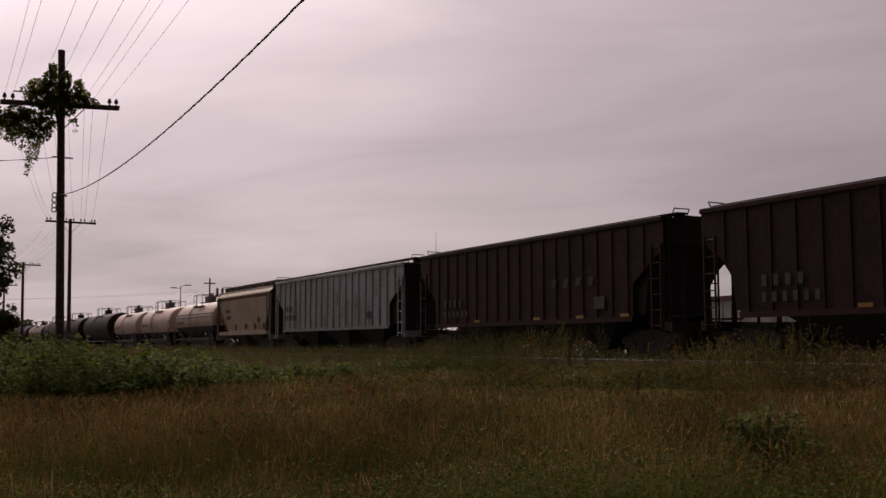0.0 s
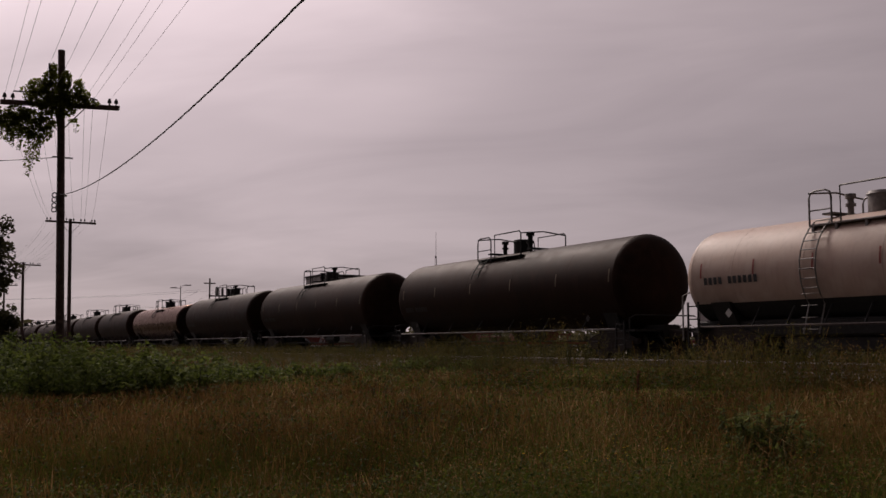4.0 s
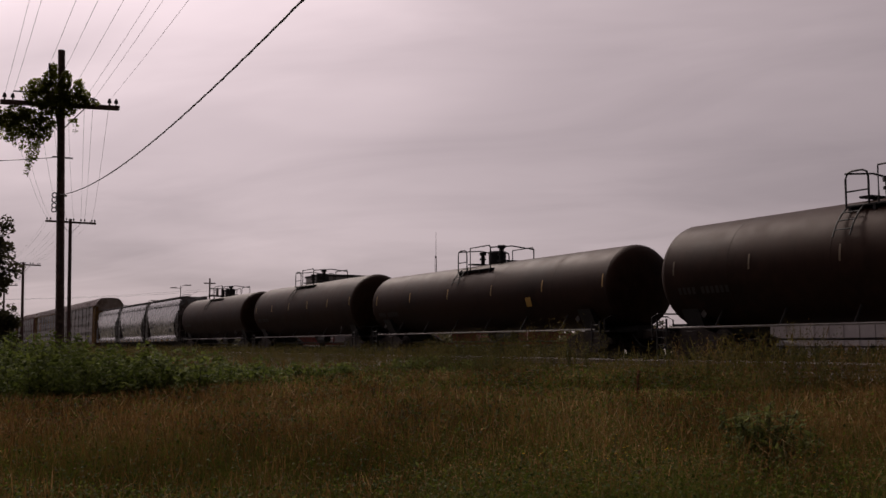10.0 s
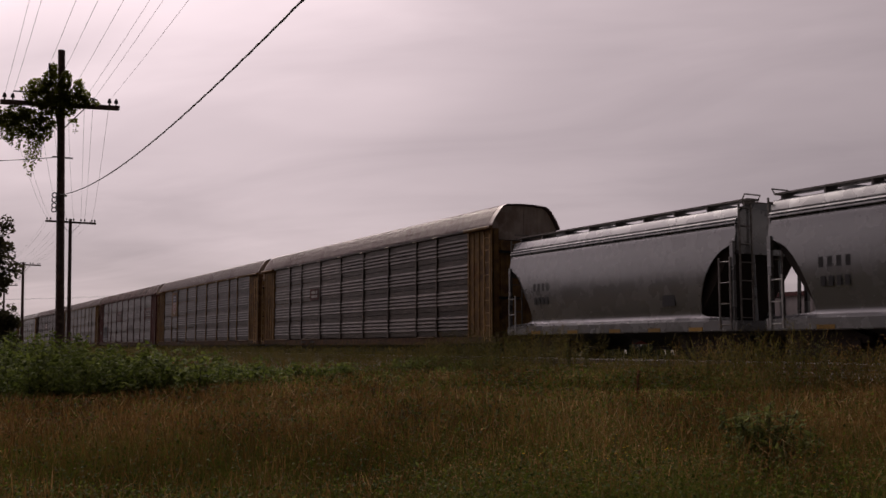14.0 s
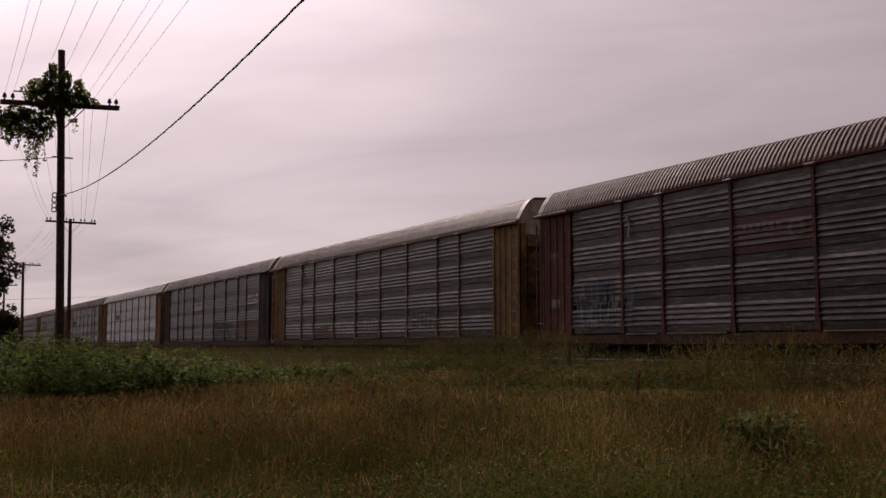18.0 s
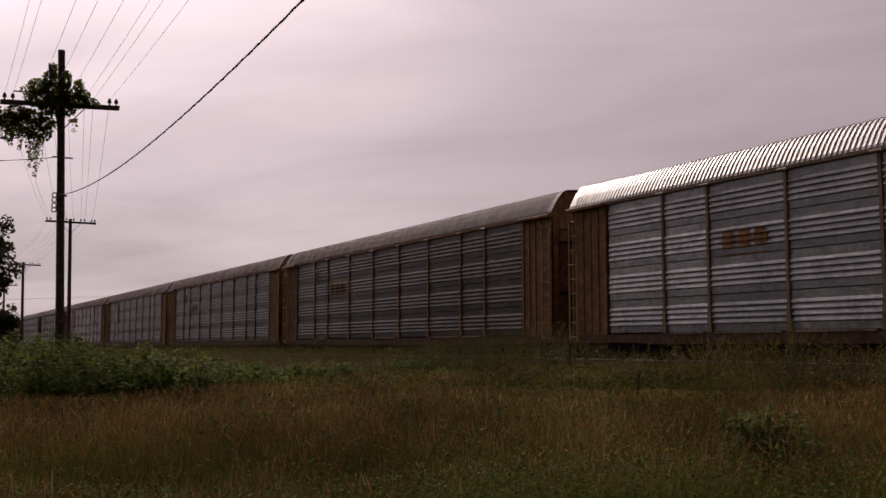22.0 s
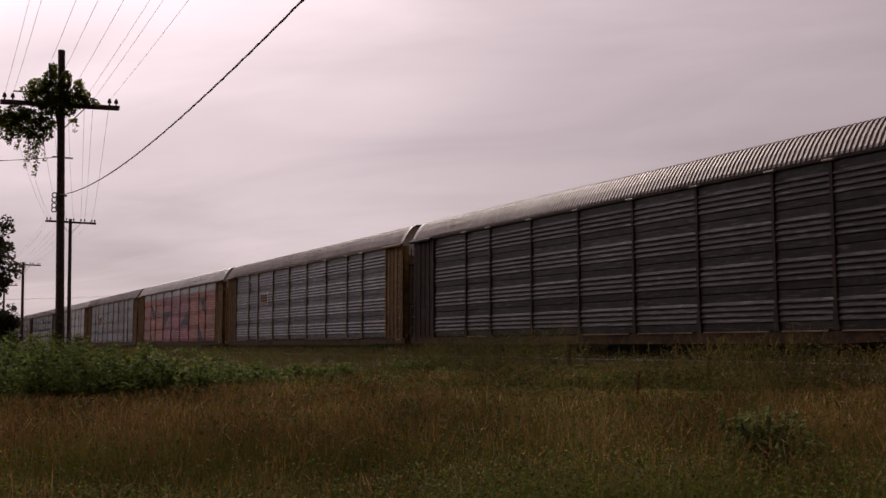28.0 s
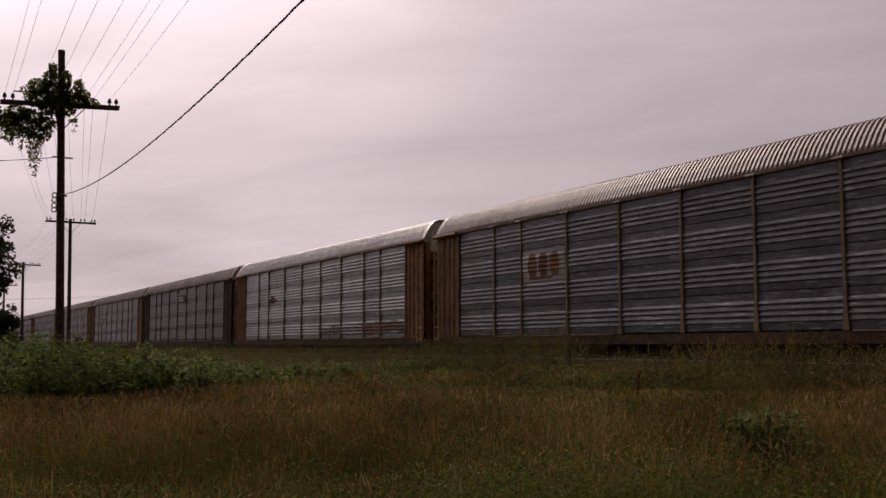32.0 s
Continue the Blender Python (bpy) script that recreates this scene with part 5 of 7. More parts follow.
def wires():
    x1, y1, top1 = -28.65, 3.65, 9.52
    for w in PINS[:-1]:
        for (xa, ya, ta, _, _, aa), (xb, yb, tb, _, _, ab), sag in ((POLES[0], POLES[4], 0.52), (POLES[0], POLES[1], 0.45), (POLES[1], POLES[2], 0.4), (POLES[2], POLES[3], 0.4)):
            span((xa + 0.155, ya + w, ta - aa + 0.2 + (w * TILT if xa == POLES[0][0] else 0.0)), (xb + 0.155, yb + w, tb - ab + 0.2), sag, 0.0038 if xb > 0 else 0.0050, WIRE_PALE, "line_wire", "thin grey line wire sagging between the poles")
    # the heavy twisted cable: a carrier strand with another wound round it
    a, b = Vector((-28.62, 3.74, 5.58)), Vector((14.6, 1.9, 6.25))
    pts, wound = [], []
    n = 760
    for i in range(n + 1):
        k = i / n
        p = a.lerp(b, k) - Vector((0, 0, 4 * 1.54 * k * (1 - k)))
        pts.append(p)
        t = k * 43 / 0.55 * 2 * math.pi
        wound.append(p + Vector((0, math.cos(t), math.sin(t))) * 0.007)
    cable = thing("service_cable", "heavy black twisted service cable hanging in a curve", "cable")
    part("carrier_strand", Geo().tube(pts[::8], 0.0095, 6), WIRE, cable)
    part("wound_strand", Geo().tube(wound, 0.0065, 5), WIRE, cable)
    # side drop to the left at mid height, with its little arm
    drop = thing("side_wire", "dark wire leading off from the pole", "wire", "wires of the pole line")
    part("bracket_arm", Geo().cyl((-28.7, 3.52, 6.62), (-28.7, 4.05, 6.62), 0.022, n=6), WIRE, drop)
    q = [Vector((-28.7, 3.55, 6.60)).lerp(Vector((-24.0, -10.0, 6.1)), i / 20) - Vector((0, 0, 2.6 * (i / 20) * (1 - i / 20))) for i in range(21)]
    part("conductor", Geo().tube(q, 0.012, 5), WIRE, drop)
    # coiled connections on the pole shaft
    fit = thing("cable_clamp", "coiled cable ends and clamps on the pole shaft", "cable clamp")
    for j, z in enumerate((5.56, 5.43, 5.28, 5.16)):
        ring = [(-28.60 + 0.05 * math.sin(t), 3.60 + 0.060 * math.cos(t), z + 0.060 * math.sin(t)) for t in np.linspace(0, 2 * math.pi, 13)]
        part("coil", Geo().tube(ring, 0.016, 5), WIRE, fit)
    part("riser", Geo().tube([(-28.5, 3.68, 5.6), (-28.47, 3.71, 5.0), (-28.44, 3.74, 4.2), (-28.41, 3.77, 3.4)], 0.018, 5), WIRE, fit)
    part("clamp", Geo().cyl((-28.6, 3.66, 5.58), (-28.6, 3.92, 5.56), 0.03, n=8), WIRE, fit)


wires()


# ---- plants ----
NP = np.random.default_rng(7)


def fast_mesh(name, verts, faces4, faces3, mat):
    """A mesh from arrays: verts (n, 3), quads (k, 4), triangles (m, 3)."""
    me = bpy.data.meshes.new(name)
    me.vertices.add(len(verts))
    me.vertices.foreach_set("co", verts.astype(np.float32).ravel())
    loops = np.concatenate([faces4.ravel(), faces3.ravel()]).astype(np.int32)
    sizes = np.concatenate([np.full(len(faces4), 4), np.full(len(faces3), 3)]).astype(np.int32)
    me.loops.add(len(loops))
    me.loops.foreach_set("vertex_index", loops)
    me.polygons.add(len(sizes))
    me.polygons.foreach_set("loop_start", np.concatenate([[0], np.cumsum(sizes)[:-1]]).astype(np.int32))
    me.materials.append(mat)
    me.update(calc_edges=True)
    return me


def ground_heights(x, y):
    k = np.clip((y - 12) / 7.0, 0, 1)
    z = 0.62 * k * k * (3 - 2 * k)
    return z + np.where(y < 18, 0.05 * np.sin(x * 0.7 + y * 0.4) * np.sin(y * 0.9 - x * 0.23), 0)


def blades(x, y, h, w, lean, head=0.0):
    """Bent blades on the ground; head > 0 gives each a seed head of that share of its height."""
    n = len(x)
    z = ground_heights(x, y) - 0.02
    a = NP.uniform(0, 2 * np.pi, n)
    face = NP.uniform(0, np.pi, n)
    base = np.stack([x, y, z], 1)
    bend = np.stack([np.cos(a) * lean * h, np.sin(a) * lean * h, np.zeros(n)], 1)
    side = np.stack([np.cos(face), np.sin(face), np.zeros(n)], 1) * (w / 2)[:, None]
    up = np.stack([np.zeros(n), np.zeros(n), h], 1)
    mid = base + bend * 0.28 + up * 0.55
    tip = base + bend + up
    if not head:
        v = np.stack([base - side, base + side, mid + side * 0.8, mid - side * 0.8, tip], 1).reshape(-1, 3)
        o = np.arange(n)[:, None] * 5
        return v, o + np.array([[0, 1, 2, 3]]), o + np.array([[3, 2, 4]])
    neck = base + bend * (1 - head) ** 2 + up * (1 - head)
    wide = neck * 0.6 + tip * 0.4
    v = np.stack([base - side * 0.5, base + side * 0.5, neck + side * 0.35, neck - side * 0.35, wide + side * 2.1, wide - side * 2.1, tip], 1).reshape(-1, 3)
    o = np.arange(n)[:, None] * 7
    quads = np.concatenate([o + np.array([[0, 1, 2, 3]]), o + np.array([[3, 2, 4, 5]])])
    return v, quads, o + np.array([[5, 4, 6]])


def scatter(n, r0, r1, a0, a1, power=1.0):
    """Points in a sector of the field round the origin; a: degrees from the -X axis towards +Y."""
    r = np.sqrt(NP.uniform(0, 1, n) ** power * (r1 ** 2 - r0 ** 2) + r0 ** 2)
    t = np.radians(NP.uniform(a0, a1, n))
    return -r * np.cos(t), r * np.sin(t), r


def patchy(x, y, scale, seed):
    """Smooth noise from 0 to 1 over the plan."""
    out = np.zeros(len(x))
    rng = np.random.default_rng(seed)
    for k in range(6):
        t, f, p = rng.uniform(0, 2 * np.pi), scale * rng.uniform(0.6, 1.8), rng.uniform(0, 6.28)
        out += np.sin((x * np.cos(t) + y * np.sin(t)) * f + p)
    return 0.5 + out / 7.0


def layer(name, label, mat, rings, keep, height, width, lean, head=0.0):
    vs, qs, ts, off = [], [], [], 0
    for n, r0, r1 in rings:
        x, y, r = scatter(n, r0, r1, -3.0, 60.0)
        ok = (y < 18.3) & (NP.uniform(0, 1, n) < keep(x, y))
        x, y, r = x[ok], y[ok], r[ok]
        h = height(x, y) * NP.uniform(0.7, 1.2, len(x)) * (1 - 0.36 * np.clip((y - 13.5) / 3.5, 0, 1))
        w = width * np.clip(r / 11.0, 0.8, 2.2) * NP.uniform(0.7, 1.4, len(x))
        v, q, t = blades(x, y, h, w, NP.uniform(lean[0], lean[1], len(x)), head)
        vs.append(v), qs.append(q + off), ts.append(t + off)
        off += len(v)
    ob = new(name, fast_mesh(name, np.concatenate(vs), np.concatenate(qs), np.concatenate(ts), mat))
    return tagged(ob, label, "grass", kind="stuff")


GRASS_GREEN = leaf_material("grass_green", [(0.014, 0.023, 0.003), (0.039, 0.053, 0.008), (0.076, 0.090, 0.014), (0.135, 0.137, 0.034)], patch=0.6)
GRASS_DRY = leaf_material("grass_dry", [(0.038, 0.020, 0.007), (0.088, 0.046, 0.014), (0.150, 0.084, 0.028), (0.29, 0.187, 0.079)], patch=0.6)
GRASS_STRAW = leaf_material("grass_straw", [(0.16, 0.10, 0.045), (0.26, 0.18, 0.085), (0.36, 0.27, 0.14)], patch=0.6)
LEAF_BUSH = leaf_material("bush_leaf", [(0.030, 0.046, 0.009), (0.066, 0.088, 0.017), (0.114, 0.138, 0.029), (0.178, 0.198, 0.050)], patch=0.6)
LEAF_VINE = leaf_material("vine_leaf", [(0.050, 0.056, 0.012), (0.10, 0.108, 0.022), (0.17, 0.185, 0.036), (0.24, 0.25, 0.06)], through=0.6, patch=1.2)
LEAF_TREE = leaf_material("tree_leaf", [(0.030, 0.030, 0.014), (0.055, 0.050, 0.026), (0.095, 0.085, 0.045)], through=0.45, patch=0.5)
LEAF_OLIVE = leaf_material("olive_leaf", [(0.034, 0.036, 0.009), (0.062, 0.060, 0.015), (0.10, 0.092, 0.026)], patch=0.6)
WEED_GREEN = leaf_material("weed_leaf", [(0.050, 0.062, 0.016), (0.094, 0.108, 0.030), (0.17, 0.18, 0.062)], patch=1.0)
FLOWER_YELLOW = leaf_material("yellow_flower", [(0.30, 0.17, 0.01), (0.48, 0.30, 0.02), (0.60, 0.42, 0.05)], patch=1.0)
SEED_BROWN = leaf_material("seed_brown", [(0.055, 0.018, 0.010), (0.085, 0.030, 0.016), (0.12, 0.05, 0.025)], patch=1.0)
STEM = material("plant_stem", (0.055, 0.058, 0.020), 0.8, bump=0)
BARK = material("bark", (0.05, 0.038, 0.030), 0.9, grain=12, bump=0.02)


def herbs(name, label, mat, n, seed, size):
    """Small leaves floating in the upper part of the sward, finer near by."""
    x, y, r = scatter(n, 6.0, 36.0, -3.0, 60.0, 1.5)
    ok = (y < 18.2) & (NP.uniform(0, 1, n) < np.clip(1.5 * patchy(x, y, 0.5, seed) - 0.1, 0.1, 1))
    x, y, r = x[ok], y[ok], r[ok]
    z = ground_heights(x, y) + (1 - 0.36 * np.clip((y - 13.5) / 3.5, 0, 1)) * (0.25 + 0.42 * NP.uniform(0, 1, len(x)) ** 0.8) * (0.80 + 0.45 * patchy(x, y, 0.8, 5))
    v, q4, t3 = leaf_cloud([(0, 0, 0)], [(0.001, 0.001, 0.001)], [len(x)], size)
    v = v.reshape(-1, 4, 3) * np.clip(r / 10.0, 0.8, 2.4)[:, None, None] + np.stack([x, y, z], 1)[:, None, :]
    tagged(new(name, fast_mesh(name, v.reshape(-1, 3), q4, t3, mat)), label, "grass", kind="stuff")


def meadow():
    near = lambda n: [(n, 6.0, 12.0), (int(n * 0.75), 12.0, 16.0), (int(n * 0.72), 16.0, 20.0), (int(n * 0.85), 20.0, 26.0), (int(n * 0.85), 26.0, 34.0), (int(n * 0.35), 34.0, 60.0)]
    green = lambda x, y: np.clip(0.52 + 0.22 * np.clip((np.degrees(np.arctan2(y, -x)) - 22) / 10, 0, 1) + 0.9 * (patchy(x, y, 0.35, 3) - 0.4) + 0.75 * np.clip((11.0 - np.hypot(x, y)) / 4, 0, 1) * np.clip((np.degrees(np.arctan2(y, -x)) - 17) / 14, 0.15, 1), 0.12, 1)
    dry = lambda x, y: (1 - 0.35 * np.clip((np.degrees(np.arctan2(y, -x)) - 24) / 8, 0, 1)) * np.clip(1.05 - 0.8 * patchy(x, y, 0.35, 3), 0.15, 1) * np.clip(1.1 - 0.9 * np.clip((11.5 - np.hypot(x, y)) / 4, 0, 1) * np.clip((np.degrees(np.arctan2(y, -x)) - 17) / 14, 0.1, 1), 0.3, 1)
    rise = lambda x, y: 0.80 + 0.45 * patchy(x, y, 0.8, 5)
    layer("undergrass", "dense green undergrowth of meadow grass", GRASS_GREEN, near(60000), green, lambda x, y: 0.50 * rise(x, y), 0.0042, (0.05, 0.7))
    layer("dry_undergrass", "matted reddish brown dry meadow grass", GRASS_DRY, near(40000), dry, lambda x, y: 0.50 * rise(x, y), 0.0034, (0.05, 0.55))
    layer("seed_grass", "tall reddish brown grass with ripe seed heads", GRASS_DRY, near(26000), dry, lambda x, y: 0.66 * rise(x, y), 0.0036, (0.03, 0.4), 0.26)
    layer("straw_grass", "scattered pale straw stalks among the grass", GRASS_STRAW, near(1000), dry, lambda x, y: 0.66 * rise(x, y), 0.0035, (0.1, 1.2), 0.2)
    herbs("meadow_herbs", "small green leaves of herbs all through the grass", GRASS_GREEN, 210000, 3, 0.030)
    herbs("seed_fluff", "loose brown seed heads over the grass", GRASS_DRY, 150000, 4, 0.022)
    # a thinner cover on the rest of the field round about
    n = 32000
    x, y = NP.uniform(-90, 20, n), NP.uniform(-22, 18.2, n)
    ok = (np.hypot(x, y) > 5) & ((y < -0.5) | (np.hypot(x, y) > 40) | (x > -4))
    x, y = x[ok], y[ok]
    v, q, t = blades(x, y, NP.uniform(0.35, 0.75, len(x)), NP.uniform(0.02, 0.05, len(x)), NP.uniform(0.1, 0.6, len(x)))
    tagged(new("field_grass", fast_mesh("field_grass", v, q, t, GRASS_DRY)), "rough grass on the open field", "grass", kind="stuff")
    # the sward close round the place where the camera stands
    for name, mat, n, label in (("near_green_grass", GRASS_GREEN, 15000, "green meadow grass underfoot"), ("near_dry_grass", GRASS_DRY, 12000, "dry brown meadow grass underfoot")):
        r, a = np.sqrt(NP.uniform(0.35, 46.0, n)), NP.uniform(0, 2 * np.pi, n)
        v, q, t = blades(r * np.cos(a), r * np.sin(a), NP.uniform(0.25, 0.5, n), NP.uniform(0.004, 0.008, n), NP.uniform(0.1, 0.8, n))
        tagged(new(name, fast_mesh(name, v, q, t, mat)), label, "grass", kind="stuff")
    # the bank beside the track carries taller weeds
    rng = np.random.default_rng(23)
    def bank(n):
        x, y = -(2 + 126 * rng.uniform(0, 1, n) ** 1.35), np.clip(rng.normal(17.0, 1.15, n), 13.2, 18.8)
        gap = np.clip((x + 24.5) / 1.5, 0, 1) * np.clip((-18.3 - x) / 1.0, 0, 1)
        tall = 1.34 + 0.14 * np.exp(-((x + 27.0) / 3.0) ** 2) - 0.52 * gap + 0.32 * np.exp(-((x + 16.2) / 0.5) ** 2) - 0.22 * np.clip((x + 15.5) / 2.0, 0, 1) - 0.28 * np.clip((-31.0 - x) / 4.0, 0, 1)
        return x, y, rng.uniform(0.62, 1.14, n) * tall * (0.70 + 0.5 * patchy(x, y, 0.9, 9))
    olive = leaf_material("bank_weeds", [(0.030, 0.030, 0.008), (0.056, 0.050, 0.013), (0.092, 0.076, 0.021), (0.14, 0.105, 0.035)])
    ripe = leaf_material("bank_grass", [(0.05, 0.028, 0.011), (0.09, 0.052, 0.018), (0.14, 0.084, 0.030), (0.21, 0.14, 0.055)])
    for name, mat, n, side, label in (("bank_weeds", olive, 5600, 1, "feathery olive weeds on the railway bank"), ("bank_grass", ripe, 3600, -1, "ripe reddish brown plumed grass on the railway bank")):
        x, y, h = bank(n)
        ok = side * (rng.uniform(-22.0, -6.0, n) - x) > 0
        x, y, h = x[ok], y[ok], h[ok]
        z = ground_heights(x, y)
        near = np.clip(np.hypot(x, y) / 24.0, 0.8, 2.0)
        v, q4, t3 = leaf_cloud(np.stack([x, y, z + h * 0.56], 1), np.stack([0.15 * near, 0.15 * near, h * 0.46], 1), [44] * len(x), 0.060, 1.0, 0.17)
        tagged(new(name, fast_mesh(name, v, q4, t3, mat)), label, "weeds", kind="stuff")
    for name, mat, n, label in (("bank_stalks", olive, 5000, "thin green stalks on the railway bank"), ("bank_straw", ripe, 1800, "thin brown stalks on the railway bank")):
        x, y, h = bank(n)
        v, q, t = blades(x, y, h * 0.92, rng.uniform(0.005, 0.009, n), rng.uniform(0.05, 0.5, n), 0.3)
        tagged(new(name, fast_mesh(name, v, q, t, mat)), label, "weeds", kind="stuff")
    # rank weeds on the far side of the track, shade painted into their tones
    n = 14000
    x, y = -NP.uniform(-5, 190, n), NP.uniform(25.4, 31.0, n)
    v, q, t = blades(x, y, NP.uniform(0.4, 1.05, n), NP.uniform(0.04, 0.09, n), NP.uniform(0.05, 0.4, n), 0.35)
    v[:, 2] -= 0.05
    tagged(new("far_bank_weeds", fast_mesh("far_bank_weeds", v, q, t, leaf_material("far_weed_shade", [(0.010, 0.012, 0.005), (0.020, 0.021, 0.009), (0.034, 0.033, 0.014)]))), "rank weeds on the far side of the track, toned dark as shade", "weeds", kind="stuff")


def leaf_cloud(centres, radii, counts, size, flat=0.6, narrow=0.40):
    """Small pointed leaves strewn in ellipsoids; returns arrays for fast_mesh."""
    ps = []
    for c, r, n in zip(centres, radii, counts):
        d = NP.normal(0, 1, (n, 3))
        d /= np.linalg.norm(d, axis=1)[:, None]
        ps.append(np.array(c) + d * np.array(r) * (NP.uniform(0.25, 1.0, n) ** 0.5)[:, None])
    p = np.concatenate(ps)
    n = len(p)
    a, b = NP.uniform(0, 2 * np.pi, n), NP.normal(0, flat, n)
    s = size * NP.uniform(0.6, 1.35, n)
    long = np.stack([np.cos(a) * np.cos(b), np.sin(a) * np.cos(b), np.sin(b) - 0.35], 1)
    long /= np.linalg.norm(long, axis=1)[:, None]
    c = NP.uniform(-0.9, 0.9, n)
    side = np.stack([-np.sin(a), np.cos(a), c], 1)
    side /= np.linalg.norm(side, axis=1)[:, None]
    fold = np.cross(long, side) * (s * 0.10)[:, None]
    long, side = long * s[:, None], side * (s * narrow)[:, None]
    v = np.stack([p - long * 0.5, p + side - fold, p + long * 0.5, p - side - fold], 1).reshape(-1, 3)
    o = np.arange(n)[:, None] * 4
    return v, np.zeros((0, 4), int), np.concatenate([o + np.array([[0, 1, 2]]), o + np.array([[0, 2, 3]])])


def brush():
    """The green thicket at the foot of the poles: many leafy shrubs grown together."""
    rng = np.random.default_rng(21)
    k = 0
    for i in range(165):
        t = radians(rng.uniform(1.5, 33.0) if i % 3 else rng.uniform(1.5, 14.0))
        r = rng.uniform(20.0, 30.0) + 6.0 * max(0, math.degrees(t) - 14) / 10
        x, y = -r * math.cos(t), r * math.sin(t)
        fade = 1.0 - 0.46 * max(0.0, math.degrees(t) - 9.0) / 15.0
        h = (0.62 + 0.85 * rng.random() ** 1.8 + 0.30 * float(patchy(np.array([x]), np.array([y]), 0.9, 14)[0])) * fade
        z = float(ground_heights(np.array([x]), np.array([y]))[0])
        shrub = thing("shrub", "low leafy green shrub in the thicket by the poles", "shrub", "shrubs of the thicket", at=(x, y, z - 0.03))
        cs, g = [], Geo()
        for j in range(11):
            w, q = 0.85 * rng.random() ** 0.6, rng.uniform(0, 6.28)
            hh = h * rng.uniform(0.62, 1.12)
            top = Vector((w * math.cos(q), w * math.sin(q), hh))
            foot = Vector((top.x * 0.75, top.y * 0.75, 0))
            g.tube([foot, foot.lerp(top, 0.45) + Vector((0.02, 0.02, 0)), foot.lerp(top, 0.88)], 0.008, 4)
            cs += [tuple(foot.lerp(top, f)) for f in np.linspace(0.12, 1.0, 9)]
        v, q4, t3 = leaf_cloud(cs, [(0.20, 0.20, 0.11)] * len(cs), [14] * len(cs), 0.098, 0.5)
        part("foliage", fast_mesh("foliage", v, q4, t3, LEAF_BUSH), None, shrub)
        part("stem", g, STEM, shrub)


def leafy_weed(name, label, x, y, stalks, h, leaf, spread, mat, seed):
    """A clump of upright stalks with narrow leaves all along."""
    rng = np.random.default_rng(seed)
    z = float(ground_heights(np.array([x]), np.array([y]))[0])
    weed = thing(name, label, "weed", at=(x, y, z - 0.02))
    for i in range(stalks):
        a, s = rng.uniform(0, 6.28), spread * rng.random() ** 0.6
        hh = h * rng.uniform(0.72, 1.08)
        foot, top = Vector((s * 0.4 * math.cos(a), s * 0.4 * math.sin(a), 0)), Vector((s * math.cos(a), s * math.sin(a), hh))
        part("stalk", Geo().tube([foot, foot.lerp(top, 0.5) + Vector((0, 0, 0.03)), top], 0.0042, 5), STEM, weed)
        k = int(25 * hh)
        cs = [foot.lerp(top, 0.18 + 0.84 * j / k) for j in range(k)]
        v, q4, t3 = leaf_cloud([tuple(c) for c in cs], [(0.05, 0.05, 0.02)] * k, [2] * k, leaf, 0.35, 0.19)
        part("leaves", fast_mesh("leaves", v, q4, t3, mat), None, weed)
    return weed


def bloom_mesh():
    """One small open flower: a ring of seven joined petals."""
    vs, fs = [(0, 0, 0)], []
    for i in range(7):
        a = 2 * math.pi * i / 7
        for r, z, d in ((0.010, 0.004, -0.45), (0.021, 0.010, 0.0), (0.010, 0.004, 0.45)):
            vs.append((r * math.cos(a + d), r * math.sin(a + d), z))
        fs.append((0, 1 + 3 * i, 2 + 3 * i, 3 + 3 * i))
    return Geo().add(vs, fs).mesh("bloom", FLOWER_YELLOW)


BLOOM = bloom_mesh()


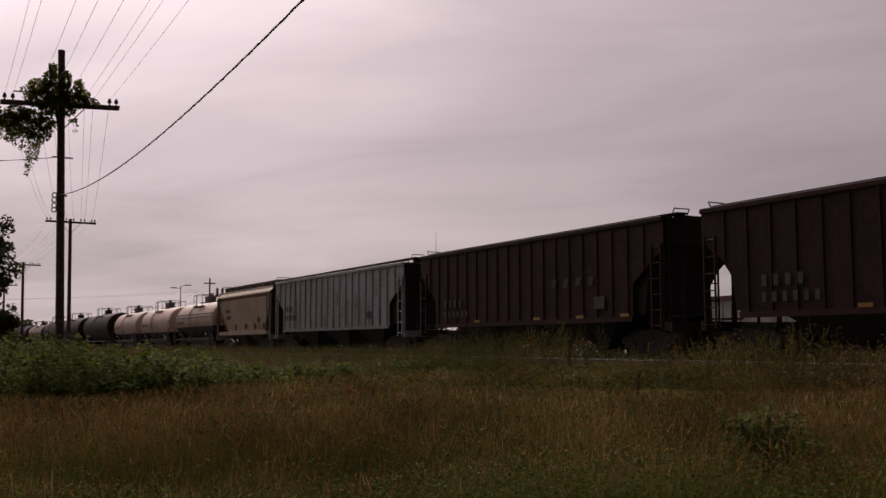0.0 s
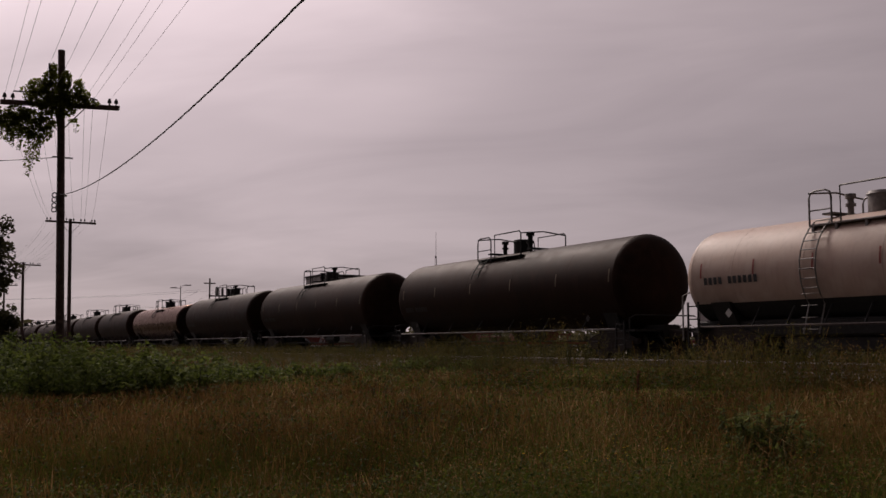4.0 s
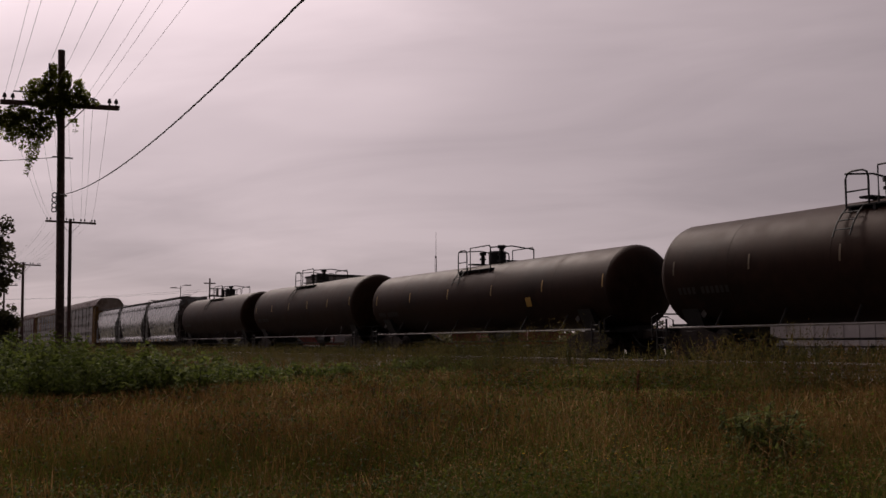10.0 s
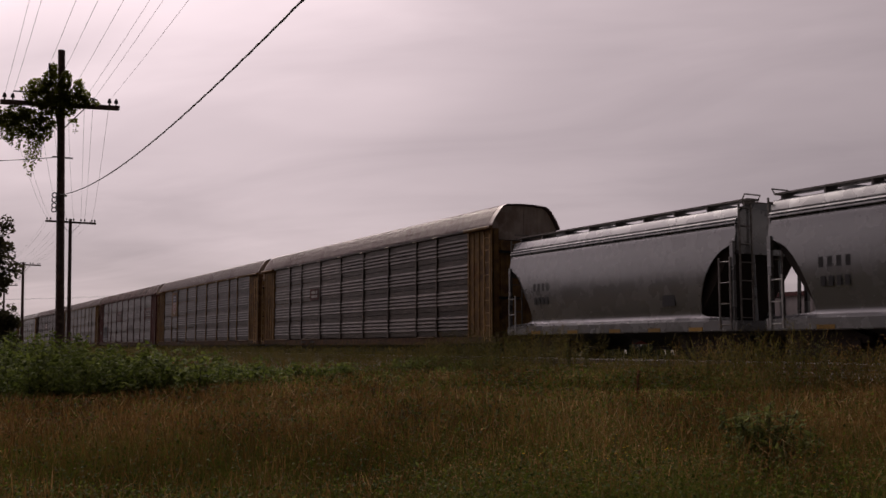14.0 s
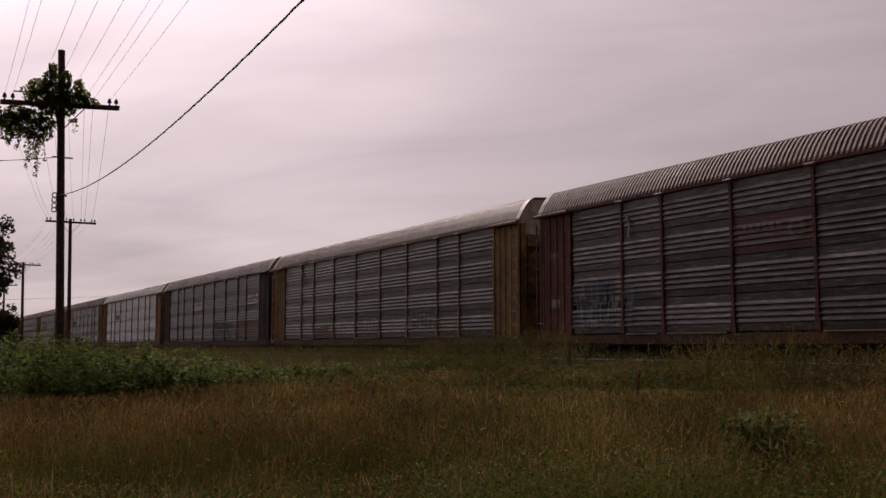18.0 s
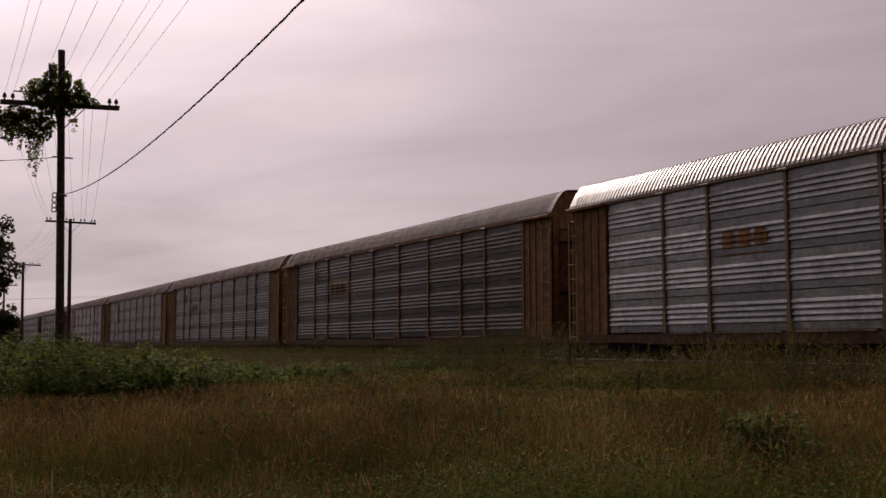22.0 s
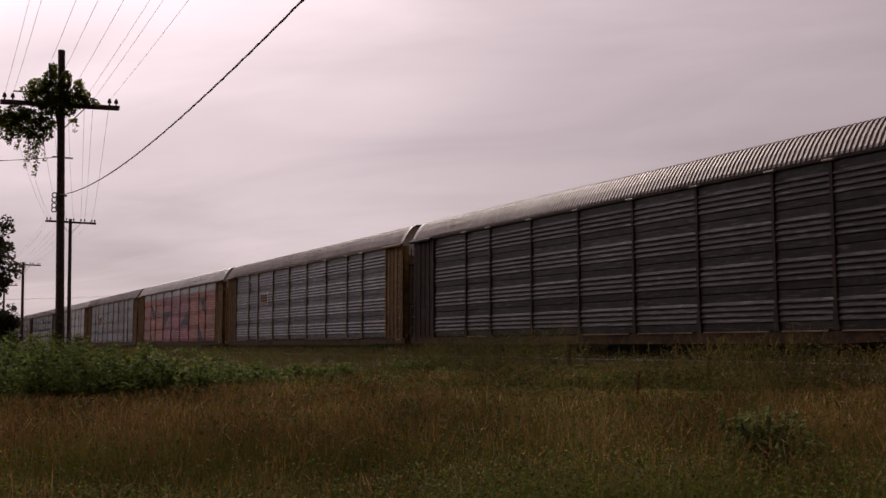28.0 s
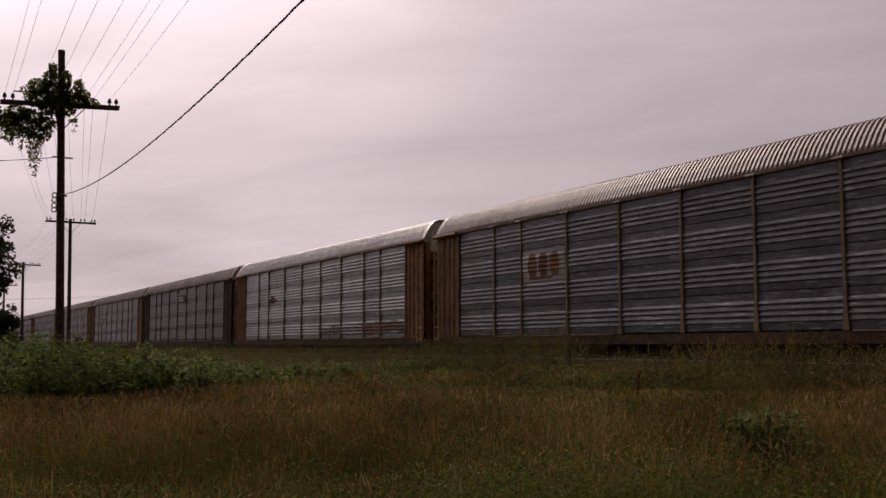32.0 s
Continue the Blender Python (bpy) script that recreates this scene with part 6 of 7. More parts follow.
def meadow_weeds():
    leafy_weed("milkweed", "bushy grey-green leafy weed standing in the grass", -7.40, 7.60, 26, 0.92, 0.098, 0.38, WEED_GREEN, 31)
    leafy_weed("milkweed", "bushy grey-green leafy weed standing in the grass", -7.10, 7.75, 10, 0.78, 0.098, 0.36, WEED_GREEN, 32)
    for i, (x, y, h) in enumerate(((-12.5, 8.3, 0.7), (-7.6, 4.1, 0.55), (-15.0, 10.2, 0.75), (-19.3, 14.2, 0.85), (-22.5, 16.6, 1.25), (-23.4, 16.9, 1.1), (-29.5, 16.8, 1.15), (-17.8, 16.5, 1.2), (-18.3, 16.2, 1.0), (-33.5, 16.9, 1.0), (-26.8, 17.0, 1.25), (-25.1, 17.1, 1.3), (-24.2, 16.7, 1.1), (-27.9, 17.2, 1.15), (-16.3, 16.9, 1.3), (-15.4, 17.0, 1.05), (-20.2, 16.9, 0.8), (-38.0, 16.6, 1.1), (-42.0, 16.8, 1.2), (-31.2, 17.1, 1.2), (-13.2, 16.8, 0.9), (-14.3, 16.6, 1.1))):
        leafy_weed("tall_weed", "slender olive green weed with small leaves", x, y, 4, h, 0.075, 0.28, WEED_GREEN if i < 4 else LEAF_OLIVE, 40 + i)
    # dark dock stalk with its seed spike
    z = float(ground_heights(np.array([-14.4]), np.array([11.8]))[0])
    dock = thing("dock_stalk", "dark reddish brown dock stalk gone to seed", "weed", at=(-14.4, 11.8, z))
    part("stalk", Geo().tube([(0, 0, 0), (0.02, 0.01, 0.5), (0.05, 0.02, 0.98)], 0.008, 5), STEM, dock)
    cs = [(0.02 + 0.03 * k, 0.01, 0.55 + 0.45 * k) for k in np.linspace(0, 1, 22)]
    v, q4, t3 = leaf_cloud(cs, [(0.035, 0.035, 0.03)] * 22, [9] * 22, 0.035)
    part("seed_spike", fast_mesh("seed_spike", v, q4, t3, SEED_BROWN), None, dock)
    # drifts of small yellow flowers
    for i, (x, y, n) in enumerate(((-8.3, 6.4, 16), (-8.0, 7.0, 14), (-7.4, 5.6, 12), (-8.8, 7.6, 8), (-7.0, 7.7, 9), (-13.3, 9.0, 6), (-7.7, 4.6, 6), (-21.0, 14.0, 6))):
        rng = np.random.default_rng(60 + i)
        z = float(ground_heights(np.array([x]), np.array([y]))[0])
        plant = thing("yellow_wildflower", "small yellow wildflowers on green stems in the grass", "flower", "flowers in the field", at=(x, y, z))
        cs = []
        for k in range(n):
            p = (rng.normal(0, 0.28), rng.normal(0, 0.28), rng.uniform(0.36, 0.58))
            part("stem", Geo().tube([(p[0] * 0.6, p[1] * 0.6, 0), p], 0.004, 4), STEM, plant)
            cs.append(p)
        for c in cs:
            part("bloom", BLOOM, FLOWER_YELLOW, plant, at=c, turn=rng.uniform(0, 360))
        v, q4, t3 = leaf_cloud([(c[0], c[1], c[2] * 0.6) for c in cs], [(0.08, 0.08, 0.16)] * n, [10] * n, 0.07)
        part("leaves", fast_mesh("leaves", v, q4, t3, GRASS_GREEN), None, plant)


def tree(x, y, h, crown_z, reach, clumps, leaves, seed, name="tree", label="dark broadleaf tree with an uneven open crown"):
    rng = np.random.default_rng(seed)
    t = thing(name, label, "tree", at=(x, y, 0))
    trunk = Geo()
    bend = [(rng.normal(0, 0.12) * k, rng.normal(0, 0.12) * k, h * 0.72 * k) for k in np.linspace(0, 1, 6)]
    for (p, q), (r0, r1) in zip(zip(bend, bend[1:]), zip(np.linspace(0.20, 0.08, 6), np.linspace(0.20, 0.08, 6)[1:])):
        trunk.cyl((p[0], p[1], p[2] - 0.03), q, r0, r1, n=9)
    part("trunk", trunk, BARK, t, smooth=60)
    cs, rs, ns = [], [], []
    for i in range(clumps):
        a, w = rng.uniform(0, 6.28), reach * rng.uniform(0.25, 1.0)
        z = crown_z + (h - crown_z) * rng.uniform(0, 1)
        w *= 1.0 - 0.5 * ((z - crown_z) / (h - crown_z)) ** 2
        c = (w * math.cos(a), w * math.sin(a), z)
        s = bend[min(5, int(5 * min(1, z / (h * 0.75))))]
        part("limb", Geo().tube([s, (c[0] * 0.5, c[1] * 0.5, z - 0.35), c], 0.035, 5), BARK, t)
        cs.append(c)
        k = rng.uniform(0.35, 0.75)
        rs.append((k, k, k * 0.7))
        ns.append(leaves)
    v, q4, t3 = leaf_cloud(cs, rs, ns, 0.25)
    part("crown", fast_mesh("crown", v, q4, t3, LEAF_TREE), None, t)
    return t


SWAY = []


def vine():
    """The creeper that has grown over the crossarm of the pole, with strands hanging from it."""
    top = thing("vine", "green leafy creeper overgrowing the crossarm of the pole", "vine", at=(-28.55, 3.65, 8.12))
    # clumps: middle across the line, height, half width, half height, density
    spots = [(-0.275, 1.00, 0.11, 0.20, 2.0), (-0.35, 0.75, 0.22, 0.22, 2.0), (0.04, 0.74, 0.17, 0.28, 2.0), (-0.62, 0.48, 0.34, 0.24, 1.7), (-0.20, 0.40, 0.50, 0.30, 1.9), (0.38, 0.62, 0.15, 0.20, 1.8), (0.48, 0.36, 0.24, 0.20, 1.7),
             (0.28, 0.20, 0.48, 0.22, 1.9), (0.77, 0.17, 0.22, 0.09, 1.5), (-0.62, 0.14, 0.42, 0.25, 2.0), (-0.14, -0.04, 0.52, 0.28, 1.9), (-0.72, -0.20, 0.40, 0.22, 1.9), (-0.32, -0.34, 0.30, 0.19, 1.6),
             (-1.25, -0.34, 0.34, 0.24, 1.1), (-1.60, -0.40, 0.20, 0.22, 0.9), (-1.02, -0.62, 0.32, 0.24, 0.8), (-0.60, -0.80, 0.25, 0.32, 0.7), (-0.62, -1.18, 0.15, 0.20, 0.55), (-1.28, -0.76, 0.20, 0.20, 0.6), (-0.28, -0.58, 0.12, 0.26, 0.7), (0.36, -0.22, 0.13, 0.07, 0.9), (-1.55, -0.15, 0.14, 0.14, 0.7), (-0.95, 0.36, 0.18, 0.12, 0.6), (-1.05, -0.12, 0.36, 0.20, 1.5), (-0.86, -0.42, 0.36, 0.28, 1.2), (-1.42, -0.42, 0.32, 0.24, 1.1), (-0.52, -0.60, 0.26, 0.24, 1.0)]
    v, q4, t3 = leaf_cloud([(0.1, a + (0.07 if b > -0.1 else -0.02), b - (0.16 if b > -0.1 else 0.30)) for a, b, *_ in spots], [(0.26, r, s) for _, _, r, s, _ in spots], [int(n * r * s * (4600 if n > 1 else 5200)) for _, _, r, s, n in spots], 0.076)
    part("foliage", fast_mesh("foliage", v, q4, t3, LEAF_VINE), None, top)
    g = Geo().tube([(0.05, 0.05, -2.2), (0.12, 0.0, -1.0), (0.1, -0.15, 0.0), (0.15, -0.3, 0.6), (0.1, -0.32, 1.0)], 0.03, 6)
    g.tube([(0.12, 0.0, -0.4), (0.2, -0.6, 0.15), (0.15, -1.2, 0.12)], 0.02, 5).tube([(0.12, 0.1, -0.2), (0.2, 0.5, 0.2), (0.15, 0.95, 0.12)], 0.02, 5)
    part("stem", g, BARK, top)
    for i, (y, z, ln, n) in enumerate(((-1.50, -0.35, 0.60, 26), (-1.34, -0.50, 0.55, 24), (-1.18, -0.60, 0.62, 28), (-0.98, -0.70, 0.62, 28), (-0.78, -0.75, 1.00, 46), (-0.62, -0.80, 1.20, 58), (-0.48, -0.70, 0.85, 36), (-0.26, -0.45, 0.50, 22), (0.36, -0.28, 0.42, 16))):
        s = Geo().tube([(0, 0, 0), (0.02, 0.05, -ln * 0.5), (0, 0.0, -ln)], 0.006, 4)
        strand = part("hanging_strand", s, BARK, top, "hanging leafy strand", at=(0.1, y, z - 0.16))
        k = max(3, int(ln / 0.12))
        v, q4, t3 = leaf_cloud([(0.02, 0.03 * math.sin(j * 1.3), -ln * (j + 0.4) / k) for j in range(k)], [(0.07, 0.08, 0.06)] * k, [max(5, int(n * 1.5) // k)] * k, 0.088)
        part("strand_leaves", fast_mesh("strand_leaves", v, q4, t3, LEAF_VINE), None, strand)
        SWAY.append((strand, (0.1, y, z - 0.16), i))


meadow()
brush()
meadow_weeds()
vine()
tree(-61.0, 4.65, 8.5, 4.3, 1.8, 42, 44, 71)
tree(-62.0, 1.2, 10.5, 4.0, 3.0, 30, 50, 72)
for i, (x, y, h) in enumerate(((-53.0, 4.3, 3.3), (-55.0, 3.0, 3.0), (-58.0, 5.0, 2.2))):
    tree(x, y, h, 0.7, 1.0, 22, 80, 80 + i, "bush", "rounded dark green bush below the tree")


# ---- what lies behind the railway ----
WALL_GREY = material("sheet_wall_grey", (0.36, 0.33, 0.325), 0.6, dark=(0.27, 0.245, 0.24), light=(0.42, 0.39, 0.385), grain=1.5, patch=0.3, bump=0.003, streak=0.3, vary=0.03)
TRIM_RED = material("trim_dark_red", (0.10, 0.03, 0.028), 0.6)
ROOF_DARK = material("roof_dark", (0.06, 0.05, 0.05), 0.8)
PAINT_RED = material("machine_red", (0.13, 0.020, 0.016), 0.6, dark=(0.06, 0.014, 0.012), light=(0.19, 0.04, 0.03), grain=4)
MACHINE_DARK = material("machine_dark", (0.03, 0.028, 0.027), 0.7)
MACHINE_GREEN = material("machine_green", (0.035, 0.055, 0.03), 0.55)
RUBBER = material("rubber", (0.02, 0.019, 0.018), 0.85)
MACHINE_WHITE = material("machine_white", (0.15, 0.14, 0.135), 0.5)
TARPAULIN = material("tarpaulin_grey", (0.17, 0.16, 0.16), 0.55, grain=4, patch=0.8, bump=0.01)


def shed(x0, x1, y0, y1, eave, name, label, wall, trim, step=1.0, rise=0.5):
    """A sheet-metal shed: ribbed walls, eave trim and a low roof."""
    b = thing(name, label, "building")
    z0 = 0.6
    part("wall", Geo().box(x0, x1, y0, y1, z0, eave), wall, b)
    n = int((x1 - x0) / step)
    for i in range(n + 1):
        part("wall_rib", Geo().box(x0 + i * step - 0.03, x0 + i * step + 0.03, y0 - 0.035, y0 - 0.001, z0, eave - 0.12), wall, b)
    for i in range(int((y1 - y0) / step / 2) + 1):
        part("wall_rib", Geo().box(x1 + 0.001, x1 + 0.035, y0 + i * 2 * step - 0.03, y0 + i * 2 * step + 0.03, z0, eave - 0.12), wall, b)
    part("eave_trim", Geo().box(x0 - 0.15, x1 + 0.15, y0 - 0.15, y0 - 0.04, eave - 0.12, eave + 0.12), trim, b)
    part("eave_trim", Geo().box(x1 + 0.04, x1 + 0.15, y0 - 0.03, y1 + 0.15, eave - 0.12, eave + 0.12), trim, b)
    part("roof", Geo().prism([(y0 - 0.1, eave + 0.125), ((y0 + y1) / 2, eave + rise), (y1 + 0.1, eave + 0.125)], x0 - 0.1, x1 + 0.1), ROOF_DARK, b)
    return b


def tractor(x, y, z, turn):
    t = thing("tractor", "small dark tractor with a roll bar parked in the yard", "tractor", at=(x, y, z), turn=turn)
    part("hood", Geo().box(0.25, 1.7, -0.32, 0.32, 0.75, 1.28, 0.08), MACHINE_GREEN, t)
    part("chassis", Geo().box(-0.7, 1.6, -0.25, 0.25, 0.5, 0.78, 0.04), MACHINE_DARK, t)
    part("seat", Geo().box(-0.55, -0.1, -0.25, 0.25, 0.95, 1.08, 0.04).box(-0.62, -0.5, -0.25, 0.25, 1.0, 1.5, 0.04), MACHINE_DARK, t)
    part("roll_bar", Geo().tube([(-0.6, -0.5, 0.8), (-0.6, -0.5, 1.95), (-0.6, 0.5, 1.95), (-0.6, 0.5, 0.8)], 0.045), MACHINE_DARK, t)
    part("canopy", Geo().box(-0.75, 0.55, -0.6, 0.6, 1.95, 2.03, 0.02), MACHINE_DARK, t)
    part("steering_wheel", Geo().cyl((0.15, 0, 1.2), (0.10, 0, 1.45), 0.02).cyl((0.10, 0, 1.44), (0.08, 0, 1.47), 0.18, n=14), MACHINE_DARK, t)
    for wx, r, w in ((-0.45, 0.62, 0.34), (1.35, 0.38, 0.22)):
        for s in (-1, 1):
            wheel = part("wheel", Geo().cyl((wx, s * 0.55, r), (wx, s * (0.55 + w), r), r, n=22), RUBBER, t, smooth=40)
            part("rim", Geo().cyl((wx, s * (0.56 + w), r), (wx, s * (0.575 + w), r), r * 0.55, n=16), RACK_YELLOW, wheel)
    return t


def implement(x, y, z, turn, seed, w=4.0):
    """A red farm implement: toolbar frame on wheels with upright members and hoses."""
    rng = random.Random(seed)
    m = thing("farm_implement", "red steel farm implement standing in the yard", "farm implement", "machines in the yard", at=(x, y, z), turn=turn)
    part("toolbar", Geo().box(-w / 2, w / 2, -0.1, 0.1, 0.75, 0.95, 0.02), PAINT_RED, m)
    part("toolbar", Geo().box(-w / 2, w / 2, 0.9, 1.1, 0.75, 0.95, 0.02), PAINT_RED, m)
    for i in range(6):
        xx = -w / 2 + 0.2 + (w - 0.4) * i / 5
        part("cross_member", Geo().box(xx - 0.05, xx + 0.05, 0.1, 0.9, 0.78, 0.92), PAINT_RED, m)
        part("shank", Geo().tube([(xx, 0.0, 0.8), (xx, -0.25, 0.55), (xx, -0.1, 0.15), (xx, 0.1, 0.02)], 0.04, 6), MACHINE_DARK, m)
    for s in (-1, 1):
        part("wheel", Geo().cyl((s * w * 0.32, 0.55, 0.36), (s * w * 0.32 + 0.22, 0.55, 0.36), 0.36, n=18), RUBBER, m, smooth=40)
    hh = rng.uniform(1.3, 2.0)
    for s in (-0.25, 0.25):
        part("mast", Geo().box(s * w - 0.06, s * w + 0.06, 0.4, 0.52, 0.9, hh, 0.01), PAINT_RED, m)
    part("mast_bar", Geo().box(-w * 0.3, w * 0.3, 0.4, 0.52, hh - 0.12, hh, 0.01), PAINT_RED, m)
    if rng.random() < 0.6:
        part("hopper_box", Geo().prism([(-0.5, 1.5), (0.5, 1.5), (0.3, 0.98), (-0.3, 0.98)], -w * 0.3, w * 0.1), MACHINE_WHITE if rng.random() < 0.5 else PAINT_RED, m)
    return m


def covered_heap(x, y, z, w, h):
    """A heap under a pale grey tarpaulin that sags in folds, held down by tyres."""
    m = thing("covered_heap", "heap under a pale grey tarpaulin in the yard", "tarpaulin heap", at=(x, y, z), turn=25)
    n, k = 28, 7
    vs, fs = [], []
    for j in range(k):
        f = j / (k - 1)
        for i in range(n):
            a = 2 * math.pi * i / n
            r = math.cos(f * math.pi / 2) ** 0.55 * (1 + 0.05 * math.sin(a * 5 + j) + 0.03 * math.sin(a * 11))
            vs.append((w * r * math.cos(a), w * 0.6 * r * math.sin(a), h * math.sin(f * math.pi / 2) * (1 + 0.06 * math.sin(a * 3))))
    fs = [(j * n + i, j * n + (i + 1) % n, (j + 1) * n + (i + 1) % n, (j + 1) * n + i) for j in range(k - 1) for i in range(n)]
    part("tarpaulin", Geo().add(vs, fs), TARPAULIN, m, smooth=50)
    for i in range(5):
        a = 3.5 + i * 0.5
        part("tyre", Geo().cyl((w * 0.95 * math.cos(a), w * 0.62 * math.sin(a), 0.02), (w * 0.95 * math.cos(a), w * 0.62 * math.sin(a), 0.22), 0.28, n=16), RUBBER, m, smooth=40)


def far_pole(x, y, top, arm=1.2, cans=0):
    p = thing("far_utility_pole", "distant wooden utility pole behind the railway", "utility pole", "poles behind the railway", at=(x, y, 0.6))
    part("shaft", Geo().cyl((0, 0, 0), (0, 0, top - 0.6), 0.12, 0.085, n=10), POLE_WOOD, p, smooth=40)
    part("crossarm", Geo().box(-0.06, 0.06, -arm, arm, top - 1.25, top - 1.12), POLE_WOOD, p)
    for i in range(cans):
        part("transformer", Geo().cyl((0.1, 0.9 + i * 0.62, top - 2.6), (0.1, 0.9 + i * 0.62, top - 1.75), 0.15, n=12), RAIL_GREY, p, smooth=40)
    if cans:
        part("platform", Geo().box(-0.3, 0.4, 0.0, 0.9 + cans * 0.62, top - 2.75, top - 2.62), POLE_WOOD, p)
    return p


def lamp_post(x, y, top):
    """A tall lamp post with two outreach arms and flat lamp heads."""
    p = thing("far_lamp_post", "distant grey lamp post with two flat lamp heads", "lamp post", at=(x, y, 0.6))
    part("shaft", Geo().cyl((0, 0, 0), (0, 0, top - 0.7), 0.09, 0.05, n=8), RAIL_GREY, p, smooth=40)
    for s, z in ((-1, top - 1.05), (1, top - 0.66)):
        part("arm", Geo().tube([(0, 0, top - 1.1), (0, s * 0.25, z - 0.03), (0, s * 0.6, z)], 0.03, 5), RAIL_GREY, p)
        part("lamp_head", Geo().box(-0.14, 0.14, min(s * 0.5, s * 1.35), max(s * 0.5, s * 1.35), z - 0.03, z + 0.09, 0.03), RAIL_GREY, p)


def mast(x, y, top):
    """A slim lattice radio mast with a whip on top."""
    m = thing("radio_mast", "slim grey lattice radio mast", "mast", at=(x, y, 0.6))
    legs = [(0.16 * math.cos(a), 0.16 * math.sin(a)) for a in (0.3, 2.39, 4.49)]
    body = (top - 0.6) * 0.80
    for lx, ly in legs:
        part("leg", Geo().cyl((lx, ly, 0), (lx * 0.6, ly * 0.6, body), 0.025, n=5), RAIL_GREY, m)
    g = Geo()
    k = 26
    for i in range(k):
        f0, f1 = i / k, (i + 1) / k
        a, b = legs[i % 3], legs[(i + 1) % 3]
        g.cyl((a[0] * (1 - 0.4 * f0), a[1] * (1 - 0.4 * f0), body * f0), (b[0] * (1 - 0.4 * f1), b[1] * (1 - 0.4 * f1), body * f1), 0.014, n=4)
    part("lattice", g, RAIL_GREY, m)
    part("whip", Geo().cyl((0, 0, body - 0.2), (0, 0, top - 0.6), 0.035, 0.02, n=5), RAIL_GREY, m)


def surroundings():
    shed(-48.5, -18.0, 45.0, 62.0, 4.47, "machine_shed", "long pale grey sheet-metal shed with dark red eaves", WALL_GREY, TRIM_RED)
    shed(-114.5, -110.0, 43.4, 50.8, 9.75, "warehouse", "pale grey warehouse tower with a dark flat roof edge", WALL_GREY, ROOF_DARK, 1.5, 0.2)
    tractor(-37.6, 36.6, 0.86, 160)
    covered_heap(-33.2, 35.6, 0.85, 1.15, 0.95)
    for i, (x, y, a, w) in enumerate(((-70.0, 36.0, 20, 5.0), (-78.0, 38.0, -15, 5.0), (-61.0, 35.5, 40, 4.5), (-54.0, 36.0, 10, 4.5), (-88.0, 39.0, 30, 5.5), (-47.0, 38.0, 70, 4.0), (-43.0, 39.5, 15, 4.0), (-100.0, 40.0, 0, 6.0), (-43.5, 36.0, 100, 4.5), (-40.5, 35.0, 35, 4.5), (-50.5, 34.8, 60, 4.5), (-57.5, 38.0, 80, 4.5), (-65.5, 39.0, 10, 5.0), (-74.0, 34.5, 50, 5.0), (-83.0, 35.5, 75, 5.0), (-93.0, 36.0, 20, 5.5))):
        implement(x, y, 0.86, a, 90 + i, w)
    far_pole(-118.5, 32.7, 9.55, 0.7, 4)
    lamp_post(-133.7, 33.0, 9.6)
    far_pole(-175.0, 36.0, 8.2, 0.9)
    mast(-105.2, 56.2, 15.1)
    for z, y in ((8.15, 31.6), (8.15, 33.8)):
        span((-118.5, y, z), (-175.0, y + 3.0, z + 0.2), 1.1, 0.011, WIRE, "far_wire", "distant sagging power wire behind the railway")
        span((-118.5, y, z), (-150.0, -30.0 + y * 0.2, z + 0.6), 1.4, 0.011, WIRE, "far_wire", "distant sagging power wire behind the railway")
    # low wood along the horizon
    rng = np.random.default_rng(5)
    cs, rs, ns = [], [], []
    for i in range(420):
        t = radians(rng.uniform(-15, 85))
        far = rng.uniform(210, 300)
        x, y = -far * math.cos(t), far * math.sin(t)
        h = rng.uniform(3.0, 7.0)
        cs.append((x, y, 0.5 + h * 0.5))
        rs.append((4.5, 5.5, h * 0.55))
        ns.append(90)
    # unseen taller trees added at left, to darken what the car sides reflect
    for i in range(150):
        t = radians(rng.uniform(-75, -9))
        far = rng.uniform(95, 130)
        h = rng.uniform(7.0, 12.0)
        cs.append((-far * math.cos(t), far * math.sin(t), h * 0.5))
        rs.append((4.0, 4.0, h * 0.52))
        ns.append(110)
    v, q4, t3 = leaf_cloud(cs, rs, ns, 1.5)
    tagged(new("far_woods", fast_mesh("far_woods", v, q4, t3, LEAF_TREE)), "low dark line of far trees, with an added unseen row at left", "trees", kind="stuff")


surroundings()


# ---- a bird that crosses the sky and comes back ----
FEATHER = material("feather_dark", (0.03, 0.027, 0.026), 0.8, bump=0)
WING = []


def bird():
    b = thing("bird", "small dark bird in flapping flight", "bird")
    g = Geo().turned([(-0.13, 0.01), (-0.09, 0.035), (-0.02, 0.05), (0.05, 0.042), (0.09, 0.03), (0.12, 0.03), (0.145, 0.018), (0.17, 0.004)], 0, 0, 12)
    part("body", g, FEATHER, b, smooth=60)
    part("tail", Geo().prism([(-0.12, 0.015), (-0.24, 0.05), (-0.24, -0.05), (-0.12, -0.015)], -0.004, 0.004, "z"), FEATHER, b)
    for s in (-1, 1):
        w = Geo().prism([(0.06, 0.0), (0.05, s * 0.10), (0.0, s * 0.23), (-0.05, s * 0.20), (-0.05, s * 0.08), (-0.05, 0.0)], -0.004, 0.004, "z")
        WING.append((part("wing", w, FEATHER, b, at=(0, s * 0.03, 0.01)), s))
    return b


BIRD = bird()


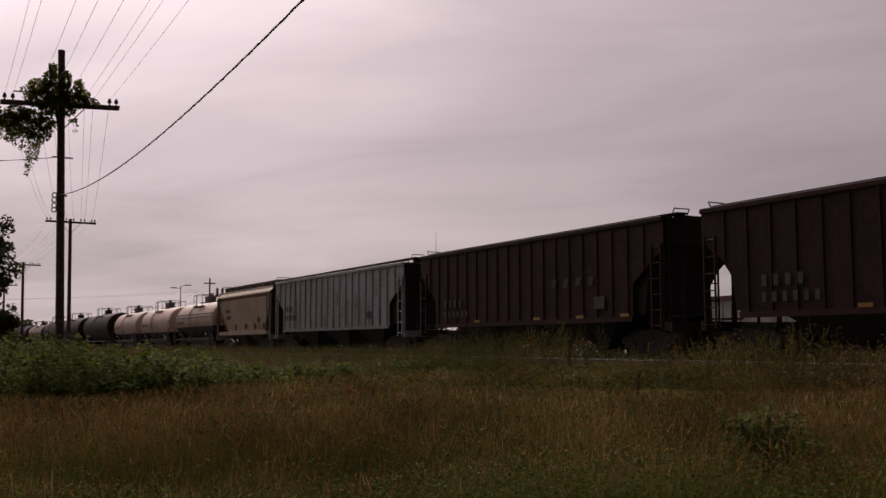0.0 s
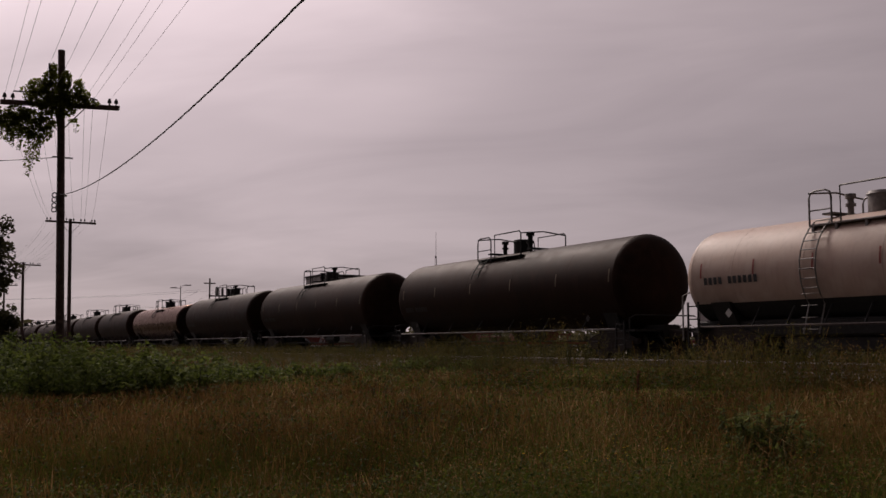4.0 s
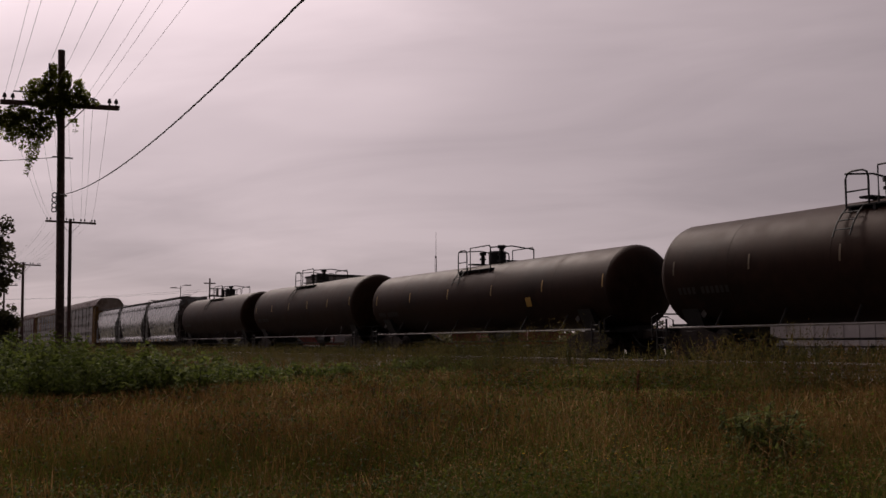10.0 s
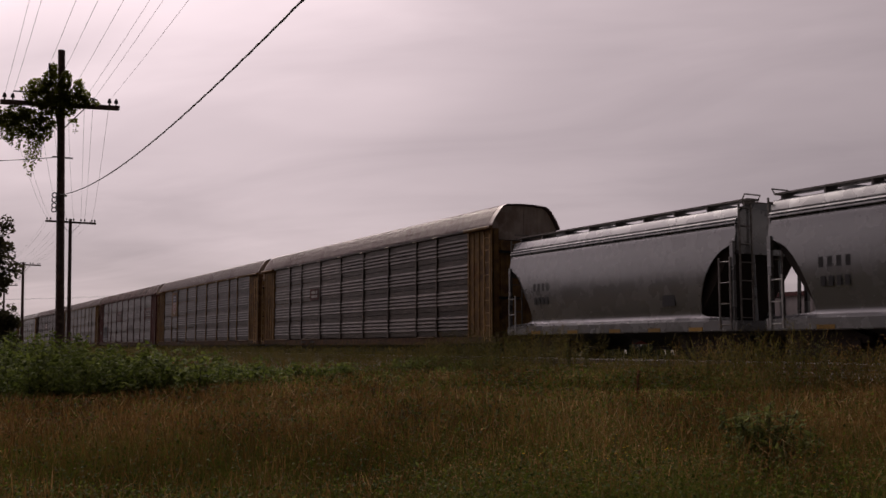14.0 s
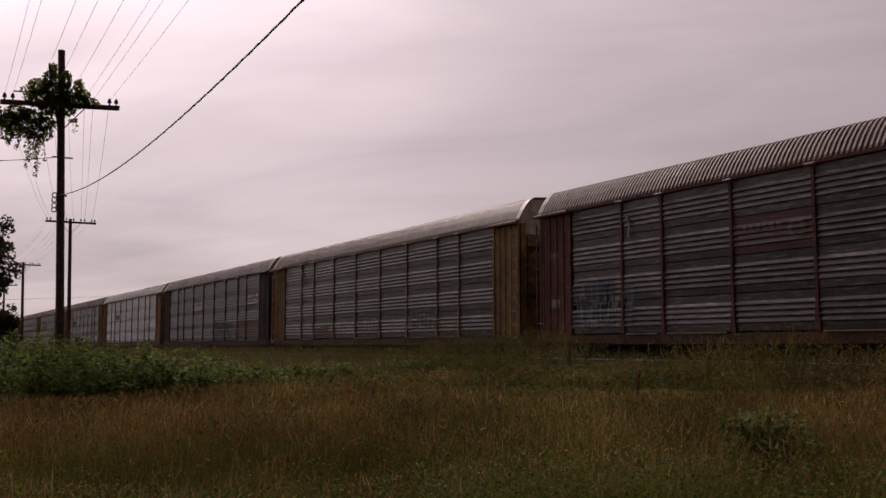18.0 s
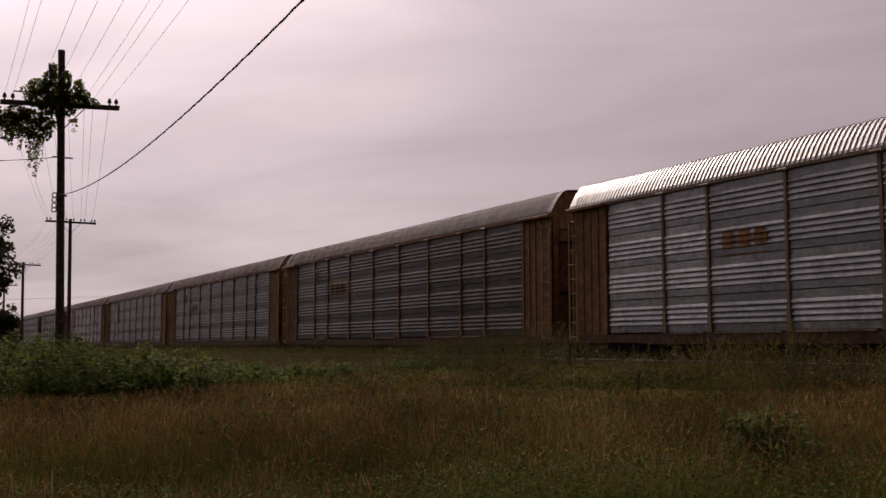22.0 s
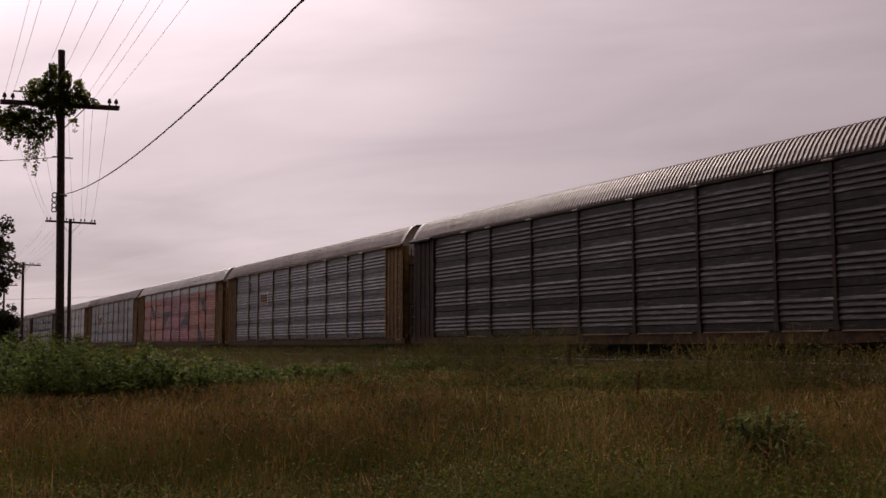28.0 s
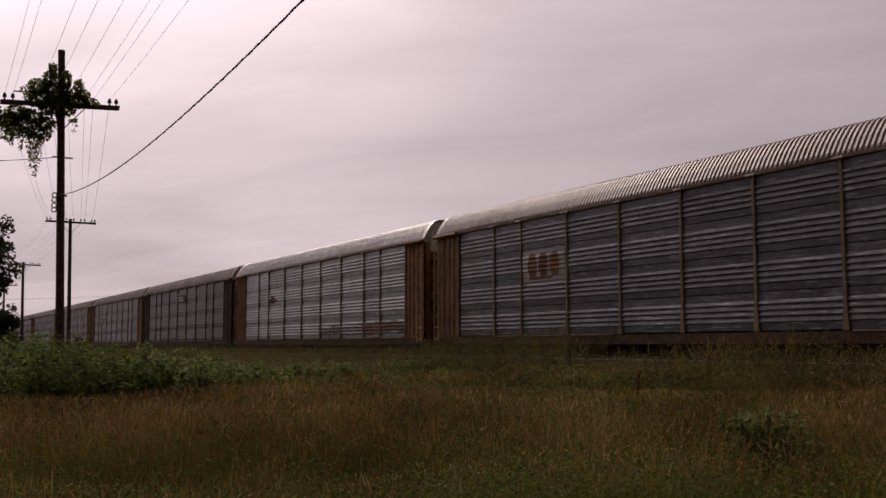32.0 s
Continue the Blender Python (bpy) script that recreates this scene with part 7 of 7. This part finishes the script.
# ---- everything that moves ----
def sky_place(side, rise, far):
    """A place far metres ahead of the camera, side and rise given as slopes off its axis."""
    ahead = STILL.to_3x3() @ Vector((side, rise, -1.0))
    return Vector(EYE) + ahead * far


BIRD_WAY = [(0.0, -0.62, 0.10, 40), (8.2, -0.50, 0.155, 40), (8.7, -0.280, 0.178, 40), (8.9, -0.190, 0.185, 41), (9.1, -0.110, 0.190, 43), (9.3, -0.034, 0.199, 46), (9.5, 0.030, 0.216, 50), (9.7, 0.077, 0.238, 54), (9.9, 0.108, 0.252, 58),
            (10.3, 0.128, 0.275, 66), (10.6, 0.112, 0.262, 70), (10.9, 0.081, 0.247, 72), (11.3, 0.022, 0.226, 72), (11.7, -0.050, 0.203, 72), (12.1, -0.124, 0.187, 72), (12.5, -0.206, 0.176, 72), (12.9, -0.281, 0.164, 72), (13.4, -0.375, 0.150, 72), (14.2, -0.53, 0.135, 72), (32.0, -0.75, 0.11, 72)]


def motions():
    for car, u in CARS:
        walk(car, [(t, pose(u + SPEED * t, TRACK_Y, RAIL_Z)) for t in (0.0, 8.0, 16.0, 24.0, 32.0)])
    spots = [(t, sky_place(a, b, d)) for t, a, b, d in BIRD_WAY]
    rows = []
    for i, (t, p) in enumerate(spots):
        way = spots[min(i + 1, len(spots) - 1)][1] - spots[max(i - 1, 0)][1]
        rows.append((t, Matrix.Translation(p) @ way.to_track_quat("X", "Z").to_matrix().to_4x4()))
    walk(BIRD, rows)
    for wing, s in WING:
        beat = [(0.0, pose(0, s * 0.03, 0.01, s * 10))]
        for i in range(61):
            beat.append((8.2 + i * 0.1, pose(0, s * 0.03, 0.01, s * (38 if i % 2 else -22))))
        walk(wing, beat + [(32.0, pose(0, s * 0.03, 0.01, s * 10))])
    # the hanging strands of the creeper swing in the wind
    for strand, at, i in SWAY:
        walk(strand, [(t, pose(*at, 6 * math.sin(t * 1.9 + i * 0.8) + 2.5 * math.sin(t * 4.3 + i), 4 * math.sin(t * 1.4 + i * 1.7), 0)) for t in np.arange(0.0, 32.01, 0.4)])


motions()
